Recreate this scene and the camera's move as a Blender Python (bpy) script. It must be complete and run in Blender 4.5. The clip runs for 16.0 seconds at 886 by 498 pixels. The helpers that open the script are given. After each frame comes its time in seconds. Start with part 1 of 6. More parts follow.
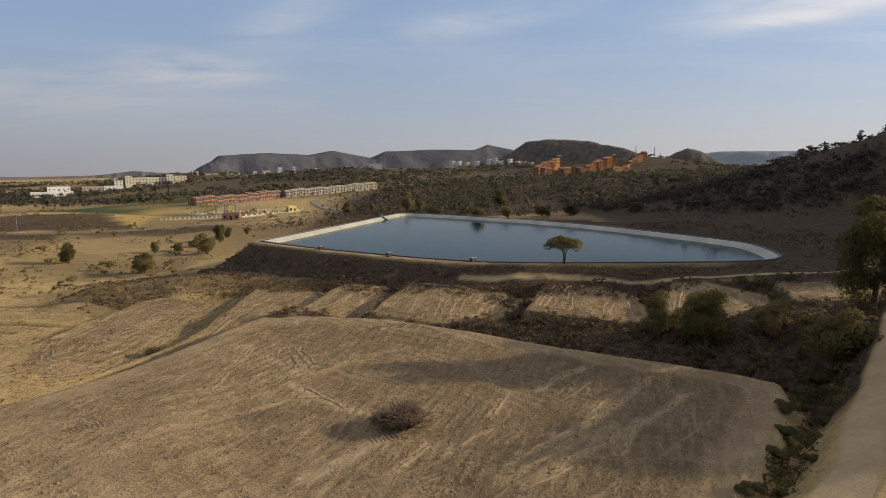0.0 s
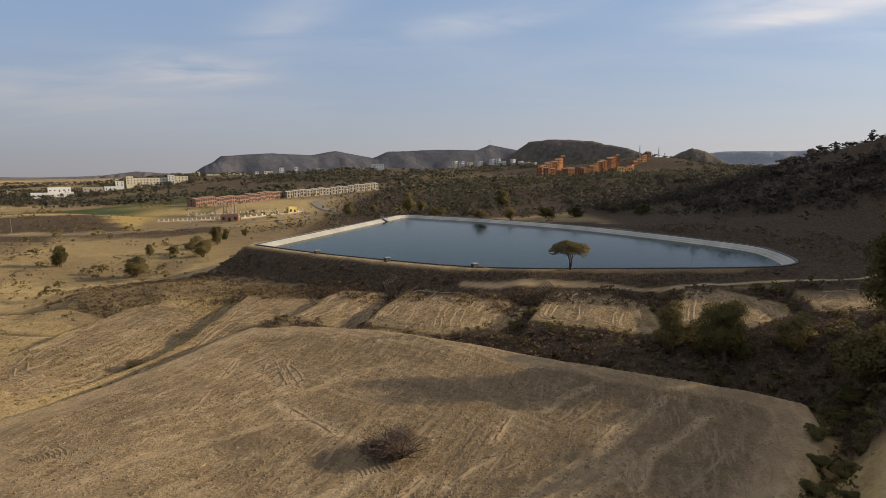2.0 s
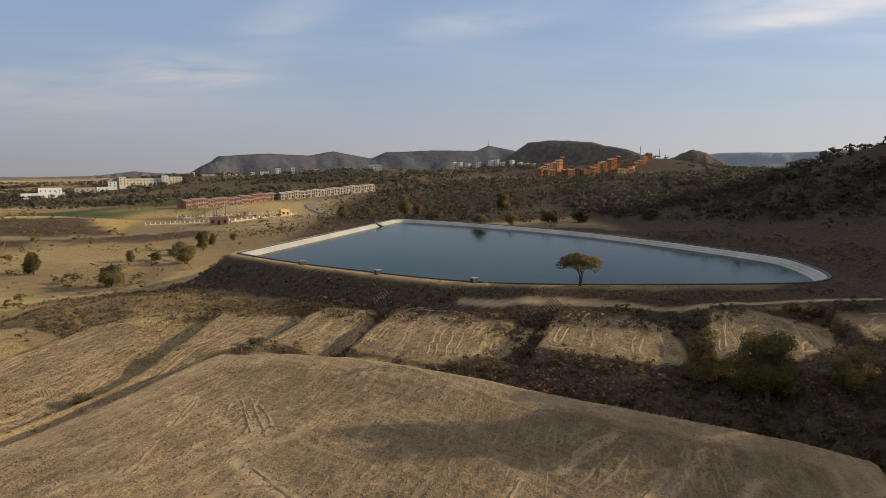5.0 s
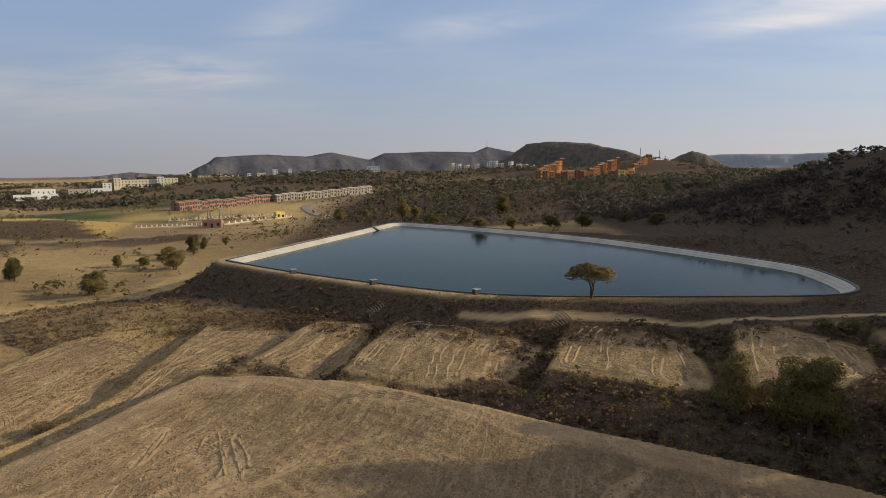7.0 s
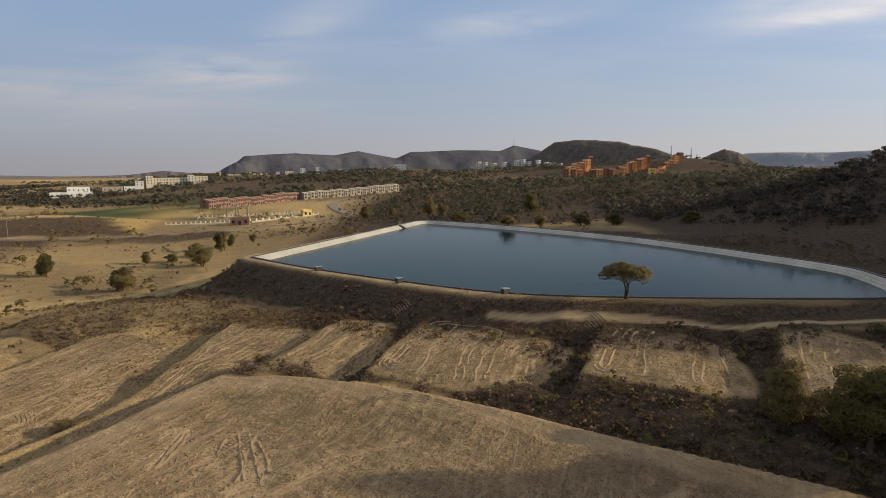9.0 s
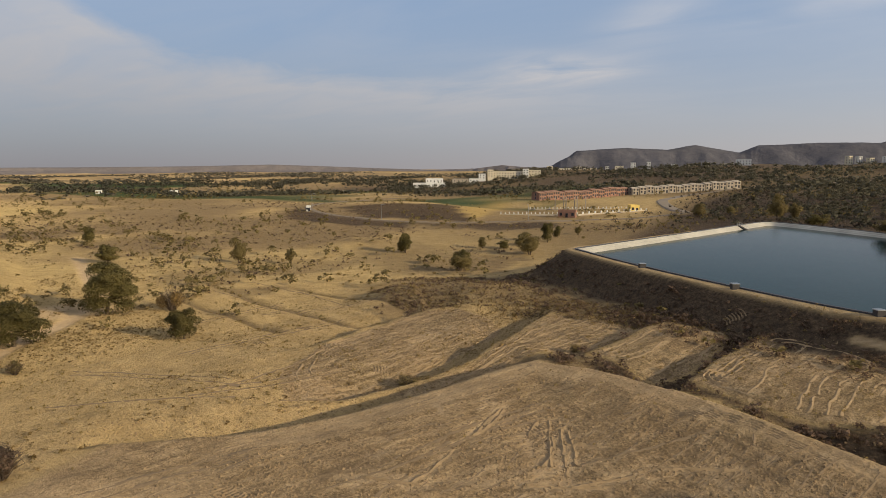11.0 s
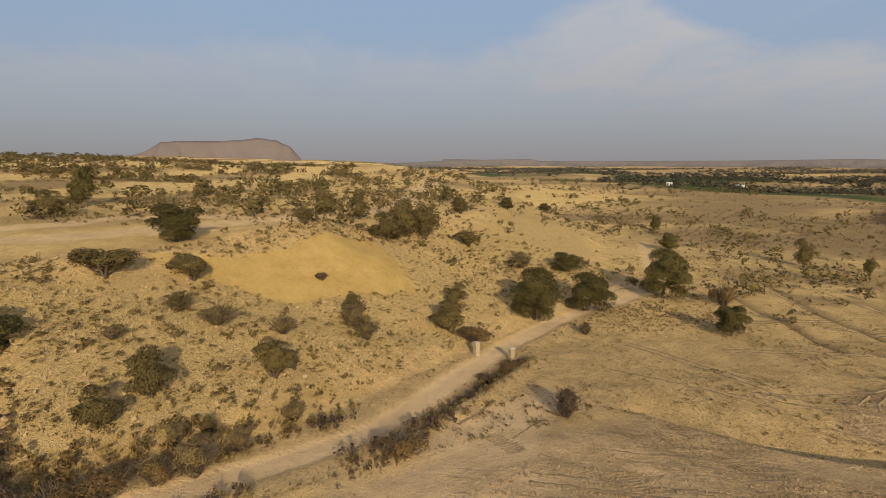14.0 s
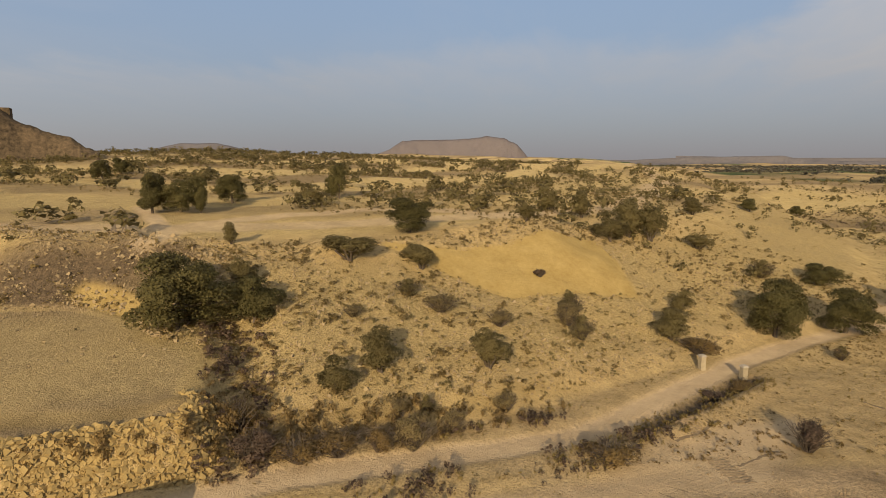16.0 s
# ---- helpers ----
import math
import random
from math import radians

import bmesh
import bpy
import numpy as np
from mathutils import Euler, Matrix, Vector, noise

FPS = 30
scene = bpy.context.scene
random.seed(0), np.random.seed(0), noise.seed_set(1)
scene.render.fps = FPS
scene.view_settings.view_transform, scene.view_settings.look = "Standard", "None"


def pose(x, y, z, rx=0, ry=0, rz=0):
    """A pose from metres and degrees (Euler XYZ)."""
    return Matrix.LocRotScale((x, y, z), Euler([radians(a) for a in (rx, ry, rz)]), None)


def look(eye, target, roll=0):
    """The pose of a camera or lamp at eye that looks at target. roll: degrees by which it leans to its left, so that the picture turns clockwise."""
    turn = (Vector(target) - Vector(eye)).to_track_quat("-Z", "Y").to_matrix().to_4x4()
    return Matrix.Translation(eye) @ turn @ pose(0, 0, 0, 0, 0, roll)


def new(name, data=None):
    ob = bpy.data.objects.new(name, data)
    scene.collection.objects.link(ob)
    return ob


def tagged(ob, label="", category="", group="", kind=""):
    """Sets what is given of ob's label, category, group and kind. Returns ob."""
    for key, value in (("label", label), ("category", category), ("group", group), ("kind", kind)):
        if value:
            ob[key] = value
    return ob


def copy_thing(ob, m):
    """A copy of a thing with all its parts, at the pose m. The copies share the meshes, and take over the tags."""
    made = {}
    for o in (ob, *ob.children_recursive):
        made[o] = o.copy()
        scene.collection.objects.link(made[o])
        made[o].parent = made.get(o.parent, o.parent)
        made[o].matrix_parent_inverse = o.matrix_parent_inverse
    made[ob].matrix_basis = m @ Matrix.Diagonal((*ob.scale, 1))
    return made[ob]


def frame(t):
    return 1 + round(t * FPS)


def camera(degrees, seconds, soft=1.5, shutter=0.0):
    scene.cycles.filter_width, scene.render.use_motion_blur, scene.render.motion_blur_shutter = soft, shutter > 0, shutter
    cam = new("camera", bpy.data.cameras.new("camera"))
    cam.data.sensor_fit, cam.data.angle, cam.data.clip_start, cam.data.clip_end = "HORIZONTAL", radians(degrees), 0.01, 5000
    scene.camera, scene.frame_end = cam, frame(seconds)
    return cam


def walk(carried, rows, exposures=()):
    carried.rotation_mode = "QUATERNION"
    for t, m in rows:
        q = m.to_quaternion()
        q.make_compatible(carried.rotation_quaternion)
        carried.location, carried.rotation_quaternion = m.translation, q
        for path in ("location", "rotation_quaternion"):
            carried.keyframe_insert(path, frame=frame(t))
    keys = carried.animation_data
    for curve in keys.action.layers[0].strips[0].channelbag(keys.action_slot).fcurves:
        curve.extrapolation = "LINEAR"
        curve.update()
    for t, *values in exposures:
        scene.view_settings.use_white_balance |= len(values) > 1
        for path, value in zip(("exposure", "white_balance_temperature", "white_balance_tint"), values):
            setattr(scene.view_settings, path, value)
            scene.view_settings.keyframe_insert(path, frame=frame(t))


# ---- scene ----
cam = camera(71.95, 16.0, soft=0.85)
PATH = [  # seconds, x, y, z, yaw to the left, pitch, roll
    (0.00, 0.00, 0.00, 20.00, 0.27, -7.52, -0.77),
    (0.50, 0.16, 1.35, 19.97, 0.51, -7.52, -0.76),
    (1.00, 0.29, 2.70, 20.00, 0.58, -7.52, -0.76),
    (1.50, 0.41, 4.07, 20.09, 0.56, -7.51, -0.76),
    (2.00, 0.50, 5.59, 20.21, 0.54, -7.50, -0.80),
    (2.50, 0.61, 7.30, 20.32, 0.49, -7.51, -0.78),
    (3.00, 0.71, 9.19, 20.41, 0.47, -7.50, -0.76),
    (3.75, 0.81, 12.15, 20.56, 0.44, -7.49, -0.73),
    (4.60, 0.84, 15.70, 20.75, 0.40, -7.46, -0.68),
    (5.50, 0.76, 19.47, 20.95, 0.35, -7.44, -0.66),
    (6.00, 0.70, 21.53, 21.06, 0.33, -7.42, -0.66),
    (6.50, 0.58, 23.47, 21.14, 0.30, -7.39, -0.63),
    (7.00, 0.47, 25.00, 21.17, 0.20, -7.35, -0.61),
    (7.50, 0.43, 25.98, 21.07, -0.19, -7.33, -0.63),
    (8.00, 0.40, 26.60, 20.90, -0.85, -7.32, -0.70),
    (8.50, 0.31, 27.27, 20.77, -0.26, -7.36, -0.67),
    (9.00, 0.13, 27.98, 20.59, 2.66, -7.43, -0.59),
    (9.50, -0.08, 28.64, 20.39, 7.69, -7.53, -0.49),
    (10.00, -0.26, 29.14, 20.21, 14.62, -7.60, -0.31),
    (10.50, -0.35, 29.40, 20.12, 23.23, -7.64, -0.16),
    (11.00, -0.38, 29.50, 20.08, 32.60, -7.67, -0.25),
    (11.50, -0.38, 29.56, 20.06, 41.77, -7.80, -0.23),
    (12.00, -0.41, 29.52, 20.04, 51.62, -7.93, -0.25),
    (12.50, -0.46, 29.46, 20.02, 62.65, -8.02, -0.12),
    (13.00, -0.49, 29.46, 19.99, 72.61, -8.13, 0.01),
    (13.50, -0.51, 29.48, 19.97, 77.92, -8.15, 0.12),
    (14.00, -0.51, 29.52, 19.98, 82.15, -8.15, 0.10),
    (14.50, -0.47, 29.61, 20.02, 88.57, -8.24, 0.06),
    (15.00, -0.44, 29.67, 20.04, 95.38, -8.32, -0.02),
    (15.50, -0.47, 29.71, 20.02, 101.51, -8.43, 0.01),
    (16.00, -0.50, 29.75, 20.02, 102.88, -8.43, 0.03),
]


def heading(x, y, z, yaw, pitch, roll):
    a, p = radians(yaw), radians(pitch)
    ahead = Vector((-math.sin(a) * math.cos(p), math.cos(a) * math.cos(p), math.sin(p)))
    eye = Vector((x, y, z))
    return look(eye, eye + ahead * 10, roll)


walk(cam, [(t, heading(*row)) for t, *row in PATH], exposures=[(0.0, 0.0, 6350, 10), (8.0, 0.0, 6350, 10), (10.5, 0.03, 6600, 10), (12.5, 0.03, 6800, 10), (16.0, 0.0, 6850, 10)])

# ---- sky and sun ----
SUN_TO = Vector((math.cos(radians(17.5)) * 0.998, math.cos(radians(17.5)) * 0.06, math.sin(radians(17.5))))
sun = new("sun", bpy.data.lights.new("sun", "SUN"))
sun.data.energy, sun.data.angle, sun.data.color = 4.55, radians(0.6), (0.98, 0.83, 0.57)
sun.matrix_world = look((0, 0, 0), -SUN_TO)
world = bpy.data.worlds.new("world")
scene.world = world
world.use_nodes = True


class Nodes:
    """Short hand for building node trees."""

    def __init__(self, tree):
        self.tree = tree
        tree.nodes.clear()

    def add(self, kind, ins=None, operation=None, use_clamp=False, attribute=None):
        n = self.tree.nodes.new(kind)
        if operation:
            n.operation = operation
        if use_clamp:
            n.use_clamp = True
        if attribute:
            n.attribute_name = attribute
        for k, v in (ins or {}).items():
            if isinstance(v, bpy.types.NodeSocket):
                self.tree.links.new(v, n.inputs[k])
            else:
                n.inputs[k].default_value = v
        return n

    def math(self, op, a, b=0.0, c=0.0, clamp=False):
        return self.add("ShaderNodeMath", {0: a, 1: b, 2: c}, operation=op, use_clamp=clamp).outputs[0]

    def mix(self, fac, a, b, blend="MIX"):
        n = self.add("ShaderNodeMix")
        n.data_type, n.blend_type = "RGBA", blend
        for k, v in ((0, fac), (6, a), (7, b)):
            if isinstance(v, bpy.types.NodeSocket):
                self.tree.links.new(v, n.inputs[k])
            else:
                n.inputs[k].default_value = v if k == 0 else (*v[:3], 1)
        return n.outputs[2]

    def noise(self, where, scale, detail=4.0, rough=0.55, distortion=0.0):
        return self.add("ShaderNodeTexNoise", {"Vector": where, "Scale": scale, "Detail": detail, "Roughness": rough,
                                               "Distortion": distortion}).outputs[0]

    def ramp(self, fac, lo, hi):
        return self.add("ShaderNodeMapRange", {0: fac, 1: lo, 2: hi, 3: 0.0, 4: 1.0}).outputs[0]


def make_sky():
    n = Nodes(world.node_tree)
    sky = n.add("ShaderNodeTexSky")
    sky.sky_type, sky.sun_disc, sky.sun_elevation, sky.sun_rotation = "NISHITA", False, radians(17.5), radians(90)
    sky.air_density, sky.dust_density, sky.ozone_density, sky.altitude = 1.0, 1.2, 3.5, 300
    way = n.add("ShaderNodeTexCoord").outputs["Generated"]
    sep = n.add("ShaderNodeSeparateXYZ", {0: way})
    up = n.math("MAXIMUM", sep.outputs[2], 0.02)
    flat = n.add("ShaderNodeCombineXYZ", {0: n.math("DIVIDE", sep.outputs[0], n.math("ADD", up, 0.12)),
                                          1: n.math("DIVIDE", sep.outputs[1], n.math("ADD", up, 0.12)), 2: 0.0}).outputs[0]
    streak = n.add("ShaderNodeMapping", {"Vector": flat, "Rotation": (0, 0, 0.5), "Scale": (0.55, 1.0, 1.0)}).outputs[0]
    veil = n.ramp(n.noise(streak, 1.1, 7.0, 0.58, 0.6), 0.44, 0.80)
    # wisps of high cloud, each round a bearing and a height
    bearing = n.math("ARCTAN2", n.math("MULTIPLY", sep.outputs[0], -1.0), sep.outputs[1])
    lift = n.math("ARCSINE", sep.outputs[2])
    torn = n.ramp(n.noise(n.add("ShaderNodeMapping", {"Vector": flat, "Rotation": (0, 0, -0.5), "Scale": (1.0, 2.2, 1.0)}).outputs[0], 1.4, 6.0, 0.50, 0.8), 0.26, 0.66)
    def bump(v, middle, width):
        return n.math("EXPONENT", n.math("MULTIPLY", n.math("POWER", n.math("ABSOLUTE", n.math("DIVIDE", n.math("SUBTRACT", v, middle), width)), 2.0), -1.0))

    wisps = None
    for az, el, wide, tall, tilt, thick in ((22, 8.9, 5, 0.9, 0.05, 0.9), (25, 8.0, 7, 0.7, -0.03, 0.5), (-31, 13.6, 8, 1.6, -0.1, 1.0), (-30, 11.4, 7, 0.7, -0.08, 0.6), (-38, 12.0, 6, 3.0, 0.0, 0.5), (-2, 12.6, 9, 1.0, -0.12, 0.4), (14, 12.5, 5, 2.5, -0.4, 0.3)):
        a = n.math("SUBTRACT", bearing, radians(az))
        e = n.math("SUBTRACT", n.math("SUBTRACT", lift, radians(el)), n.math("MULTIPLY", a, tilt))
        one = n.math("MULTIPLY", n.math("MULTIPLY", bump(a, 0.0, radians(wide)), bump(e, 0.0, radians(tall))), thick)
        wisps = one if wisps is None else n.math("ADD", wisps, one)
    # a bank of thin cloud over the west, whose ragged upper edge rises to a plume
    az, el = n.math("MULTIPLY", bearing, 57.3), n.math("MULTIPLY", lift, 57.3)
    ragged = n.math("MULTIPLY", n.math("SUBTRACT", n.noise(streak, 2.2, 6.0, 0.6, 0.8), 0.5), 5.0)
    edge = n.math("ADD", n.math("ADD", 7.6, ragged), n.math("ADD", n.math("MULTIPLY", bump(az, 67.0, 8.0), 6.5), n.math("ADD", n.math("MULTIPLY", bump(az, 52.0, 8.0), 1.6), n.math("MULTIPLY", bump(az, 92.0, 20.0), 2.6))))
    layer = n.math("SUBTRACT", 1.0, n.ramp(n.math("SUBTRACT", el, edge), -1.5, 0.6))
    layer = n.math("MULTIPLY", n.math("MULTIPLY", layer, n.ramp(az, 8.0, 30.0)), n.math("SUBTRACT", 1.0, n.math("MULTIPLY", n.ramp(az, 68.0, 82.0), 0.5)))
    cloud = n.math("ADD", n.math("MULTIPLY", veil, 0.18), n.math("ADD", n.math("MULTIPLY", n.math("MULTIPLY", layer, n.math("ADD", 0.55, n.math("MULTIPLY", torn, 0.45))), 0.8), n.math("MULTIPLY", n.math("MULTIPLY", wisps, torn), 1.35)), clamp=True)
    cloud = n.math("MULTIPLY", cloud, n.ramp(sep.outputs[2], 0.03, 0.12))
    side = n.ramp(sep.outputs[0], -0.9, 0.7)
    col = n.mix(0.5, sky.outputs[0], (3.0, 4.1, 5.9))
    col = n.mix(n.math("MULTIPLY", n.math("SUBTRACT", 1.0, side), 0.45), col, (1.8, 2.35, 3.3))
    col = n.mix(n.math("MULTIPLY", cloud, 0.85), col, n.mix(side, (4.5, 4.4, 4.45), (7.0, 6.7, 6.6)))
    # the sky overhead, out of view, is whitened to fill the shade
    col = n.mix(n.math("MULTIPLY", n.ramp(sep.outputs[2], 0.30, 0.75), 0.85), col, (4.3, 4.25, 4.3))
    haze = n.math("POWER", n.math("SUBTRACT", 1.0, n.ramp(sep.outputs[2], -0.02, 0.34)), 1.8)
    col = n.mix(n.math("MULTIPLY", haze, 0.88), col, n.mix(side, (2.05, 1.85, 1.83), (5.1, 4.65, 4.45)))
    bg = n.add("ShaderNodeBackground", {0: col, 1: 0.128})
    n.add("ShaderNodeOutputWorld", {0: bg.outputs[0]})


make_sky()


# ---- numbers for the land ----
def smooth(a, b, v):
    s = np.clip((v - a) / (b - a), 0, 1)
    return s * s * (3 - 2 * s)


def lattice(ix, iy, seed):
    v = np.sin(ix * 127.1 + iy * 311.7 + seed * 74.7) * 43758.5453
    return v - np.floor(v)


def value_noise(x, y, seed=0):
    ix, iy = np.floor(x), np.floor(y)
    fx, fy = x - ix, y - iy
    fx, fy = fx * fx * (3 - 2 * fx), fy * fy * (3 - 2 * fy)
    a, b = lattice(ix, iy, seed), lattice(ix + 1, iy, seed)
    c, d = lattice(ix, iy + 1, seed), lattice(ix + 1, iy + 1, seed)
    return (a * (1 - fx) + b * fx) * (1 - fy) + (c * (1 - fx) + d * fx) * fy - 0.5


def fbm(x, y, size, octaves=4, seed=0):
    total, amp = 0, 1.0
    for k in range(octaves):
        total = total + amp * value_noise(x / size, y / size, seed + k)
        size, amp = size * 0.47, amp * 0.5
    return total


def line_distance(x, y, pts, closed=False):
    """Distance to a polyline and, where closed, its sign: negative inside."""
    pts = list(pts) + ([pts[0]] if closed else [])
    best = np.full(np.shape(x), 1e9)
    inside = np.zeros(np.shape(x), bool)
    for (ax, ay), (bx, by) in zip(pts[:-1], pts[1:]):
        dx, dy = bx - ax, by - ay
        s = np.clip(((x - ax) * dx + (y - ay) * dy) / (dx * dx + dy * dy), 0, 1)
        best = np.minimum(best, np.hypot(x - ax - s * dx, y - ay - s * dy))
        if closed and ay != by:
            inside ^= ((ay > y) != (by > y)) & (x < (bx - ax) * (y - ay) / (by - ay) + ax)
    return np.where(inside, -best, best) if closed else best


FIELD = [(-55, 57.5), (-50.1, 61.2), (-46.6, 64.2), (-43.6, 68.5), (-40.2, 74), (-37.6, 79.8), (-35.3, 86.7), (-33, 94.4), (-31, 98.8),
         (-27.7, 98.0), (-23.6, 98.4), (-18.8, 97.7), (-8.6, 94.0), (4.7, 89.2), (17.0, 83.9), (26.0, 79.0), (34.4, 73.6), (38.9, 69.2),
         (36.2, 61.8), (28.1, 51.2), (18.0, 36.4), (8, 10), (0, -30), (-30, -30), (-30, 0), (-38, 20), (-51, 45)]
POND = [(-49.5, 164), (-50, 165), (-49.6, 166), (-43, 187), (-34, 216), (-22, 256), (-20.5, 260), (-17, 262.5), (-12, 260), (14, 238), (42, 207), (58, 180), (67, 162), (73, 148),
        (72.5, 139), (70, 127), (66.5, 121.5), (60, 119), (40, 119.3), (14, 121), (2, 125), (-12, 134), (-31, 147.5)]
FOOT = [(-20, -60), (-28, -26), (-37, -3), (-44, 6), (-48, 15), (-53, 22), (-60, 28), (-75, 40), (-90, 52), (-104, 66), (-128, 84), (-165, 100),
        (-230, 120), (-420, 140), (-4600, 300), (-4600, -4600), (-20, -4600)]
CUT = [(-89, 1), (-88, 8), (-87, 14), (-86, 20), (-92, 28), (-98, 38), (-109, 36), (-119, 32), (-101, 18), (-94, 9)]
DITCH = [(-56.5, 36), (-64, 41.3), (-70, 45.3), (-77, 50.5)]
DITCH_BANK = [(-56, 38.5), (-63, 43.5), (-69, 47.5), (-75, 51.5)]
UPPER_FIELD = [(-85, -68), (-102, -66), (-106, -59), (-75, -29), (-65, -33), (-66, -46)]
UPPER_PATH = [(-113, -62), (-92, -42), (-79, -30)]
UPPER_TRACK = [(-76, -30), (-86, -35), (-98, -32), (-110, -25), (-126, -16), (-137, 1), (-132, 14)]
STRAW_FIELD = [(-254, 71), (-290, 82), (-495, 168), (-390, 216), (-319, 131)]
# edges where the land steps down towards the west: points, and the drop at each
STEPS = [([(-55, 57.5), (-50.1, 61.2), (-46.6, 64.2), (-43.6, 68.5), (-40.2, 74), (-37.6, 79.8), (-35.3, 86.7), (-33, 94.4), (-31, 98.8)], (0.7, 1.3, 1.7, 2.1, 2.4, 2.5, 2.4, 1.9, 1.0), 6.0),
         ([(-54, 72.5), (-50.8, 75.4), (-47, 80.6), (-44.2, 87), (-42.2, 93), (-40.6, 100.5), (-40.4, 108), (-40.8, 119), (-40.3, 127)], (0.2, 0.5, 0.9, 1.3, 1.4, 1.2, 1.2, 1.2, 0.7), 6.0),
         ([(-65.4, 95), (-65, 104), (-65.6, 114.5), (-63, 122.4), (-59.5, 125.8)], (0.3, 0.8, 0.9, 0.8, 0.4), 6.0),
         ([(-27.1, 106), (-24.5, 113), (-23, 120.5), (-21, 124)], (0.6, 0.7, 0.7, 0.5), 5.0),
         ([(-12.8, 99.4), (-10.7, 109), (-8.2, 117), (-6.3, 123)], (1.5, 1.4, 1.2, 0.9), 5.0),
         ([(12.4, 96.5), (13.6, 99), (16, 106), (18.5, 113.2)], (1.5, 1.6, 1.6, 1.2), 5.0),
         ([(32, 88.2), (34.5, 94.8), (40.9, 109)], (1.3, 1.5, 1.4), 5.0),
         ([(52, 90), (56.7, 103.2)], (1.2, 1.2), 5.0)]
PLOTS = [[(-64.8, 95.5), (-63.6, 104), (-64.8, 114.4), (-62.4, 121.8), (-58.6, 124.9), (-49.7, 122), (-44.8, 117.6), (-44.6, 110), (-45, 99.3), (-46.5, 88.8), (-49, 80.2), (-53, 77.5), (-59.4, 82)],
         [(-43.8, 85), (-41.6, 92.5), (-40, 100.5), (-39.7, 108), (-40.2, 119), (-39.4, 126.3), (-27.4, 124), (-23.7, 122), (-25.3, 113.5), (-28, 106.4), (-31, 106.8), (-34.2, 103), (-36.6, 96.5), (-39.7, 88)],
         [(-26.4, 106), (-23.9, 112.6), (-22.3, 120.8), (-20.6, 123.6), (-15.6, 123.5), (-11.7, 122.6), (-12.4, 114), (-14.6, 105.8), (-16.8, 101.5), (-21.2, 104)],
         [(-12.2, 99.8), (-10.1, 109), (-7.6, 117), (-5.9, 122.4), (-0.3, 119.2), (5.6, 114.6), (9.9, 111), (14, 110.4), (11.4, 103.6), (8, 98.9), (5.2, 96.4), (-0.2, 95), (-5.6, 95.9), (-10, 98)],
         [(13, 97.2), (14.2, 99.2), (19, 113.2), (23.6, 113.5), (28.5, 109.6), (33.4, 105.2), (32, 95.6), (30.5, 91.6), (26.9, 92.4), (19.9, 95.1)],
         [(32.6, 88.6), (35.1, 94.8), (41.4, 108.7), (45.7, 108.4), (52.5, 104), (53.4, 100.5), (48.5, 90), (40.8, 85.5), (36.1, 86.2)],
         [(52.9, 91), (57.3, 103), (66.7, 102.9), (59.7, 89.6)]]
YARD_FACE = [(-67.8, -35.2), (-66.4, -30.1), (-64.4, -24.7)]
ROAD_LINE = [(-284, 425), (-303, 408), (-300, 366), (-270, 309), (-261, 287), (-236, 273), (-210, 269), (-190, 267), (-174, 271), (-154, 281), (-135, 298), (-113, 314), (-95, 331), (-80, 348), (-66, 381)]
PIT = [(-246, 401), (-226, 414), (-192, 415), (-166, 352), (-150, 296), (-167, 309), (-190, 345)]
DARK_SLOPE = [(-241, 297), (-215, 318), (-192, 331), (-161, 303), (-152, 290), (-180, 280), (-202, 276)]
LOW_SLOPE = [(-246, 261), (-230, 249), (-202, 248), (-163, 256), (-126, 272), (-108, 290), (-113, 306), (-150, 280), (-186, 265), (-212, 268), (-240, 271), (-262, 280)]
SCARPS = [[(-130, 124), (-97, 114), (-73, 110), (-66, 112)], [(-120, 108), (-95, 103), (-78, 99)], [(-108, 132), (-88, 128), (-72, 124)]]
RUTS = [[(-18.3, 69.0), (-9.3, 61.3)], [(-11.6, 47.1), (-5.2, 55.5)], [(4.6, 46.2), (24.9, 71.9)], [(9.4, 49.2), (27.2, 65.9)], [(-31.9, 63.6),
    (-15.7, 73.5)], [(-24.0, 80.3), (-18.9, 73.0)], [(-22.0, 82.0), (-17.3, 74.5)], [(-28.1, 53.7), (-15.9, 65.5)]]
SLACK = [(-98, 142), (-93, 158), (-81, 164), (-49, 145), (-25, 129), (-8, 122), (-8, 115), (-25, 123), (-47, 128), (-67, 122), (-88, 134)]
YARD = [(-31, -13), (-33, -9.5), (-36, -5), (-39, 0.2), (-41.5, 0.2), (-43.5, -2.5), (-50.8, -6.2), (-53.7, -9.5), (-56, -16), (-63, -26), (-65, -35), (-62, -42), (-66, -60), (-40, -70), (-20, -50), (-24, -25)]
PAD = [(-53.7, 37.6), (-60, 43.5), (-65, 51), (-61.6, 51.8), (-45.5, 44.2), (-41.7, 33.1), (-45, 31.2)]
TRACK = [(-14, -22), (-26, -4), (-34, 3), (-39, 9), (-43, 16), (-48, 24), (-52, 29), (-57.5, 33.5), (-70, 41.5), (-83, 50), (-95, 60),
         (-106, 71), (-114, 82), (-128, 96), (-150, 106), (-200, 128)]
SIDE_TRACK = [(9, 8), (26.9, 39.7), (31.9, 44.9), (38.1, 52.7), (42.9, 57.8), (50.5, 66.5), (62, 80)]
UNSEEN_BANK = [(-16, -14), (-22.5, -3), (-26.6, 3)]
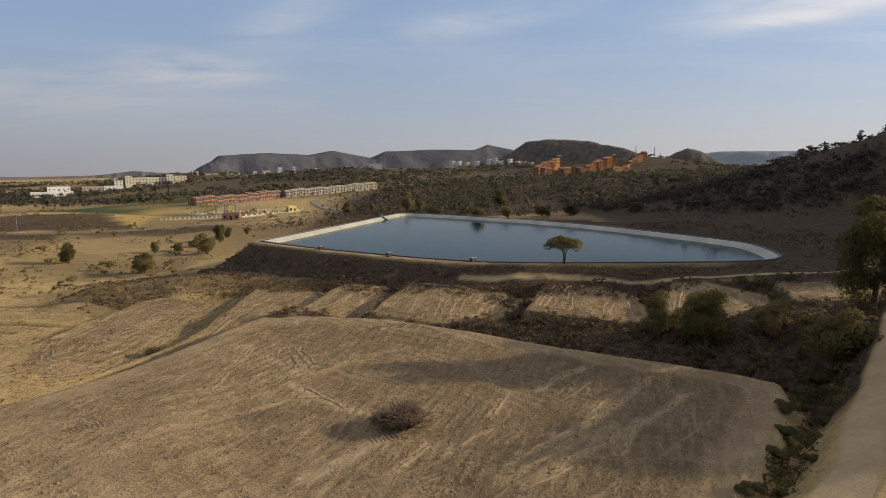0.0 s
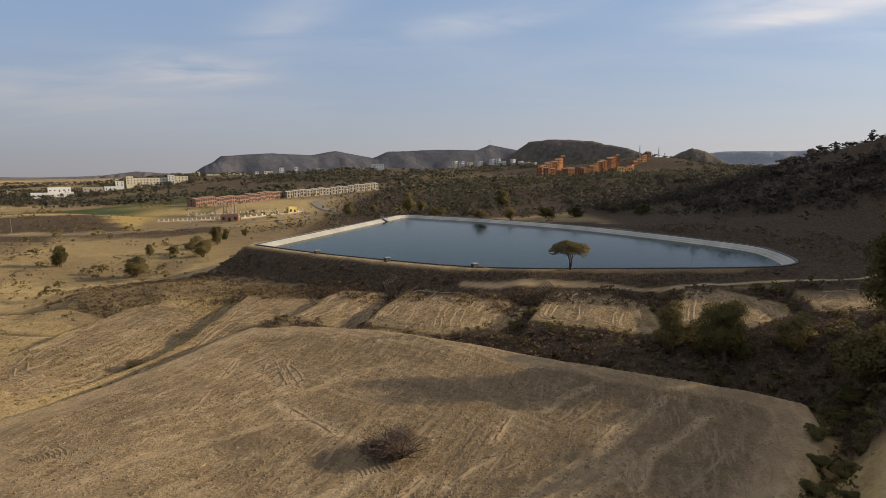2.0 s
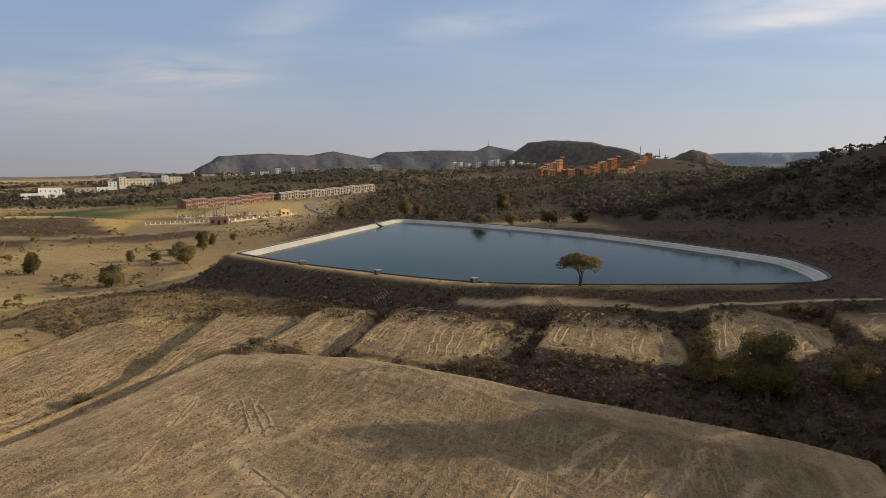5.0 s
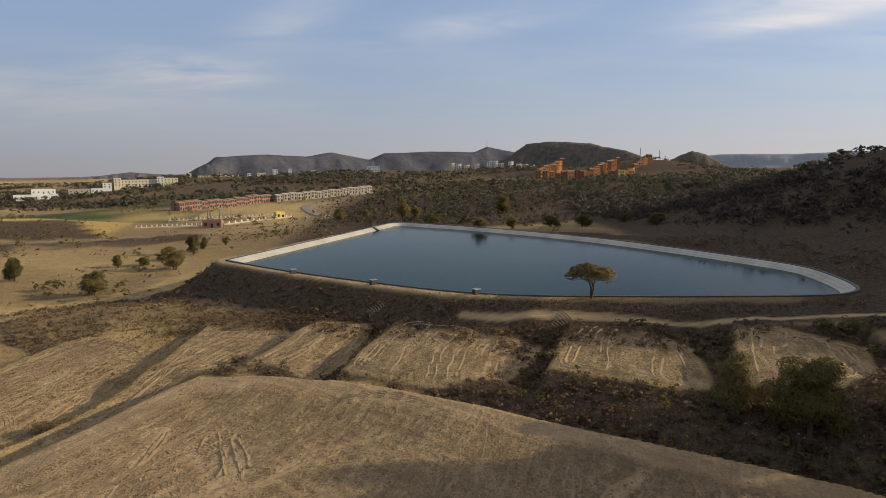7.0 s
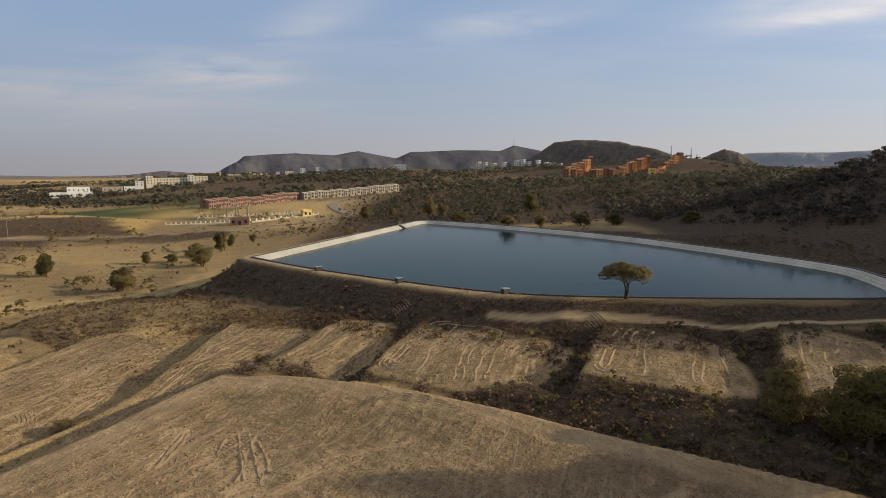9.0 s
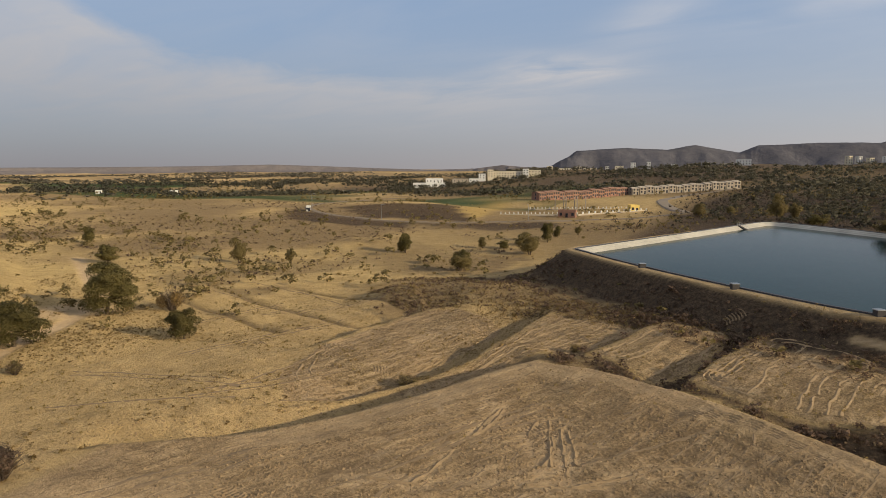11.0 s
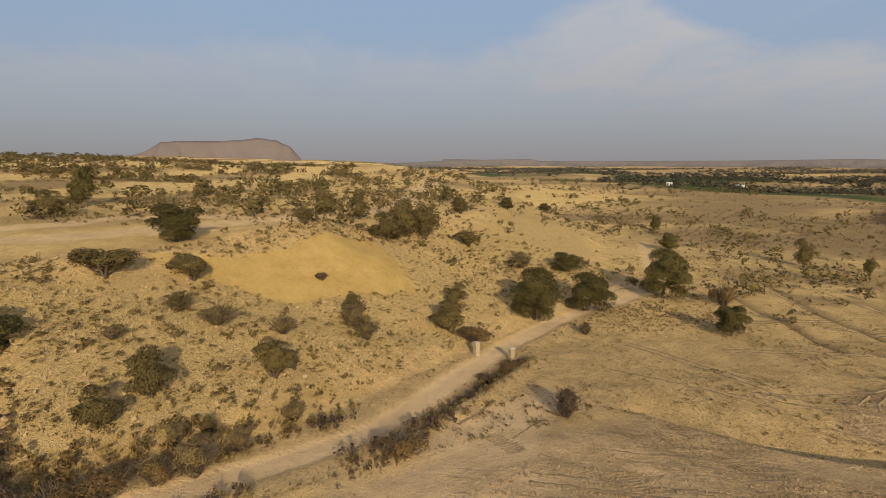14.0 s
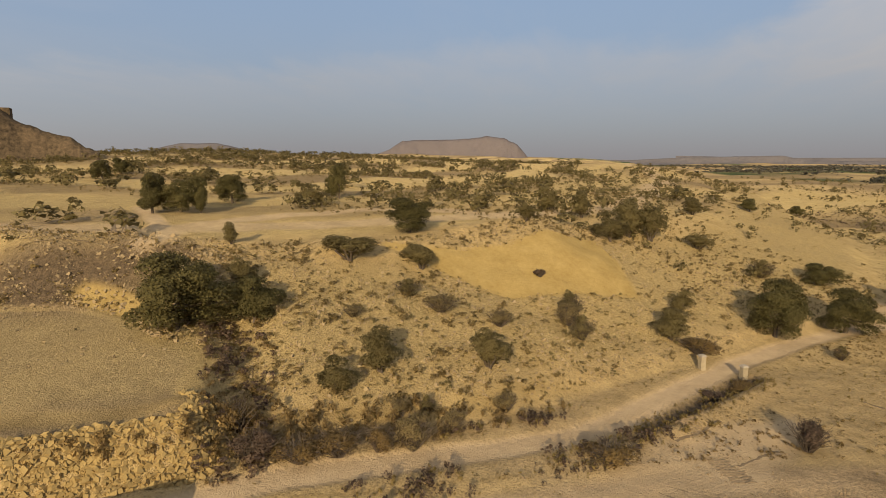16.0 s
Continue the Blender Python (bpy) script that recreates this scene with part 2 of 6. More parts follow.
POND_TRACK = [(3, 118.8), (10, 116.5), (27, 114.8), (42.5, 112), (61.4, 108.8), (80, 112)]
POND_RIM, WATER = 1.0, 0.0
LONE_RUTS = ((-26.6, 65.2, -27.1, 72.8, 1), (-27.0, 76.8, -27.5, 83.8, 1), (-17.2, 68.3, -10.9, 61.7, 1), (-19.5, 70.8, -13.7, 74.2, 1), (5.7, 48.5, 16.4, 57.8, 1),
    (5.4, 49.7, 15.4, 59.7, 1), (14.5, 60.5, 20.2, 68.3, 1), (15.2, 51.6, 16.7, 58.5, 1), (6.1, 45.9, 10.4, 49.3, 1), (15.6, 52.0, 19.4, 59.5, 1),
    (0.3, 52.4, 4.3, 57.0, 1), (10.9, 67.8, 18.2, 76.5, 1), (4.5, 59.9, 7.3, 67.2, 1), (10.2, 50.5, 16.1, 55.8, 1), (-4.9, 48.0, -1.7, 53.5, 1),
    (-30.6, 64.3, -25.6, 66.1, 1), (-29.2, 50.3, -25.7, 57.1, 1), (-23.3, 82.3, -22.9, 79.4, 1), (-22.6, 83.5, -18.6, 74.4, 1), (-21.9, 84.3, -16.6, 73.2, 1),
    (-20.6, 82.7, -16.9, 75.5, 1), (-23.2, 79.3, -20.3, 83.4, 1), (-19.3, 79.4, -16.5, 80.9, 1), (-21.2, 80.7, -19.4, 74.1, 1), (-27.0, 75.8, -27.6, 83.8, 1),
    (-16.4, 72.4, -12.4, 77.2, 1), (-11.8, 79.3, -5.2, 82.4, 1))


def stepped(x, y, pts, drops, fade):
    """How far the land lies lower on the west side of an edge, whose points run northwards."""
    best, low, past = np.full(np.shape(x), 1e9), np.zeros(np.shape(x)), np.zeros(np.shape(x))
    for k, ((ax, ay), (bx, by)) in enumerate(zip(pts[:-1], pts[1:])):
        dx, dy = bx - ax, by - ay
        long = math.hypot(dx, dy)
        free = ((x - ax) * dx + (y - ay) * dy) / long ** 2
        s = np.clip(free, 0, 1)
        away = np.hypot(x - ax - s * dx, y - ay - s * dy)
        west = (dx * (y - ay) - dy * (x - ax)) / long
        near = away < best
        best = np.where(near, away, best)
        low = np.where(near, np.where(west > 0, 1.0, -1.0) * (drops[k] + (drops[k + 1] - drops[k]) * s), low)
        past = np.where(near, np.abs(free - s) * long, past)
    best = best + 0.35 * fbm(x, y, 3.0, 2, 205)
    hold = np.exp(-(past / 2.5) ** 2)
    fall = np.where(low > 0, -low * 1.3 * smooth(-0.1, 1.0, best) * np.exp(-np.maximum(best - 4.5, 0) / fade), 0.12 * np.exp(-((best - 0.5) / 0.5) ** 2))
    return fall * hold


def height(x, y):
    x, y = np.atleast_1d(np.asarray(x, float)), np.atleast_1d(np.asarray(y, float))
    r = np.hypot(x, y - 30)
    left = -0.5 + 0.05 * np.clip(x, -85, 60) - 0.03 * np.clip(y, -30, 190)
    edge = line_distance(x, y, FIELD, True)
    # the big field lies in a shallow bowl, whose rim rises towards its northern corner
    right = -5.4 - 0.01 * np.clip(x, -60, 40) + 1.5 * smooth(-16, -1, edge) * (1 - smooth(-8, 18, x)) * smooth(60, 85, y)
    # beyond it the land climbs to the terraces and the reservoir
    beyond = -3.1 + 0.04 * np.clip(x, -60, 60) + 0.03 * np.clip(y - 97, 0, 38)
    right = right + (beyond - right) * smooth(0.5, 6.0 + 7.0 * smooth(0, 15, x), edge) * smooth(30, 60, y)
    left = left + 2.6 * np.exp(-((x + 45) / 36) ** 2 - ((y - 152) / 28) ** 2)
    lean = smooth(-52, -8, x)
    z = left * (1 - lean) + right * lean
    near = (x > -90) & (x < 80) & (y > 40) & (y < 150)
    for pts, drops, fade in STEPS:
        z[near] = z[near] + stepped(x[near], y[near], pts, drops, fade)
    # the field stands above the ditch and the brushy strip beyond it
    drop = smooth(-31, -24, x) * smooth(40, 62, y + 0.4 * x)
    deep = 0.7 + 1.0 * smooth(-10, 12, x)
    z = z - deep * drop * smooth(-0.1, 1.4, edge) * np.exp(-np.maximum(edge - 1.0 - 2.5 * smooth(-10, 12, x), 0) / (1.5 + 3.0 * smooth(-10, 12, x)))
    z = z + 0.25 * np.exp(-(edge + 1.2) ** 2 / 0.9) * drop
    # the open country
    far = -4.0 + 15 * smooth(350, 850, y) * smooth(-500, 50, x) + 3.5 * smooth(380, 430, y) * smooth(-400, -150, x)
    far = far + 15 * smooth(720, 1020, y) * smooth(-750, -380, x) * (1 - smooth(-250, 20, x))
    far = far + 9 * fbm(x, y, 260, 4, 3) * smooth(150, 500, r)
    z = z + (far - z) * smooth(170, 420, r)
    # hill beyond the pond and the unseen shoulder that shades the field
    hill = 40 * np.exp(-((x - 222) / 92) ** 2 - ((y - 236) / 105) ** 2) + 27 * np.exp(-((x - 116) / 33) ** 2 - ((y - 61) / 26) ** 2)
    # ridge mostly out of view, added to shade the pond's right bank
    hill = hill + 52 * np.exp(-((x - 212) / 56) ** 2 - ((y - 140) / 50) ** 2)
    hill = hill + 11 * np.exp(-((x - 150) / 130) ** 2 - ((y - 430) / 110) ** 2)
    # tall ridge out of view, added to put the hill in shade
    hill = hill + 75 * np.exp(-((x - 292) / 42) ** 2 - ((y - 240) / 72) ** 2)
    z = z + hill * (1 + 0.22 * fbm(x, y, 34, 4, 9))
    # slope and plateau beside the track
    foot = -line_distance(x, y, FOOT, True)
    wob = foot + 5.5 * fbm(x, y, 22, 4, 21) * smooth(2, 12, foot)
    rise = np.interp(wob, (0, 3, 26, 30, 42, 60, 140, 330, 520), (0, 1.2, 7.0, 8.0, 12.0, 12.8, 15, 20, 24))
    back = smooth(-60, 130, -y) * smooth(160, 420, foot)
    east = smooth(-150, -75, x + 0.25 * y) * smooth(-75, -40, -y)
    high = np.where(foot > 0, rise, 0) * (1 - 0.78 * smooth(250, 650, foot) * (1 - back))
    high = high + 5 * back + 2.6 * fbm(x, y, 60, 4, 31) * smooth(45, 110, foot)
    yard = line_distance(x, y, YARD, True)
    gully = np.exp(-(line_distance(x, y, [(-39.5, 5), (-46, 1.5), (-54, -3.5), (-62, -10)]) / 3.2) ** 2)
    z = z + high * (1 - np.clip(gully, 0, 1) * 0.55)
    flat = 1 - smooth(0.2, 3.6 + 8 * (1 - smooth(-60, -48, x)), yard)
    z = z + (0.3 + 0.02 * (-x - 40) - z) * flat + 0.7 * np.exp(-((x + 41) ** 2 + (y + 1) ** 2) / 4)
    # the pond's bank and basin
    rim = line_distance(x, y, POND, True)
    bank = POND_RIM - np.maximum(rim - 2.2, 0) * 0.72
    bank = np.where(rim < 0, np.maximum(POND_RIM + rim * 0.5, -4.5), bank)
    z = np.where(rim < 0, bank, np.maximum(np.minimum(z, POND_RIM - 0.05 + 0.4 * np.maximum(rim - 2.5, 0)), bank))
    # spoil heaps and low knolls
    for hx, hy, hz, hr in ((-108, 23, 3.6, 13), (-76, 131, 2.6, 9), (-62, 137, 1.8, 9), (-155, 210, 2.4, 10), (-225, 330, 4, 40), (-178, 318, 3, 22), (290, 890, 18, 75), (165, 755, -4.5, 75), (95, 1030, 7, 120)):
        z = z + hz * np.exp(-((x - hx) ** 2 + (y - hy) ** 2) / hr ** 2)
    z = z - 0.7 * np.exp(-((line_distance(x, y, [(-112, -64), (-91, -44.5), (-78, -32.5)])) / 0.9) ** 2)
    for scarp in SCARPS:
        z = z - 0.5 * np.exp(-(line_distance(x, y, scarp) / 1.0) ** 2)
    # bank out of view, added to shade the road below the yard
    z = z + 4.0 * np.exp(-(line_distance(x, y, UNSEEN_BANK) / 2.6) ** 2)
    # the sandy side track runs along a bank above the field
    z = z + 2.6 * np.exp(-(line_distance(x, y, SIDE_TRACK[1:]) / 4.3) ** 4)
    # roads lie flat and a little low
    way = np.minimum(line_distance(x, y, TRACK), line_distance(x, y, SIDE_TRACK))
    ditch = line_distance(x, y, DITCH)
    z = z - 0.75 * np.exp(-(ditch / 1.2) ** 2) + 0.5 * np.exp(-((line_distance(x, y, DITCH_BANK)) / 1.1) ** 2)
    rough = smooth(1.6, 4, way) * smooth(1, 4, np.abs(edge) + 2) * smooth(0.5, 3, rim)
    z = z + fbm(x, y, 7, 4, 5) * 0.45 * rough * smooth(-1, 2, yard) + 0.25 * fbm(x, y, 26, 3, 8) * rough
    z = z - 0.18 * (1 - smooth(1.2, 2.2, way))
    return z


def strips(x, y, foot):
    """Bands along the plateau, 1 where scrub grows between the bare strips."""
    return smooth(-0.35, 0.25, np.sin(foot / 9.0 + 5 * fbm(x, y, 90, 3, 181)))


def ground_at(x, y):
    return float(height(np.array([x]), np.array([y]))[0])


# ---- materials ----
def material(name):
    m = bpy.data.materials.new(name)
    m.use_nodes = True
    return m, Nodes(m.node_tree)


def surface(n, colour, rough=0.9, bump=None, strength=0.4, distance=0.1, metal=0.0, spec=0.3, ior=1.45, dusty=0.0):
    ins = {"Diffuse Roughness": dusty, "IOR": ior, "Base Color": colour, "Roughness": rough, "Metallic": metal, "Specular IOR Level": spec}
    if bump is not None:
        ins["Normal"] = n.add("ShaderNodeBump", {"Height": bump, "Strength": strength, "Distance": distance}).outputs[0]
    b = n.add("ShaderNodeBsdfPrincipled", ins)
    n.add("ShaderNodeOutputMaterial", {0: b.outputs[0]})


def plain(name, colour, rough=0.8, vary=0.25, size=1.0, metal=0.0, bump=0.3):
    """A painted, plastered or stone surface: grain and blotches at two sizes."""
    m, n = material(name)
    where = n.add("ShaderNodeNewGeometry").outputs["Position"]
    grain, blotch = n.noise(where, 9.0 / size, 5), n.noise(where, 0.8 / size, 3)
    per = n.add("ShaderNodeObjectInfo").outputs["Random"]
    tone = n.math("ADD", n.math("MULTIPLY", grain, 0.5), n.math("ADD", n.math("MULTIPLY", blotch, 0.8), n.math("MULTIPLY", per, 0.2)))
    dark, light = [c * (1 - vary) for c in colour], [min(1, c * (1 + vary)) for c in colour]
    surface(n, n.mix(n.ramp(tone, 0.35, 1.1), dark, light), rough, grain, bump, 0.02 * size, metal)
    return m


def leafy(name, dark, light, rough=0.75):
    m, n = material(name)
    geo = n.add("ShaderNodeNewGeometry")
    per = n.add("ShaderNodeObjectInfo").outputs["Random"]
    big = n.noise(geo.outputs["Position"], 0.9, 2)
    tone = n.math("ADD", n.math("MULTIPLY", geo.outputs["Random Per Island"], 0.26),
                  n.math("ADD", n.math("MULTIPLY", big, 0.5), n.math("MULTIPLY", per, 0.25)))
    col = n.mix(n.ramp(tone, 0.15, 1.05), dark, light)
    a = n.add("ShaderNodeBsdfPrincipled", {"Base Color": col, "Roughness": rough, "Specular IOR Level": 0.2})
    b = n.add("ShaderNodeBsdfTranslucent", {"Color": col})
    s = n.add("ShaderNodeMixShader", {0: 0.42, 1: a.outputs[0], 2: b.outputs[0]})
    n.add("ShaderNodeOutputMaterial", {0: s.outputs[0]})
    return m


def make_ground_material():
    m, n = material("soil")
    geo = n.add("ShaderNodeNewGeometry")
    where = geo.outputs["Position"]
    one = n.add("ShaderNodeSeparateColor", {0: n.add("ShaderNodeAttribute", attribute="cover").outputs["Color"]})
    two = n.add("ShaderNodeSeparateColor", {0: n.add("ShaderNodeAttribute", attribute="tilth").outputs["Color"]})
    three = n.add("ShaderNodeSeparateColor", {0: n.add("ShaderNodeAttribute", attribute="rows").outputs["Color"]})
    track, scrub, cut = one.outputs[0], one.outputs[1], one.outputs[2]
    tilled, green, stony = two.outputs[0], two.outputs[1], two.outputs[2]
    turns, straw, terrace = three.outputs[0], three.outputs[1], three.outputs[2]
    clod, fine, mid, big = n.noise(where, 3.8, 3, 0.75), n.noise(where, 1.5, 6, 0.72), n.noise(where, 0.30, 5, 0.62), n.noise(where, 0.035, 4, 0.55)
    # plough lines follow the edges of the plots, broken and uneven
    phase = n.math("MULTIPLY", n.math("ADD", turns, n.math("MULTIPLY", mid, 1.6)), 4.4)
    line = n.ramp(n.math("ADD", n.math("SINE", phase), n.math("MULTIPLY", fine, 1.2)), 0.1, 1.5)
    gap = n.ramp(n.noise(where, 0.16, 3, 0.6, 0.4), 0.36, 0.54)
    rows = n.math("MULTIPLY", n.math("MULTIPLY", line, gap), n.math("SUBTRACT", 0.6, n.math("MULTIPLY", terrace, 0.25)))
    dry = n.mix(n.ramp(mid, 0.32, 0.68), (0.430, 0.300, 0.134), (0.620, 0.437, 0.202))
    dry = n.mix(n.math("MULTIPLY", n.ramp(big, 0.45, 0.65), 0.5), dry, (0.53, 0.375, 0.172))
    soil = n.mix(n.math("MULTIPLY", n.ramp(fine, 0.54, 0.66), 0.48), dry, (0.16, 0.108, 0.061))
    soil = n.mix(n.math("MULTIPLY", n.ramp(clod, 0.51, 0.62), 0.30), soil, (0.15, 0.102, 0.056))
    worked = n.mix(n.ramp(n.math("ADD", n.math("MULTIPLY", clod, 0.6), n.math("MULTIPLY", mid, 0.9)), 0.55, 0.95), (0.270, 0.182, 0.097), (0.530, 0.368, 0.201))
    worked = n.mix(n.math("MULTIPLY", n.ramp(fine, 0.52, 0.62), 0.75), worked, (0.115, 0.079, 0.043))
    worked = n.mix(n.math("MULTIPLY", n.ramp(n.noise(where, 0.075, 4, 0.6), 0.52, 0.64), 0.35), worked, (0.223, 0.170, 0.084))
    worked = n.mix(n.math("MULTIPLY", n.ramp(clod, 0.50, 0.57), 0.60), worked, (0.125, 0.086, 0.047))
    worked = n.mix(n.math("MULTIPLY", n.ramp(clod, 0.46, 0.38), 0.5), worked, (0.60, 0.425, 0.240))
    worked = n.mix(n.math("MULTIPLY", rows, 0.6), worked, (0.530, 0.375, 0.211))
    # streaks of clods and stubble along the way the field was worked
    at = n.add("ShaderNodeSeparateXYZ", {0: where})
    along = n.math("ADD", n.math("MULTIPLY", at.outputs[0], 0.30), n.math("MULTIPLY", at.outputs[1], 0.954))
    across = n.math("SUBTRACT", n.math("MULTIPLY", at.outputs[0], 0.954), n.math("MULTIPLY", at.outputs[1], 0.30))
    lane = n.add("ShaderNodeCombineXYZ", {0: n.math("MULTIPLY", along, 0.20), 1: n.math("ADD", across, n.math("MULTIPLY", mid, 2.0)), 2: 0.0}).outputs[0]
    streak = n.noise(lane, 1.1, 5, 0.68, 0.3)
    worked = n.mix(n.math("MULTIPLY", n.ramp(streak, 0.52, 0.66), 0.55), worked, (0.165, 0.112, 0.061))
    worked = n.mix(n.math("MULTIPLY", n.ramp(streak, 0.46, 0.34), 0.55), worked, (0.66, 0.475, 0.275))
    patch = n.noise(where, 0.22, 4, 0.6, 0.6)
    worked = n.mix(n.math("MULTIPLY", n.ramp(patch, 0.56, 0.66), 0.45), worked, (0.20, 0.135, 0.077))
    worked = n.mix(n.math("MULTIPLY", n.ramp(patch, 0.42, 0.32), 0.45), worked, (0.56, 0.41, 0.252))
    col = n.mix(tilled, soil, worked)
    grass = n.mix(n.ramp(n.math("ADD", fine, mid), 0.75, 1.25), (0.43, 0.305, 0.130), (0.66, 0.480, 0.215))
    col = n.mix(straw, col, grass)
    bushy_shade = n.mix(n.ramp(fine, 0.38, 0.66), (0.066, 0.047, 0.034), (0.215, 0.146, 0.089))
    col = n.mix(n.math("MULTIPLY", scrub, n.ramp(n.math("ADD", mid, n.math("MULTIPLY", fine, 0.6)), 0.26, 0.66)), col, bushy_shade)
    # full cover darkens again: brush, and shade put into the ground colour
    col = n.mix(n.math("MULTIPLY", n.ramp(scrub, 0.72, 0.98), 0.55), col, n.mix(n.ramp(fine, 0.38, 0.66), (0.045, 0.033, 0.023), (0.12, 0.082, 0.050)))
    col = n.mix(stony, col, n.mix(n.ramp(n.math("ADD", clod, fine), 0.75, 1.2), (0.25, 0.175, 0.076), (0.56, 0.405, 0.181)))
    col = n.mix(track, col, n.mix(n.ramp(n.math("ADD", mid, n.math("MULTIPLY", fine, 0.5)), 0.45, 1.0), (0.37, 0.262, 0.150), (0.53, 0.385, 0.230)))
    col = n.mix(cut, col, n.mix(n.ramp(n.math("ADD", fine, mid), 0.7, 1.3), (0.310, 0.206, 0.071), (0.435, 0.302, 0.114)))
    col = n.mix(green, col, n.mix(n.ramp(big, 0.35, 0.65), (0.037, 0.055, 0.021), (0.080, 0.095, 0.036)))
    lumps = n.math("ADD", n.math("MULTIPLY", fine, 0.55), n.math("ADD", n.math("MULTIPLY", mid, 0.7), n.math("MULTIPLY", n.math("MULTIPLY", rows, tilled), 0.5)))
    lumps = n.math("ADD", lumps, n.math("ADD", n.math("MULTIPLY", clod, 0.8), n.math("MULTIPLY", n.math("MULTIPLY", streak, tilled), 0.5)))
    calm = n.math("SUBTRACT", 1.0, n.math("MULTIPLY", n.math("MAXIMUM", track, cut), 0.6))
    surface(n, col, 0.95, n.math("MULTIPLY", lumps, calm), 1.0, 0.55, spec=0.1, dusty=0.42)
    return m


SOIL = make_ground_material()


def make_water():
    m, n = material("water")
    where = n.add("ShaderNodeNewGeometry").outputs["Position"]
    ripple = n.math("ADD", n.noise(where, 1.6, 3), n.noise(where, 0.12, 2))
    surface(n, n.mix(n.noise(where, 0.03, 3), (0.010, 0.030, 0.031), (0.016, 0.039, 0.038)), 0.08, ripple, 0.16, 0.10, spec=0.35, ior=1.10)
    return m


WATER_MAT = make_water()
CONCRETE = plain("pale_liner", (0.40, 0.37, 0.315), 0.88, 0.45, 6.0)
DARK_LINER = plain("dark_liner", (0.055, 0.05, 0.05), 0.5, 0.3, 2.0)
BARK = plain("bark", (0.10, 0.072, 0.05), 0.95, 0.4, 0.5)
PINE = leafy("pine_needles", (0.068, 0.058, 0.022), (0.255, 0.205, 0.074))
OLIVE = leafy("olive_leaves", (0.125, 0.097, 0.040), (0.315, 0.240, 0.098))
SCRUB = leafy("scrub_leaves", (0.185, 0.128, 0.052), (0.42, 0.298, 0.120))
DRY = leafy("dry_twigs", (0.12, 0.079, 0.055), (0.255, 0.17, 0.115))
# far leaves greyed with haze in their colour
FAR_WOOD = leafy("far_foliage", (0.078, 0.072, 0.05), (0.14, 0.125, 0.082))
RUSTY = leafy("rusty_scrub", (0.185, 0.118, 0.048), (0.39, 0.26, 0.102))
HILL_LEAF = leafy("hill_foliage", (0.066, 0.053, 0.042), (0.135, 0.106, 0.08))
# farthest leaves, paler still: haze is part of the colour
HAZY_WOOD = leafy("hazy_foliage", (0.115, 0.10, 0.072), (0.195, 0.165, 0.115))
GRASSY = leafy("dry_grass", (0.2, 0.14, 0.050), (0.42, 0.3, 0.110))
SOIL_LUMP = plain("turned_earth", (0.27, 0.187, 0.103), 0.95, 0.4, 0.6)
DARK_EARTH = plain("worn_ridge", (0.205, 0.142, 0.081), 0.95, 0.35, 0.6)
PALE_EARTH = plain("dry_ridge", (0.285, 0.198, 0.109), 0.95, 0.3, 0.6)
STONE = plain("stone", (0.30, 0.215, 0.115), 0.9, 0.35, 1.0)


# ---- mesh helpers ----
def mesh_from(name, verts, faces, mat=None, shade=False):
    me = bpy.data.meshes.new(name)
    me.from_pydata([tuple(v) for v in verts], [], [tuple(f) for f in faces])
    if mat:
        me.materials.append(mat)
    if shade:
        me.shade_smooth()
    return me


def quads_mesh(name, quads, mat):
    """quads: an array of n x 4 x 3 corners."""
    me = bpy.data.meshes.new(name)
    k = len(quads)
    me.vertices.add(4 * k)
    me.vertices.foreach_set("co", np.asarray(quads, np.float32).ravel())
    me.loops.add(4 * k)
    me.loops.foreach_set("vertex_index", np.arange(4 * k, dtype=np.int32))
    me.polygons.add(k)
    me.polygons.foreach_set("loop_start", np.arange(0, 4 * k, 4, dtype=np.int32))
    me.polygons.foreach_set("loop_total", np.full(k, 4, dtype=np.int32))
    me.update()
    me.validate()
    me.materials.append(mat)
    return me


def card_mesh(name, cards, facing, mat):
    """Leaf cards: n x 3 x 3 corners, each card shaded as the part of the crown that it belongs to."""
    cards, facing = np.asarray(cards, np.float32), np.asarray(facing, np.float32)
    flat = np.cross(cards[:, 1] - cards[:, 0], cards[:, 2] - cards[:, 0])
    turned = (flat * facing).sum(1) < 0
    cards = np.where(turned[:, None, None], cards[:, ::-1], cards)
    me = bpy.data.meshes.new(name)
    k = len(cards)
    me.vertices.add(3 * k)
    me.vertices.foreach_set("co", cards.ravel())
    me.loops.add(3 * k)
    me.loops.foreach_set("vertex_index", np.arange(3 * k, dtype=np.int32))
    me.polygons.add(k)
    me.polygons.foreach_set("loop_start", np.arange(0, 3 * k, 3, dtype=np.int32))
    me.polygons.foreach_set("loop_total", np.full(k, 3, dtype=np.int32))
    me.update()
    me.shade_smooth()
    me.normals_split_custom_set_from_vertices(np.repeat(facing, 3, 0).tolist())
    me.materials.append(mat)
    return me


def part(name, data, parent, label="", at=(0, 0, 0)):
    ob = new(name, data)
    ob.parent = parent
    ob.location = at
    if label:
        tagged(ob, label)
    return ob


def thing(name, label, category, where, turn=0.0, scale=1.0, group="", kind=""):
    ob = new(name)
    ob.empty_display_size = 0.3
    ob.matrix_world = pose(*where, 0, 0, turn) @ Matrix.Scale(scale, 4)
    return tagged(ob, label, category, group, kind)


def box(verts, faces, x0, x1, y0, y1, z0, z1):
    b = len(verts)
    verts += [(x0, y0, z0), (x1, y0, z0), (x1, y1, z0), (x0, y1, z0), (x0, y0, z1), (x1, y0, z1), (x1, y1, z1), (x0, y1, z1)]
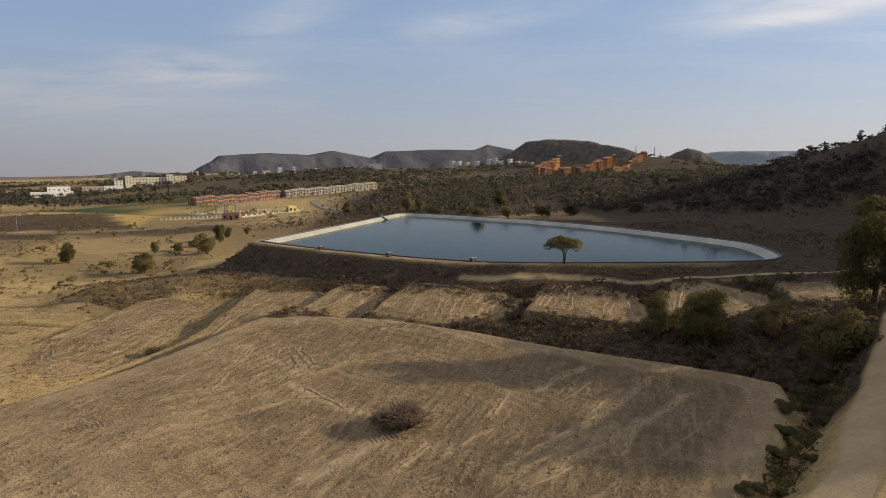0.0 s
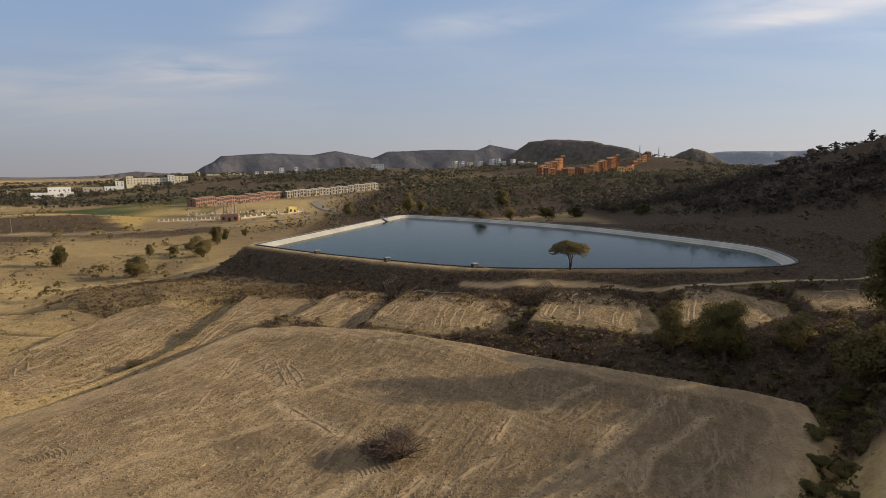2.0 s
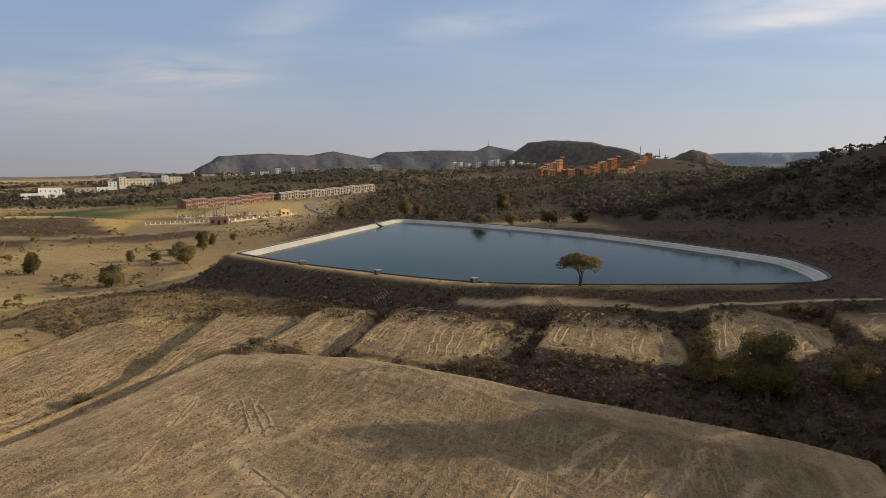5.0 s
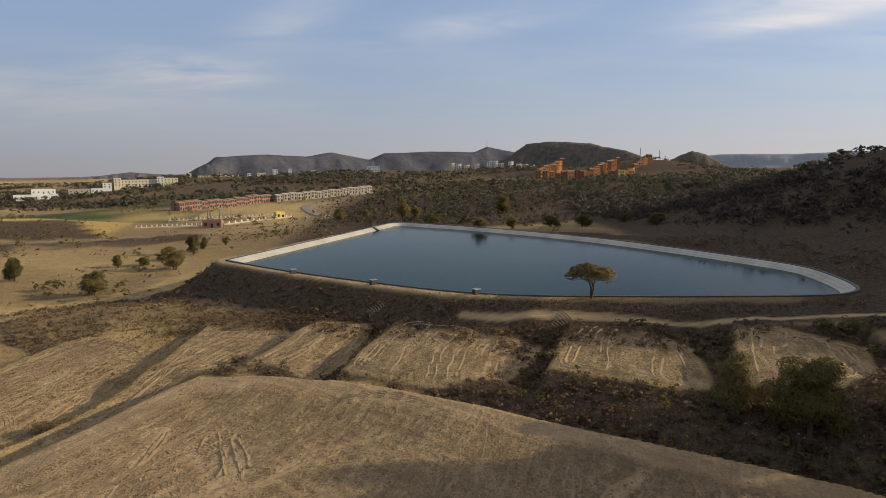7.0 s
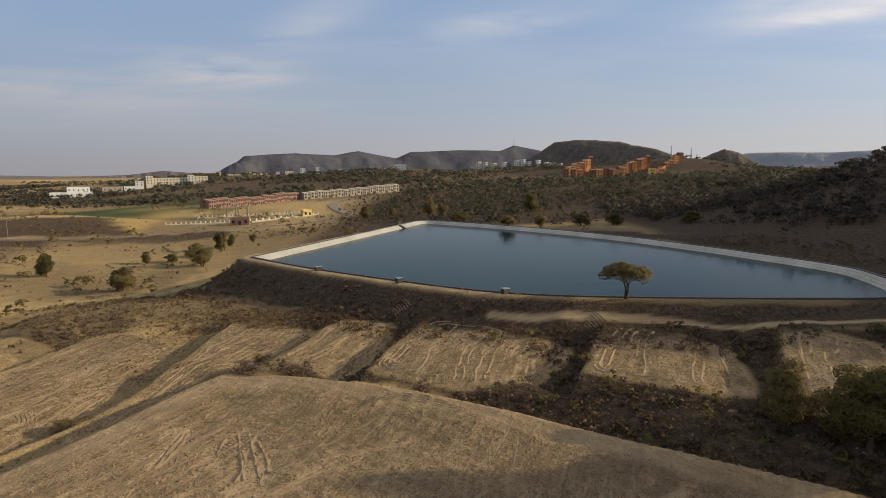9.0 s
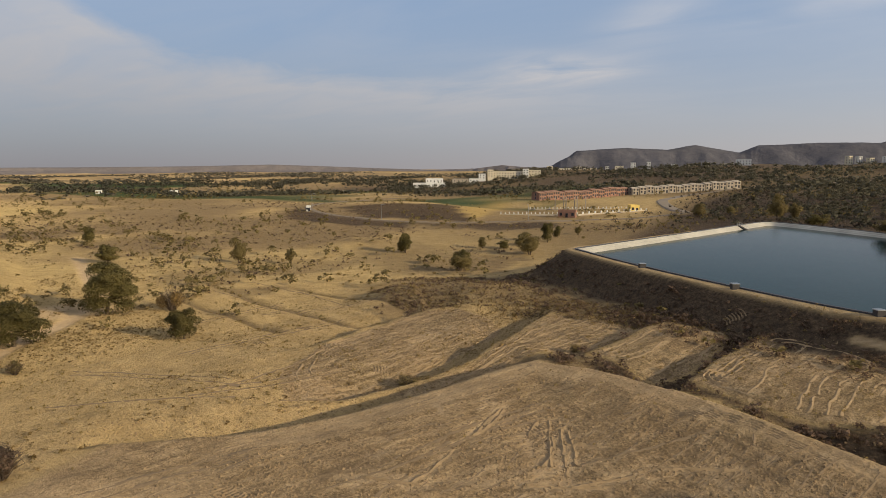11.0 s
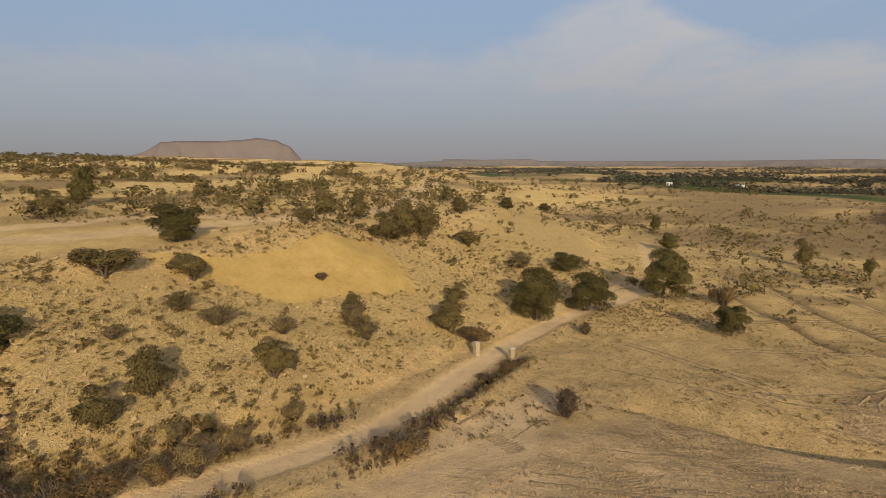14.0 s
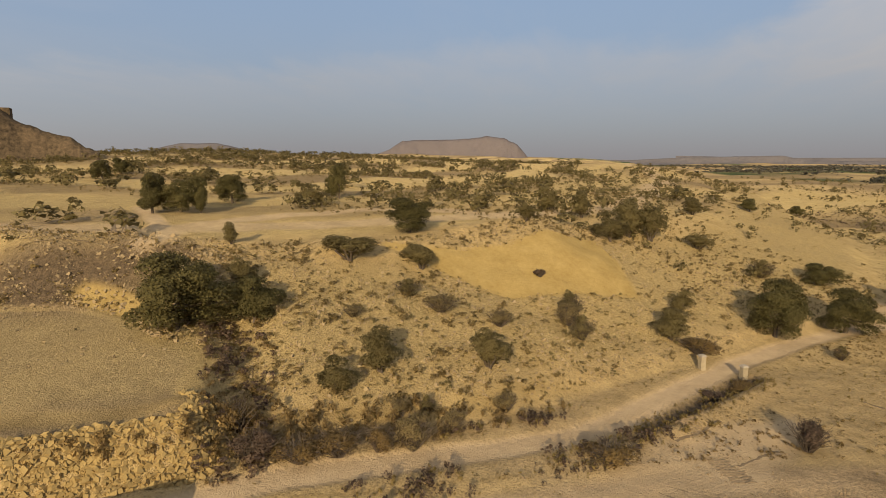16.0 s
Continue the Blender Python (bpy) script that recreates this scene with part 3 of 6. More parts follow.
    faces += [(b, b + 3, b + 2, b + 1), (b + 4, b + 5, b + 6, b + 7), (b, b + 1, b + 5, b + 4), (b + 1, b + 2, b + 6, b + 5),
              (b + 2, b + 3, b + 7, b + 6), (b + 3, b, b + 4, b + 7)]


def box_mesh(name, x0, x1, y0, y1, z0, z1, mat):
    v, f = [], []
    box(v, f, x0, x1, y0, y1, z0, z1)
    return mesh_from(name, v, f, mat)


def tube(verts, faces, pts, radii, sides=6):
    """A tapered limb through points."""
    base = len(verts)
    for k, (p, r) in enumerate(zip(pts, radii)):
        a, b = Vector(pts[max(k - 1, 0)]), Vector(pts[min(k + 1, len(pts) - 1)])
        q = (b - a).to_track_quat("Z", "Y")
        for s in range(sides):
            w = 2 * math.pi * s / sides
            verts.append(Vector(p) + q @ Vector((math.cos(w) * r, math.sin(w) * r, 0)))
    for k in range(len(pts) - 1):
        for s in range(sides):
            a, b = base + k * sides + s, base + k * sides + (s + 1) % sides
            faces.append((a, b, b + sides, a + sides))


# ---- the ground ----
def spread(lo, hi, step, reach, growth):
    mid = list(np.arange(lo, hi + step / 2, step))
    d, a, b = step, [], []
    x = mid[-1]
    while x < reach:
        d *= growth
        x += d
        a.append(x)
    d, x = step, lo
    while x > -reach:
        d *= growth
        x -= d
        b.append(x)
    return np.array(b[::-1] + mid + a)


def make_ground():
    xs = spread(-140, 80, 0.95, 4700, 1.06)
    ys = spread(-50, 190, 0.95, 4700, 1.06)
    xs = np.unique(np.concatenate([xs[(xs < -95) | (xs > 60)], np.arange(-95, 60.01, 0.5)]))
    ys = np.unique(np.concatenate([ys[(ys < -15) | (ys > 138)], np.arange(-15, 138.01, 0.5)]))
    X, Y = np.meshgrid(xs, ys)
    nx, ny = len(xs), len(ys)
    Z = height(X, Y)
    me = bpy.data.meshes.new("ground")
    me.vertices.add(nx * ny)
    me.vertices.foreach_set("co", np.stack([X, Y, Z], -1).astype(np.float32).ravel())
    k = np.arange(nx * ny).reshape(ny, nx)
    quads = np.stack([k[:-1, :-1], k[:-1, 1:], k[1:, 1:], k[1:, :-1]], -1).reshape(-1, 4)
    me.loops.add(quads.size)
    me.loops.foreach_set("vertex_index", quads.astype(np.int32).ravel())
    me.polygons.add(len(quads))
    me.polygons.foreach_set("loop_start", np.arange(0, quads.size, 4, dtype=np.int32))
    me.polygons.foreach_set("loop_total", np.full(len(quads), 4, dtype=np.int32))
    me.update()
    me.shade_smooth()
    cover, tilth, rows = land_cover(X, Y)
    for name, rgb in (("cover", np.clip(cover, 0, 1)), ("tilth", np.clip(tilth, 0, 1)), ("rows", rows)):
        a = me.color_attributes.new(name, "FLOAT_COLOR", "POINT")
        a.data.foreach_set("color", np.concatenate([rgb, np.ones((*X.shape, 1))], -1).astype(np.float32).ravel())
    me.materials.append(SOIL)
    return tagged(new("ground", me), "dry tan earth with ploughed terraces, tracks and scrub", "ground", kind="structure")


def land_cover(X, Y):
    """Which sort of soil lies where: (track, scrub, cut) and (tilled, green, stony); scrub also holds painted shade."""
    r = np.hypot(X, Y - 30)
    wob = 1.2 * fbm(X, Y, 6, 3, 41)
    edge, rim = line_distance(X, Y, FIELD, True), line_distance(X, Y, POND, True)
    way = np.minimum(np.minimum(line_distance(X, Y, TRACK), line_distance(X, Y, SIDE_TRACK)), line_distance(X, Y, POND_TRACK) + 1.3)
    foot, yard = -line_distance(X, Y, FOOT, True), line_distance(X, Y, YARD, True)
    top = Y + 0.28 * X
    plots = [line_distance(X, Y, p, True) for p in PLOTS]
    plot = np.minimum.reduce(plots)
    zone = smooth(1.0, 2.5, edge) * smooth(-50, -44, X + 0.15 * (Y - 90)) * (1 - smooth(60, 72, X)) * smooth(66, 74, Y + 0.35 * X) * (1 - smooth(121, 125, top + wob))
    strip = zone * smooth(-0.2, 1.0, plot + 0.8 * wob)
    strip = strip * (1 - 0.75 * (1 - smooth(-31, -20, X)))
    terrace = 1 - smooth(-0.6, 0.5, plot + 0.5 * wob)
    # ditch floor: weeds, and the step's shade put into the colour
    floor = np.maximum.reduce([(1 - smooth(4.5, 7.0, line_distance(X - 0.8, Y, pts))) * (line_distance(X, Y, pts) > 0.6) for pts, drops, fade in STEPS[:2]]) * (edge > 0) * smooth(-0.5, 0.5, plot)
    # reservoir bank: scrub, its shaded face also darkened through this cover
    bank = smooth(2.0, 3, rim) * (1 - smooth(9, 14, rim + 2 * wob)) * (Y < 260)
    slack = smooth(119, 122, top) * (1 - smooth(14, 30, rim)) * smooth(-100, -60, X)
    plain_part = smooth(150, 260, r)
    # cover thickens with distance, partly to paint haze on the far plain
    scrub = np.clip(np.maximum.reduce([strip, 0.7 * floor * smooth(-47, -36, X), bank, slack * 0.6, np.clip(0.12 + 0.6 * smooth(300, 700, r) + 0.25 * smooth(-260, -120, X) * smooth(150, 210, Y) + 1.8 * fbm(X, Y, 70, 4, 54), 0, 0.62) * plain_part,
                                       # the tilled field is darker towards its eastern side
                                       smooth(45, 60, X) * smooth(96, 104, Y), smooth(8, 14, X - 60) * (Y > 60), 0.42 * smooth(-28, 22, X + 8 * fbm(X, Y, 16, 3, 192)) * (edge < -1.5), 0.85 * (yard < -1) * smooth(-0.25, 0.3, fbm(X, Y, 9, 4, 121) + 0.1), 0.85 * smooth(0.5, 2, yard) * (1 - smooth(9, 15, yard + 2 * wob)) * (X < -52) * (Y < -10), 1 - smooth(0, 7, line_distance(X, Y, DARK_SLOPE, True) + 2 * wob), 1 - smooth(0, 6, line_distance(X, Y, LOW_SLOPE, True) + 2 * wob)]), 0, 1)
    cutface = (1 - smooth(0.0, 1.6, line_distance(X, Y, CUT, True) + 0.5 * wob))
    pit = 1.2 * (1 - smooth(-2, 3, line_distance(X, Y, PIT, True) + wob))
    cutface = np.maximum(cutface, 1 - smooth(0.8, 2.2, line_distance(X, Y, YARD_FACE) + 0.5 * wob))
    cut = np.clip(cutface * 1.1 + pit + 0.45 * smooth(0.2, 1.5, foot) * (1 - smooth(2.5, 5, foot)) * smooth(-70, -60, X) + 0.3 * np.clip(fbm(X, Y, 180, 3, 61) * 2, 0, 1) * plain_part, 0, 1)
    patch = np.maximum.reduce([1 - smooth(5, 11, np.hypot(X + 124, Y - 88) + wob), 1 - smooth(3, 6, np.hypot(X + 41, Y - 33) + wob),
                               (1 - smooth(-1.5, 0.5, yard)) * 0.2, 1.1 * (1 - smooth(-1.5, 1.0, line_distance(X, Y, PAD, True) + wob))])
    track = np.maximum((1 - smooth(1.3, 2.1, way + 0.4 * wob)), patch * 0.8)
    track = np.maximum(track, (1 - smooth(1.9, 2.6, rim)) * smooth(-0.3, 0.2, rim) * 0.6 * (1 - smooth(-10, 30, X)))
    track = np.maximum(track, 0.38 * (1 - smooth(1.5, 3.2, np.abs(edge + 2) + wob)) * (edge < 1) * smooth(-50, -40, X))
    track = np.maximum(track, 0.5 * np.exp(-((X + 38) ** 2 + (Y - 40) ** 2) / 300) * (1 + 1.5 * wob))
    track = np.maximum(track, 0.75 * (1 - smooth(3, 6, np.abs(foot - 62 - 12 * fbm(X, Y, 90, 2, 77)))) * (foot > 45))
    stony = smooth(2, 8, foot) * (1 - smooth(28, 40, foot + 2 * wob)) * 0.85 + 0.4 * smooth(40, 60, foot) * (1 - smooth(90, 160, foot))
    tilled = np.clip(np.maximum(1 - smooth(-1, 1, edge), terrace), 0, 1)
    tilled = np.maximum(tilled, 0.3 * smooth(1, 4, edge) * (1 - smooth(20, 50, -X - 50)) * (X < -36) * (foot < 0) * (1 - smooth(120, 130, Y)))
    green = smooth(40, 60, Y - 330 - 0.15 * X) * (1 - smooth(250, 330, Y - 330)) * smooth(0.0, 0.25, fbm(X, Y, 160, 3, 71) + 0.12) * (X < -150)
    upper = 1 - smooth(-1, 2, line_distance(X, Y, UPPER_FIELD, True) + wob)
    tilled = np.maximum(tilled, upper)
    straw = 1 - smooth(-6, 8, line_distance(X, Y, STRAW_FIELD, True) + 6 * wob)
    straw = np.maximum(straw, smooth(0.02, 0.22, fbm(X, Y, 110, 4, 83)) * smooth(110, 200, r) * (1 - smooth(420, 620, r)) * (1 - smooth(240, 290, Y)) * (1 - smooth(-110, -75, X)) * (0.75 - 0.4 * smooth(-190, -120, X)))
    straw = np.maximum(straw, 0.9 * smooth(44, 52, foot) * (1 - smooth(330, 480, foot)) * (1 - strips(X, Y, foot)))
    track = np.maximum(track, 0.8 * (1 - smooth(2.0, 4.0, line_distance(X, Y, UPPER_TRACK) + wob)))
    track = np.maximum(track, 0.9 * (1 - smooth(1.2, 2.0, line_distance(X, Y, UPPER_PATH))))
    for x0, y0, x1, y1, many in LONE_RUTS:
        track = np.maximum(track, 0.6 * (1 - smooth(0.3, 0.8, line_distance(X, Y, [(x0, y0), (x1, y1)]) + 0.25 * wob)))
    for k, rut in enumerate(RUTS):
        track = np.maximum(track, (0.55, 0.75)[k < 2] * (1 - smooth(0.35, (0.75, 1.4)[k < 2], line_distance(X, Y, rut) + 0.25 * wob)))
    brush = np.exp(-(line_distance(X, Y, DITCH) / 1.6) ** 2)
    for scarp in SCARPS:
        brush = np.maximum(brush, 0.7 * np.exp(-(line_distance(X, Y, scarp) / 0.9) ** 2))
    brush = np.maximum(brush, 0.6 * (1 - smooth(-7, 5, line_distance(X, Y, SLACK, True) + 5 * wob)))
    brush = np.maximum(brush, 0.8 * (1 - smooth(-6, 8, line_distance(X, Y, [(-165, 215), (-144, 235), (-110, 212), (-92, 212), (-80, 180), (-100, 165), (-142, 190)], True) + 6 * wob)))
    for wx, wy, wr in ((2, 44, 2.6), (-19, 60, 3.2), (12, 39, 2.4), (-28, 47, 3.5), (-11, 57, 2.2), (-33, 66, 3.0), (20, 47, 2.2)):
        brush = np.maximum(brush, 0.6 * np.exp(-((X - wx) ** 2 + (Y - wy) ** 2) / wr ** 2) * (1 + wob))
    # brown ground at the slope's foot: weeds, and a shadow painted in
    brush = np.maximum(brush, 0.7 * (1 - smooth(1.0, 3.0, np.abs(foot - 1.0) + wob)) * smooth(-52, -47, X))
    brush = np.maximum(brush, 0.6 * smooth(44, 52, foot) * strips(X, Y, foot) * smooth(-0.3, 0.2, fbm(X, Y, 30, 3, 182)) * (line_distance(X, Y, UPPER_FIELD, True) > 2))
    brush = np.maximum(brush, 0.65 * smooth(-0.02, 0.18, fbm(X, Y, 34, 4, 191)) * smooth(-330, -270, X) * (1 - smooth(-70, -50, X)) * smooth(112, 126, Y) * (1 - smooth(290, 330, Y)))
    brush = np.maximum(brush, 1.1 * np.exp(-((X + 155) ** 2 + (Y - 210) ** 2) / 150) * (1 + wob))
    # scrub beyond the pond, also darkened in place of the hill's shadow
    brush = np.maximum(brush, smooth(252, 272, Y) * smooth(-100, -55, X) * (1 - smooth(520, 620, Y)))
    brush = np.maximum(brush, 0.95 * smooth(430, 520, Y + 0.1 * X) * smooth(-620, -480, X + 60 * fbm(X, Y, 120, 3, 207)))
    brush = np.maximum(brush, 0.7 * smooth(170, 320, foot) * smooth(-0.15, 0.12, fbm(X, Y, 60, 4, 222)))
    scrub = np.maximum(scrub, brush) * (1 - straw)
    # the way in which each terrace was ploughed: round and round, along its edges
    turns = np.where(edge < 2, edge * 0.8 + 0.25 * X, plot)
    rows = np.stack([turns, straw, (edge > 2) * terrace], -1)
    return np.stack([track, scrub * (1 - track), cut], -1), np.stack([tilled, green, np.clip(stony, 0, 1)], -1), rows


ground = make_ground()


# ---- pond ----
def smooth_loop(pts, times=3):
    pts = [Vector(p) for p in pts]
    for _ in range(times):
        pts = [q for a, b in zip(pts, pts[1:] + pts[:1]) for q in (a * 0.75 + b * 0.25, a * 0.25 + b * 0.75)]
    return pts


def inset(loop, d):
    out = []
    for a, p, b in zip(loop[-1:] + loop[:-1], loop, loop[1:] + loop[:1]):
        t = (b - a).normalized()
        out.append(p + Vector((t.y, -t.x)) * d)
    return out


def ring(name, loop, profile, mat):
    """A band round a loop: profile is a row of (inward, height)."""
    verts, faces, k = [], [], len(loop)
    for d, z in profile:
        verts += [(p.x, p.y, z) for p in inset(loop, d)]
    for r in range(len(profile) - 1):
        for s in range(k):
            a, b = r * k + s, r * k + (s + 1) % k
            faces.append((a, b, b + k, a + k))
    return mesh_from(name, verts, faces, mat)


LOOP = smooth_loop(POND, 2)
pond = thing("pond_lining", "pale concrete lining round a water reservoir", "reservoir", (0, 0, 0), kind="structure")
part("slope", ring("slope", LOOP, [(0.0, 1.06), (0.25, 1.10), (0.85, 0.80), (0.9, 0.70), (1.5, 0.40), (1.55, 0.30), (4.4, -1.25), (4.6, -1.9)], CONCRETE), pond)
part("kerb", ring("kerb", LOOP, [(-0.6, 0.9), (-0.55, 1.22), (0.0, 1.22), (0.05, 1.0)], DARK_LINER), pond, "dark membrane edge")
inner = inset(LOOP, 0.7)
water = mesh_from("water", [(p.x, p.y, WATER) for p in inner], [tuple(range(len(inner)))[::-1]], WATER_MAT)
tagged(new("water", water), "calm blue-grey reservoir water reflecting the sky", "water", kind="structure")


# ---- plants ----
def leaf_cards(rng, blobs, count, size, middle=0.35):
    """Small leaf cards through a cluster of ellipsoids (centre, radii), thickest near their skins, and the way each faces."""
    blobs = np.array(blobs, float)
    vol = blobs[:, 3] * blobs[:, 4] * blobs[:, 5]
    which = rng.choice(len(blobs), count, p=vol / vol.sum())
    way = rng.normal(size=(count, 3))
    way /= np.linalg.norm(way, axis=1)[:, None]
    way[:, 2] = np.where((way[:, 2] < 0) & (rng.random(count) < 0.5), -way[:, 2], way[:, 2])
    far = 0.55 + 0.5 * rng.random(count) ** 0.6
    c = blobs[which, :3] + way * blobs[which, 3:] * far[:, None]
    a = rng.normal(size=(count, 3))
    a -= 0.8 * way * (a * way).sum(1)[:, None]
    a /= np.linalg.norm(a, axis=1)[:, None]
    b = np.cross(a, way + 0.6 * rng.normal(size=(count, 3)))
    b /= np.linalg.norm(b, axis=1)[:, None] + 1e-9
    s = size * (0.6 + 0.9 * rng.random((count, 1)))
    a, b = a * s, b * s * 0.8
    whole = c - np.array((0, 0, middle))
    whole /= np.linalg.norm(whole, axis=1)[:, None] + 1e-9
    facing = 0.55 * way + 0.7 * whole + 0.42 * rng.normal(size=(count, 3))
    facing /= np.linalg.norm(facing, axis=1)[:, None] + 1e-9
    return np.stack([c - a * 1.1, c + a * 0.6 + b, c + a * 0.6 - b], 1), facing


def crown_blobs(rng, kind):
    """Clusters of a crown for a plant one metre high and about one wide, by kind."""
    out = []
    if kind == "round":
        for _ in range(20):
            a, r, z = rng.random() * 6.28, 0.40 * rng.random() ** 0.5, 0.14 + 0.68 * rng.random()
            k = 1.05 - 1.1 * abs(z - 0.42)
            out.append((math.cos(a) * r * k, math.sin(a) * r * k, z, 0.10 + 0.11 * rng.random(), 0.10 + 0.11 * rng.random(), 0.08 + 0.11 * rng.random()))
        out.append((0.03, 0.0, 0.42, 0.27, 0.27, 0.27))
    elif kind == "umbrella":
        for k in range(30):
            a, r = k * 2.4, 0.40 * ((k + 0.5) / 30) ** 0.5
            out.append((math.cos(a) * r, math.sin(a) * r, 0.46 + (0.42 - 1.5 * r * r) * (0.55 + 0.45 * rng.random()), 0.11, 0.11, 0.10 + 0.05 * rng.random()))
    elif kind == "tall":
        for k in range(12):
            z = 0.22 + 0.66 * k / 11
            a, r = rng.random() * 6.28, 0.20 * rng.random()
            w = 0.27 - 0.16 * abs(z - 0.42)
            out.append((math.cos(a) * r, math.sin(a) * r, z, w, w, 0.13))
    else:
        for _ in range(9):
            a, r = rng.random() * 6.28, 0.34 * rng.random() ** 0.5
            out.append((math.cos(a) * r, math.sin(a) * r, 0.30 + 0.30 * rng.random() * (1 - r), 0.18, 0.18, 0.20 + 0.08 * rng.random()))
    return out


def trunk_meshes(rng, blobs, base=0.035, stems=1):
    """The trunk (or the stems) and each limb that carries a cluster of the crown."""
    v, f, limbs = [], [], []
    for s in range(stems):
        lean = Vector((0.10 * rng.normal(), 0.10 * rng.normal(), 0)) if stems > 1 else Vector((0.02 * rng.normal(), 0.02 * rng.normal(), 0))
        fork = Vector((lean.x, lean.y, 0.26 + 0.08 * rng.random()))
        tube(v, f, [Vector((lean.x * 0.2, lean.y * 0.2, -0.06)), Vector((lean.x * 0.4, lean.y * 0.4, 0.08)), fork], [base * 1.3, base, base * 0.75], 7)
        for b in blobs[s::stems][:max(2, 7 // stems)]:
            end = Vector(b[:3])
            mid = fork.lerp(end, 0.5) + Vector((0.03 * rng.normal(), 0.03 * rng.normal(), -0.02))
            lv, lf = [], []
            tube(lv, lf, [fork, mid, end], [base * 0.6, base * 0.35, base * 0.1], 5)
            limbs.append(mesh_from("limb", lv, lf, BARK, True))
    return mesh_from("trunk", v, f, BARK, True), limbs


def plant_template(name, kind, seed, mat, count, size, stems=1):
    """Meshes (trunk, crown, limbs) of a plant one metre high."""
    rng = np.random.default_rng(seed)
    blobs = crown_blobs(rng, kind)
    trunk, limbs = trunk_meshes(rng, blobs, 0.032 if stems == 1 else 0.022, stems=stems)
    return (trunk, card_mesh("crown", *leaf_cards(rng, blobs, count, size), mat), limbs)


def twig_mesh(seed, count=90):
    """A dry bush: thin bent stems that rise from one root."""
    rng = np.random.default_rng(seed)
    v, f = [], []
    for _ in range(count):
        a, out = rng.random() * 6.28, 0.1 + 0.42 * rng.random()
        top = Vector((math.cos(a) * out, math.sin(a) * out, 0.35 + 0.6 * rng.random() * (1 - out * 0.6)))
        mid = top * 0.5 + Vector((0.05 * rng.normal(), 0.05 * rng.normal(), 0.06))
        tube(v, f, [Vector((math.cos(a) * 0.06, math.sin(a) * 0.06, -0.05)), mid, top], [0.010, 0.007, 0.003], 3)
        for _ in range(2):
            s = mid.lerp(top, rng.random())
            tube(v, f, [s, s + Vector((0.10 * rng.normal(), 0.10 * rng.normal(), 0.10 * rng.random()))], [0.005, 0.002], 3)
    return mesh_from("brushwood", v, f, BARK)


PINE_KINDS = [plant_template("pine", "round", 10 + k, PINE, 13000, 0.0150) for k in range(4)]
BIG_PINE = plant_template("pine", "round", 15, PINE, 24000, 0.0115)
OLIVE_KINDS = [plant_template("olive", "round" if k < 2 else "tall", 20 + k, OLIVE, 8000, 0.0165, 3) for k in range(3)]
UMBRELLA = plant_template("umbrella", "umbrella", 33, OLIVE, 8000, 0.016, 2)
BUSH_KINDS = [plant_template("bush", "bush", 40 + k, OLIVE, 6500, 0.017, 4) for k in range(3)]
DARK_KINDS = [plant_template("dark_bush", "bush", 50 + k, PINE, 4000, 0.022, 4) for k in range(2)]
HAZEL = leafy("dusty_shrub", (0.21, 0.155, 0.070), (0.42, 0.31, 0.14))
ROUND_KINDS = [(twig_mesh(90 + k, 120), card_mesh("foliage", *leaf_cards(np.random.default_rng(94 + k), crown_blobs(np.random.default_rng(97 + k), "round"), 4200, 0.0165), (HAZEL, OLIVE, HAZEL)[k])) for k in range(3)]
DRY_KINDS = [(twig_mesh(60 + k), card_mesh("leaves", *leaf_cards(np.random.default_rng(70 + k), crown_blobs(np.random.default_rng(80 + k), "bush"), 2600, 0.02), DRY if k == 0 else RUSTY)) for k in range(3)]


def plant(name, label, category, meshes, x, y, tall, wide, group, names=("trunk", "crown")):
    rng = np.random.default_rng(int(abs(x * 31 + y * 17)) + 1)
    ob = thing(name, label, category, (x, y, ground_at(x, y) - 0.05), rng.random() * 360, 1.0, group)
    ob.scale = (wide, wide, tall)
    first = part(names[0], meshes[0], ob)
    part(names[1], meshes[1], ob)
    for limb in (meshes[2] if len(meshes) > 2 else ()):
        part("limb", limb, first)
    return ob


# places as (x, y, height, width)
PINES_AT = ((-58.3, -14.1, 8.6, 13.0), (-100.2, 1.1, 6.0, 9.6), (-97.5, 58.3, 8.7, 10.2), (-105.1, 70.6, 7.0, 10.2), (-131.6, 75.6, 4.2, 9.1),
    (-102.1, -50.7, 7.5, 8.3), (-104.9, -46.6, 6.4, 9.2), (-106.8, -43.5, 7.0, 5.0), (-125.4, -48.0, 6.6, 9.0), (-187.7, -138.1, 7.5, 9.8),
    (-216.8, -155.0, 6.8, 9.5), (-149.8, -32.2, 8.7, 7.5), (-115.7, 90.9, 10.1, 12.1), (-183.8, 128.5, 5.5, 8.2), (-87.2, 87.7, 5.0, 6.0),
    (-235.0, 149.7, 5.9, 6.9), (-287.0, 118.6, 4.5, 6.7), (-227.7, 85.6, 4.3, 7.8), (55.2, 77.4, 14.4, 12.6), (35.4, 81.0, 8.1, 8.9),
    (-62.5, -6.8, 6.0, 7.5), (-127.1, 202.3, 6.7, 5.8), (-91.6, 182.1, 5.5, 7.2), (-126.2, 201.6, 6.0, 6.4))
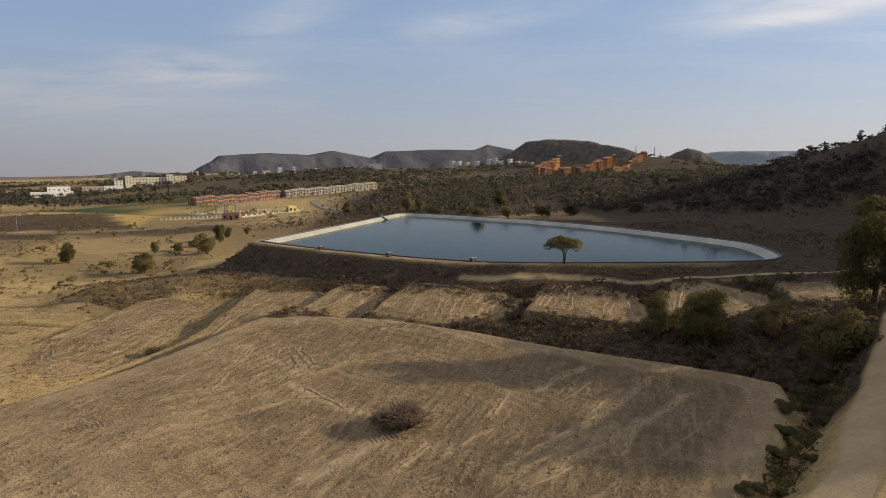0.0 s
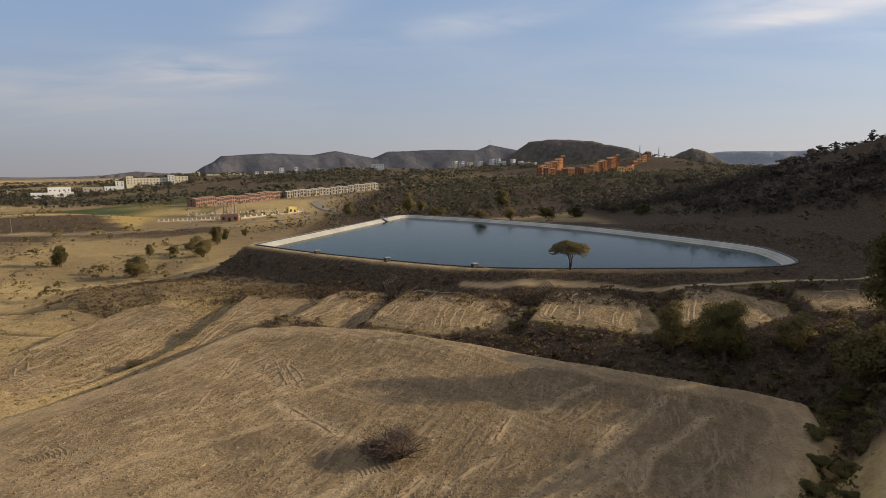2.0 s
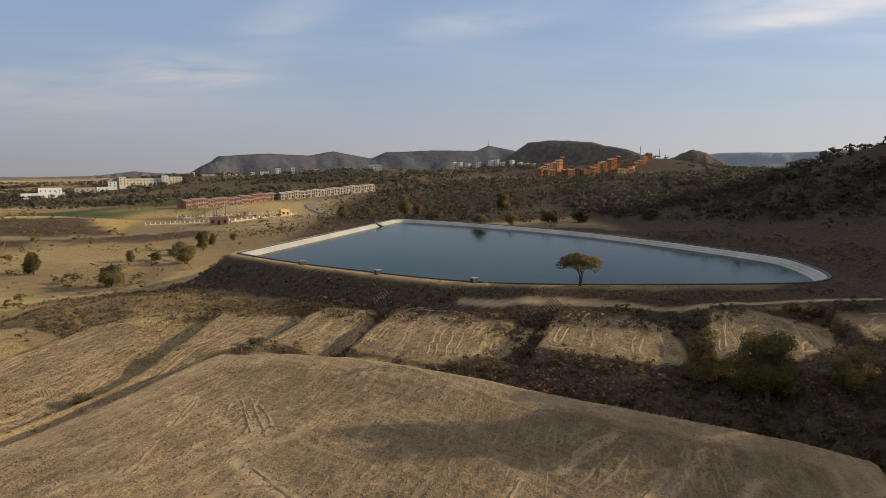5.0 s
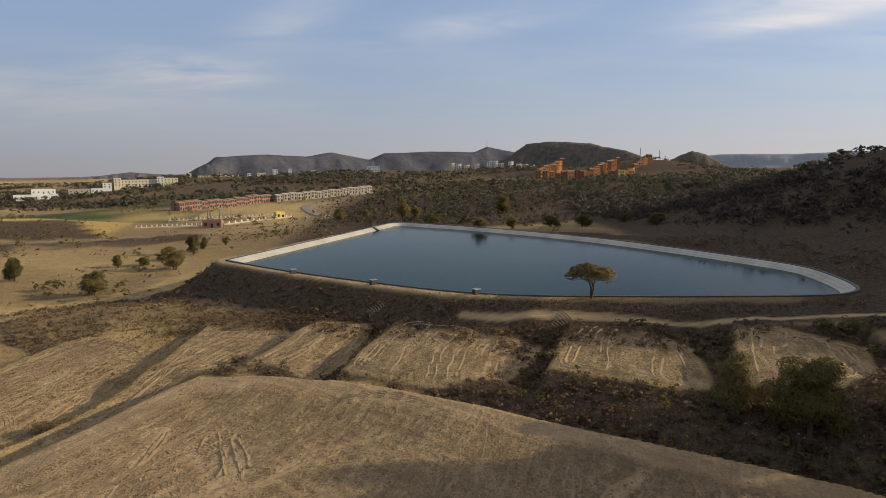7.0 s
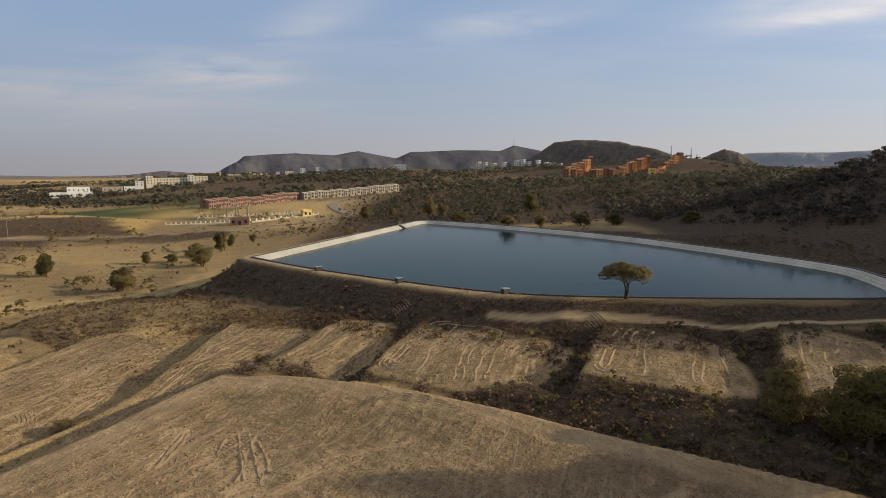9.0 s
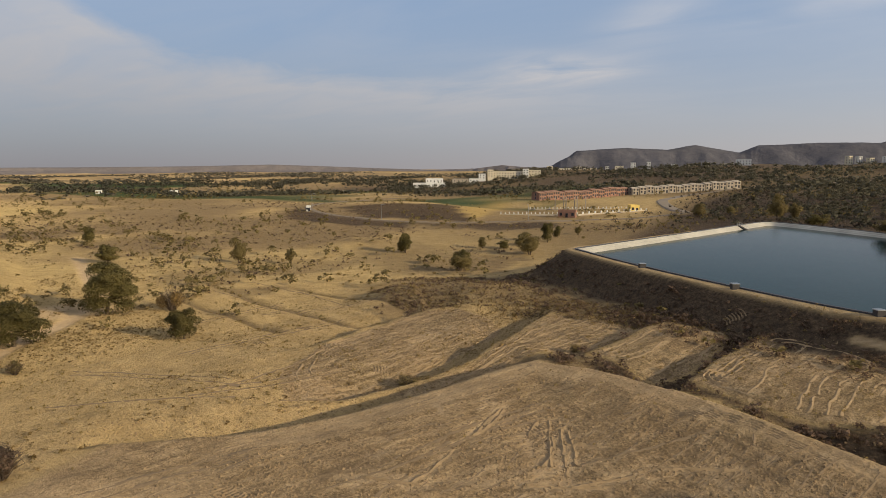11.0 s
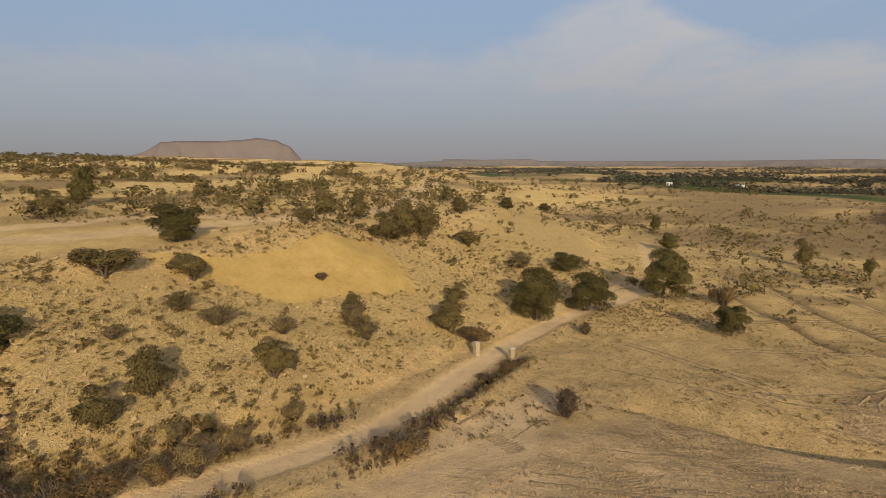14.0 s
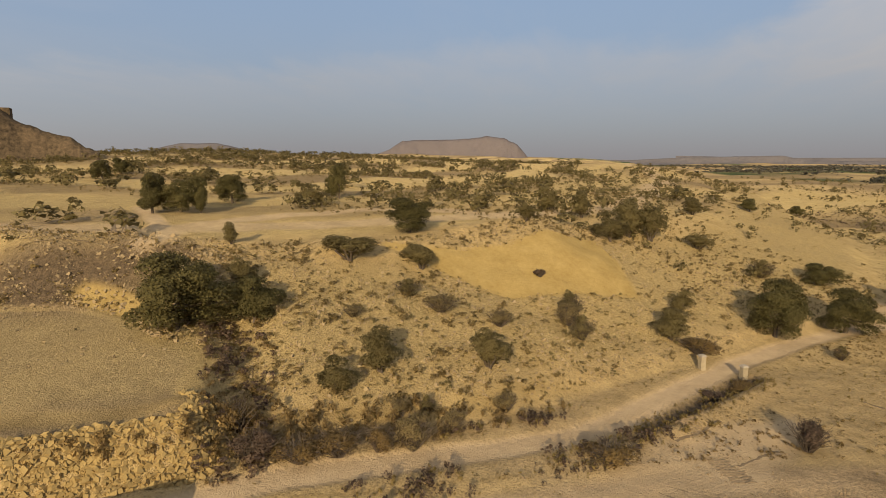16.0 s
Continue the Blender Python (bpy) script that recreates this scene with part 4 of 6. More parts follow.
OLIVES_AT = ((-123.8, 35.3, 5.8, 8.1), (-132.7, 43.6, 7.6, 7.8), (-131.9, 39.3, 7.0, 9.4), (-150.2, 21.7, 5.9, 7.0), (-113.7, 19.5, 3.4, 5.5),
    (-140.6, 29.7, 5.5, 6.0), (-128.3, -30.1, 4.7, 8.1), (-135.9, 53.6, 3.3, 7.5), (-168.4, 57.5, 4.1, 7.3), (-154.7, 153.4, 7.8, 6.7),
    (-141.4, 162.1, 4.7, 4.0), (-85.7, 41.9, 4.1, 6.5), (-97.8, 45.0, 3.4, 4.3), (-61.6, 20.7, 4.0, 5.5), (-55.5, 10.9, 4.1, 5.3),
    (-50.7, 8.2, 3.4, 4.1), (45.6, 68.9, 7.2, 9.2), (30.4, 85.3, 6.1, 6.1), (42.7, 78.9, 4.7, 5.9), (-66.7, -10.7, 4.0, 4.4),
    (-78.1, -19.1, 2.9, 3.1), (-87.3, 220.7, 7.6, 10.0))
POOL_TREES_AT = ((-21.0, 333.3, 12.1, 7.5), (-13.5, 319.0, 8.2, 6.0), (-57.9, 360.9, 7.0, 8.9), (-4.9, 297.5, 5.1, 8.6),
    (29.8, 332.8, 10.3, 8.6), (38.9, 245.2, 4.6, 6.7), (49.0, 240.4, 4.5, 7.4), (13.1, 241.2, 4.0, 7.2),
    (25.1, 250.6, 5.5, 6.3), (-44.3, 372.1, 4.5, 6.5), (65.7, 246.2, 4.3, 6.4), (71.3, 229.7, 4.4, 8.1),
    (-93.2, 250.4, 8.5, 5.0), (-93.8, 262.2, 5.2, 3.6), (-99.0, 238.6, 3.9, 6.3), (-90.0, 275.5, 3.8, 3.8),
    (-108.6, 225.7, 4.2, 4.2), (-101.5, 229.0, 3.7, 5.1),)
BUSHES_AT = ((-81.0, -2.2, 2.6, 8.1), (-86.3, 6.8, 3.0, 7.5), (-72.6, 20.4, 2.0, 3.2), 
    (-65.1, 4.3, 1.3, 2.4), (-74.9, 7.9, 1.9, 3.7), (-72.0, 13.1, 2.1, 4.3), (-81.1, 28.4, 2.8, 3.6),
    (-76.7, 30.2, 2.9, 3.4), (-55.2, 23.3, 1.7, 2.3), (-49.9, 19.5, 1.9, 2.2), (-51.6, 16.6, 1.6, 1.6),
    (-49.6, 14.5, 1.9, 1.6), (-45.7, 16.9, 2.9, 3.6), (-127.6, 63.8, 3.2, 4.9), (-44.1, 90.6, 1.9, 3.4),
    (-90.0, 178.9, 5.9, 7.5), (-89.4, 64.3, 1.7, 2.2), (-45.1, 90.5, 1.7, 3.3), (-29.3, 108.7, 1.1, 1.7),
    (-84.5, 28.7, 3.2, 4.0), (-128.9, 65.0, 2.5, 3.8),)
DRY_AT = ((-4.5, 56.9, 2.6, 6.6), (-83.8, 45.3, 2.8, 5.9), (-47.2, 32.6, 2.3, 4.4), (-55.8, 49.4, 3.5, 3.5),
    (-73.6, 48.4, 1.5, 4.4), (-43.4, 2.4, 3.6, 3.6), (-40.6, 5.6, 2.9, 3.9), (-42.9, 11.6, 2.4, 4.3), (-41.2, 9.1, 2.4, 4.2),
    (-69.0, 44.2, 1.1, 3.0), (-44.5, 14.4, 2.4, 2.9), (-108.6, 99.8, 5.5, 5.5), (-94.1, 23.7, 1.6, 2.3))
DARK_AT = ((34.8, 60.6, 1.7, 2.8), (41.7, 68.0, 1.9, 3.9), (42.0, 63.9, 1.5, 2.7), (32.9, 56.7, 1.3, 2.4), (29.8, 52.4, 1.7, 3.1),
    (34.3, 55.3, 1.5, 3.3), (37.5, 58.0, 1.2, 1.7), (31.2, 49.7, 1.1, 1.7), (23.4, 44.6, 1.2, 2.2), (43.9, 69.2, 2.1, 4.0))
POND_AT = ((23.2, 119.0, 5.3, 7.9),)

def size_word(tall, words=("low", "mid-sized", "tall")):
    return words[0] if tall < 4 else words[1] if tall < 7.5 else words[2]


for k, (x, y, tall, wide) in enumerate(PINES_AT):
    plant("pine_tree", "%s dark green pine with a dense rounded crown on dry ground" % size_word(tall), "tree", BIG_PINE if wide > 8.5 else PINE_KINDS[k % 4], x, y, tall * 1.12, wide * 0.95, "pines on the dry land")
for k, (x, y, tall, wide) in enumerate(OLIVES_AT):
    plant("shrub_tree", "%s grey-green shrubby tree with several stems" % size_word(tall), "tree", OLIVE_KINDS[k % 3], x, y, tall * 1.12, wide, "shrubby trees")
for k, (x, y, tall, wide) in enumerate(POOL_TREES_AT):
    plant("tree", "%s dull green tree standing beyond the reservoir bank" % size_word(tall), "tree", (OLIVE_KINDS + PINE_KINDS)[k % 7], x, y, tall, wide * 1.1, "trees beyond the reservoir")
for k, (x, y, tall, wide) in enumerate(BUSHES_AT):
    plant("bush", "%s olive-green bush on stony earth" % ("small" if tall < 2 else "broad"), "bush", ROUND_KINDS[k % 3] if wide < 5 else BUSH_KINDS[k % 3], x, y, max(tall * 1.2, 0.62 * wide), wide * 1.1, "green bushes", ("brushwood", "foliage") if wide < 5 else ("trunk", "crown"))
for k, (x, y, tall, wide) in enumerate(DRY_AT):
    plant("dry_bush", "dry brown bush of thin leafless stems", "bush", DRY_KINDS[k % 3], x, y, tall, wide * 1.1, "dry bushes", ("brushwood", "foliage"))
for k, (x, y, tall, wide) in enumerate(DARK_AT):
    plant("bush", "small dark bush beside the sandy track", "bush", DARK_KINDS[k % 2], x, y, tall, wide * 1.1, "dark bushes by the track")
for x, y, tall, wide in POND_AT:
    plant("umbrella_tree", "lone flat-topped tree on the reservoir bank", "tree", UMBRELLA, x, y, tall * 1.12, wide * 1.05, "")


# ---- scrub that nobody could count ----
def scatter(name, label, mat, seed, count, area, keep, tall, cards, category="scrub", spread_w=1.25):
    """Many small plants in one mesh. area: x0, x1, y0, y1; keep(x, y): the chance that one stands there."""
    rng = np.random.default_rng(seed)
    x = area[0] + (area[1] - area[0]) * rng.random(count * 12)
    y = area[2] + (area[3] - area[2]) * rng.random(count * 12)
    ok = np.where(rng.random(count * 12) < keep(x, y))[0][:count]
    x, y = x[ok], y[ok]
    z = height(x, y)
    h = tall[0] + (tall[1] - tall[0]) * rng.random(len(x)) ** 2.2
    blobs = np.array(crown_blobs(rng, "bush") + crown_blobs(rng, "round")[:6])
    unit, face = (np.stack(p) for p in zip(*(leaf_cards(rng, blobs[:9] if k % 2 else blobs[9:], cards, 0.64 / math.sqrt(cards)) for k in range(12))))
    kind = rng.integers(0, 12, len(x))
    turn = rng.random(len(x)) * 6.28
    q = unit[kind]
    c, s = np.cos(turn)[:, None, None], np.sin(turn)[:, None, None]
    w = (h * spread_w * (0.7 + 0.6 * rng.random(len(x))))[:, None, None]
    Q = np.stack([(q[..., 0] * c - q[..., 1] * s) * w + x[:, None, None], (q[..., 0] * s + q[..., 1] * c) * w + y[:, None, None],
                  q[..., 2] * h[:, None, None] + z[:, None, None] - 0.04 * h[:, None, None]], -1)
    n, c, s = face[kind], c[..., 0], s[..., 0]
    n = np.stack([n[..., 0] * c - n[..., 1] * s, n[..., 0] * s + n[..., 1] * c, n[..., 2]], -1)
    return tagged(new(name, card_mesh(name, Q.reshape(-1, 3, 3), n.reshape(-1, 3), mat)), label, category, kind="stuff")


def off_ways(x, y, d=2.6):
    return (line_distance(x, y, TRACK) > d) & (line_distance(x, y, SIDE_TRACK) > d) & (line_distance(x, y, POND_TRACK) > 1.6)


def foot_in(x, y):
    return -line_distance(x, y, FOOT, True)


def on_slope(x, y):
    d = foot_in(x, y)
    return ((d > 1) & (d < 42) & (line_distance(x, y, CUT, True) > 0) & (line_distance(x, y, YARD, True) > 1) & off_ways(x, y)) * (0.5 + 0.8 * fbm(x, y, 14, 3, 91))


def on_plateau(x, y):
    d = foot_in(x, y)
    return ((d > 40) & (line_distance(x, y, YARD, True) > 2)) * np.clip(0.30 + 0.3 * smooth(100, 220, d) + 1.7 * fbm(x, y, 55, 4, 92), 0, 1) * np.clip(1 - 0.6 * (np.hypot(x, y) < 150), 0, 1) * (0.15 + 0.85 * strips(x, y, d))


def on_foot(x, y):
    d = foot_in(x, y)
    return ((d > -2.2) & (d < 3.2) & off_ways(x, y, 2.0) & (line_distance(x, y, YARD, True) > 1)) * np.clip(0.9 - np.maximum(-x - 47, 0) / 14, 0, 1)


def in_gully(x, y):
    return (line_distance(x, y, [(-39.5, 5), (-46, 1.5), (-54, -3.5), (-62, -10)]) < 3.2) & (line_distance(x, y, YARD, True) > 0.5)


def in_open(x, y):
    r = np.hypot(x, y - 30)
    return ((r > 110) & (foot_in(x, y) < 4) & (line_distance(x, y, POND, True) > 8) & (x < 40) & off_ways(x, y)) * np.clip(0.38 + 1.5 * fbm(x, y, 60, 4, 93), 0, 1)


def in_strip(x, y):
    e = line_distance(x, y, FIELD, True)
    away = np.minimum.reduce([line_distance(x, y, p, True) for p in PLOTS])
    strip = (e > 1.2) & (away > 0.6) & (y + 0.35 * x > 70) & (y + 0.28 * x < 122) & (x > -30)
    return strip & off_ways(x, y) & (x < 66)


def on_bank(x, y):
    d = line_distance(x, y, POND, True)
    return ((d > 4) & (d < 17) & (y < 190)) * np.clip(0.5 + fbm(x, y, 12, 3, 94), 0, 1) * off_ways(x, y)


def in_slack(x, y):
    return ((line_distance(x, y, SLACK, True) < 5 * fbm(x, y, 14, 3, 171)) & (line_distance(x, y, POND, True) > 9) & (y < 165) & (x > -95) & (x < 10)) * np.clip(0.4 + 1.4 * fbm(x, y, 18, 3, 95), 0, 1)


def on_right_hill(x, y):
    h = 47 * np.exp(-((x - 200) / 80) ** 2 - ((y - 236) / 105) ** 2)
    away = line_distance(x, y, POND, True)
    belt = smooth(26, 52, away + 14 * fbm(x, y, 30, 3, 206))
    return ((h > 1.0) & (away > 9)) * np.clip(0.6 + 1.6 * fbm(x, y, 40, 4, 96), 0, 1) * (0.06 + 0.94 * belt) * (1 - 0.45 * smooth(150, 190, x))


def in_belt(x, y):
    far = np.hypot(x + 40, y - 30)
    return ((far > 500) & (line_distance(x, y, [(-180, 415), (-132, 497), (-62, 556)]) > 18) & (y > -0.75 * x * 0.6)) * np.clip(0.45 + 1.7 * fbm(x, y, 70, 3, 97), 0, 1)


def in_mid(x, y):
    return np.clip(0.45 + 1.6 * fbm(x, y, 50, 3, 99), 0, 1)


def in_weeds(x, y):
    e = line_distance(x, y, FIELD, True)
    return (off_ways(x, y) & (foot_in(x, y) < 0)) * np.clip(0.12 + 0.9 * fbm(x, y, 20, 3, 98), 0, 1) * (0.15 + 0.85 * (e > 0))


scatter("slope_scrub", "small grey-green tufts over the stony slope", SCRUB, 1, 900, (-150, -30, -60, 110), on_slope, (0.25, 1.5), 80, spread_w=1.1)
scatter("slope_dry_tufts", "dry tan tufts over the stony slope", GRASSY, 2, 3000, (-150, -30, -60, 110), on_slope, (0.15, 0.6), 22)
scatter("plateau_scrub", "dark green scrub and small trees on the plateau", OLIVE, 3, 1500, (-520, -60, -420, 160), on_plateau, (1.0, 6.6), 90, spread_w=1.35)
scatter("plateau_low_scrub", "low olive scrub on the plateau", SCRUB, 4, 2800, (-420, -60, -330, 140), on_plateau, (0.3, 1.7), 36)
scatter("foot_reeds", "dry reeds and weeds at the slope's foot", RUSTY, 5, 600, (-80, -30, -10, 60), on_foot, (0.4, 1.8), 60, spread_w=0.8)
scatter("gully_brush", "dark brush filling the gully", DRY, 6, 170, (-72, -36, -24, 8), in_gully, (0.5, 1.7), 90)
scatter("plain_bushes", "scattered dark bushes over the open plain", OLIVE, 7, 1500, (-760, 40, 60, 620), in_open, (0.8, 5.0), 70)
scatter("plain_low_scrub", "low brown scrub over the open plain", SCRUB, 8, 3400, (-560, 40, 80, 480), in_open, (0.3, 1.5), 30)
scatter("strip_brush", "dark dry brush in the strip between the fields", DRY, 9, 2400, (-60, 62, 58, 140), in_strip, (0.3, 1.3), 34)
scatter("strip_dark_brush", "dark green brush in the strip between the fields", PINE, 10, 220, (5, 62, 58, 115), in_strip, (0.6, 2.2), 60)
scatter("bank_scrub", "dull scrub on the reservoir bank", DRY, 11, 2200, (-110, 95, 95, 200), on_bank, (0.3, 1.2), 22)
scatter("bank_green_scrub", "green scrub on the reservoir bank", OLIVE, 12, 90, (-110, 95, 95, 200), on_bank, (0.5, 1.9), 28)
scatter("slack_brush", "brown brush below the reservoir", DRY, 13, 2200, (-95, 10, 112, 170), in_slack, (0.2, 0.8), 18)
scatter("slack_grass", "tan grass and weeds below the reservoir", SCRUB, 39, 2200, (-105, 10, 110, 172), in_slack, (0.15, 0.6), 16)
scatter("hill_trees", "dark low trees covering the hill beyond the reservoir", HILL_LEAF, 14, 4200, (60, 420, 90, 430), on_right_hill, (1.4, 5.6), 60)
scatter("hill_scrub", "grey-green scrub on the hill beyond the reservoir", HILL_LEAF, 15, 1500, (60, 330, 90, 400), on_right_hill, (0.5, 2.2), 22)
scatter("far_woods", "dark belt of far woods behind the houses", FAR_WOOD, 16, 5600, (-900, 460, 250, 1000), in_belt, (3.5, 9.0), 26)
scatter("mid_woods", "dark trees in rows below the far houses", FAR_WOOD, 17, 700, (-10, 260, 330, 560), in_mid, (3.0, 7.0), 60)
scatter("field_weeds", "dry weeds along the tilled ground", GRASSY, 18, 6000, (-120, 30, 10, 130), in_weeds, (0.10, 0.4), 12)


# ---- stones ----
def stones(name, label, seed, count, area, keep, size, mat, category="stones"):
    rng = np.random.default_rng(seed)
    x = area[0] + (area[1] - area[0]) * rng.random(count * 8)
    y = area[2] + (area[3] - area[2]) * rng.random(count * 8)
    ok = np.where(rng.random(count * 8) < keep(x, y))[0][:count]
    x, y = x[ok], y[ok]
    s = size[0] + (size[1] - size[0]) * rng.random(len(x)) ** 3
    cube = np.array([(-1, -1, -1), (1, -1, -1), (1, 1, -1), (-1, 1, -1), (-0.8, -0.8, 1), (0.8, -0.8, 1), (0.8, 0.8, 1), (-0.8, 0.8, 1)]) * 0.5
    side = np.array([(4, 5, 6, 7), (0, 1, 5, 4), (1, 2, 6, 5), (2, 3, 7, 6), (3, 0, 4, 7)])
    v = cube[None] * (1 + 0.45 * rng.normal(size=(len(x), 8, 3))) * s[:, None, None] * np.array([1, 1, 0.75])
    tilt = 0.55 * rng.normal(size=(len(x), 2, 1))
    c, d = np.cos(tilt[:, 0]), np.sin(tilt[:, 0])
    v = np.stack([v[..., 0] * c - v[..., 2] * d, v[..., 1], v[..., 0] * d + v[..., 2] * c], -1)
    c, d = np.cos(tilt[:, 1]), np.sin(tilt[:, 1])
    v = np.stack([v[..., 0], v[..., 1] * c - v[..., 2] * d, v[..., 1] * d + v[..., 2] * c], -1)
    a = rng.random(len(x)) * 6.28
    c, d = np.cos(a)[:, None], np.sin(a)[:, None]
    v = np.stack([v[..., 0] * c - v[..., 1] * d + x[:, None], v[..., 0] * d + v[..., 1] * c + y[:, None], v[..., 2] + (height(x, y) + 0.18 * s)[:, None]], -1)
    return tagged(new(name, quads_mesh(name, v[:, side].reshape(-1, 4, 3), mat)), label, category, kind="stuff")


def on_rubble(x, y):
    d = line_distance(x, y, YARD, True)
    return ((d > -0.3) & (d < 3.6) & (x > -43.5) & (y > -40) & (line_distance(x, y, TRACK) > 1.7)) * 1.0


stones("slope_stones", "pale stones strewn over the slope", 31, 7000, (-130, -30, -50, 100), on_slope, (0.08, 0.36), STONE)
stones("rubble", "yellow broken rock heaped as a retaining bank", 32, 11000, (-50, -20, -40, 6), on_rubble, (0.07, 0.46), plain("rubble_rock", (0.36, 0.245, 0.095), 0.95, 0.35, 0.8), "rubble")


def clods(x, y):
    e = line_distance(x, y, FIELD, True)
    return (off_ways(x, y) & (foot_in(x, y) < -1)) * np.clip(0.35 + 1.2 * fbm(x, y, 9, 3, 101), 0, 1) * np.where(e < -3.5, 1.0, np.where(e < 1.5, 0.12, 0.45))


def lumps(name, label, seed, count, area, keep, size, mat):
    """Small pointed lumps of earth, four faces each."""
    rng = np.random.default_rng(seed)
    x = area[0] + (area[1] - area[0]) * rng.random(count * 6)
    y = area[2] + (area[3] - area[2]) * rng.random(count * 6)
    ok = np.where(rng.random(count * 6) < keep(x, y))[0][:count]
    x, y = x[ok], y[ok]
    s = (size[0] + (size[1] - size[0]) * rng.random(len(x)) ** 2)[:, None]
    z = height(x, y)[:, None]
    a = rng.random(len(x))[:, None] * 6.28 + np.arange(4) * 1.571 + 0.3 * rng.normal(size=(len(x), 4))
    r = s * (0.4 + 0.3 * rng.random((len(x), 4)))
    base = np.stack([x[:, None] + np.cos(a) * r, y[:, None] + np.sin(a) * r, z - 0.05 + 0 * r], -1)
    top = np.stack([x + 0.2 * s[:, 0] * rng.normal(size=len(x)), y + 0.2 * s[:, 0] * rng.normal(size=len(x)), z[:, 0] + 0.42 * s[:, 0]], -1)
    tris = np.stack([base, np.roll(base, -1, 1), np.repeat(top[:, None], 4, 1)], 2).reshape(-1, 3, 3)
    flat = np.cross(tris[:, 1] - tris[:, 0], tris[:, 2] - tris[:, 0])
    return tagged(new(name, card_mesh(name, tris, flat / np.linalg.norm(flat, axis=1)[:, None], mat)), label, "earth", kind="stuff")


lumps("clods", "small earth clods over the ploughed ground", 33, 26000, (-62, 42, 26, 126), clods, (0.09, 0.36), SOIL_LUMP)


def in_rows(x, y):
    """Chance of a clod or a stubble tuft on the lines along which the field was worked."""
    across = x * 0.954 - y * 0.30 + 1.2 * fbm(x, y, 18, 2, 211)
    line = np.exp(-(((across / 1.35) % 1.0 - 0.5) / 0.11) ** 2)
    return (line_distance(x, y, FIELD, True) < -5.0) * line * np.clip(0.45 + 1.6 * fbm(x, y, 8, 3, 212), 0, 1)


lumps("row_clods", "rows of turned earth clods along the field", 43, 26000, (-54, 40, 34, 99), in_rows, (0.14, 0.46), DARK_EARTH)
lumps("pale_row_clods", "rows of dry pale clods along the field", 44, 9000, (-54, 40, 34, 99), in_rows, (0.12, 0.40), PALE_EARTH)


def furrow(quads, pts, rng, wide=0.30, tall=0.035):
    """A low uneven ridge of turned earth with a shallow groove's edge, through points on the ground."""
    p = np.array(pts, float)
    way = np.gradient(p, axis=0)
    way /= np.linalg.norm(way, axis=1)[:, None]
    z = height(p[:, 0], p[:, 1])
    w = wide * (0.5 + 0.8 * rng.random(len(p)))
    t = tall * (0.3 + 1.1 * rng.random(len(p)))
    n = np.c_[-way[:, 1], way[:, 0]]
    left, right = np.c_[p + n * w[:, None], z - 0.02], np.c_[p - n * w[:, None], z - 0.02]
    top = np.c_[p, z + t]
    quads.append(np.stack([left[:-1], left[1:], top[1:], top[:-1]], 1))
    quads.append(np.stack([top[:-1], top[1:], right[1:], right[:-1]], 1))


def plough_ridges(name, label, seed, lines, arcs, mat, wide=0.30, tall=0.035):
    """lines: x0, y0, x1, y1, how many side by side; arcs: x, y, radius, bearing, how many."""
    rng = np.random.default_rng(seed)
    quads = []
    for x0, y0, x1, y1, many in lines:
        a, c = np.array((x0, y0)), np.array((x1, y1))
        long = np.linalg.norm(c - a)
        side = np.array((-(c - a)[1], (c - a)[0])) / long
        bend = 0.04 * long * rng.normal()
        for k in range(many):
            s = np.linspace(0.12 * rng.random(), 1 - 0.15 * rng.random(), max(4, int(long / 0.45)))
            pts = a + (c - a) * s[:, None] + side * (k * 1.5 + bend * np.sin(s * 3.1))[:, None] + 0.04 * rng.normal(size=(len(s), 2))
            furrow(quads, pts, rng, wide, tall)
    for x, y, r, turn, many in arcs:
        for k in range(many):
            a = radians(turn) + np.linspace(-0.6 + 0.2 * rng.random(), 0.6 - 0.2 * rng.random(), 12) * 2.2 / (r + 0.4 * k + 1)
            furrow(quads, np.c_[x + (r + 0.42 * k) * np.cos(a), y + (r + 0.42 * k) * np.sin(a)], rng, 0.17, 0.085)
    return tagged(new(name, quads_mesh(name, np.concatenate(quads), mat)), label, "earth", kind="stuff")


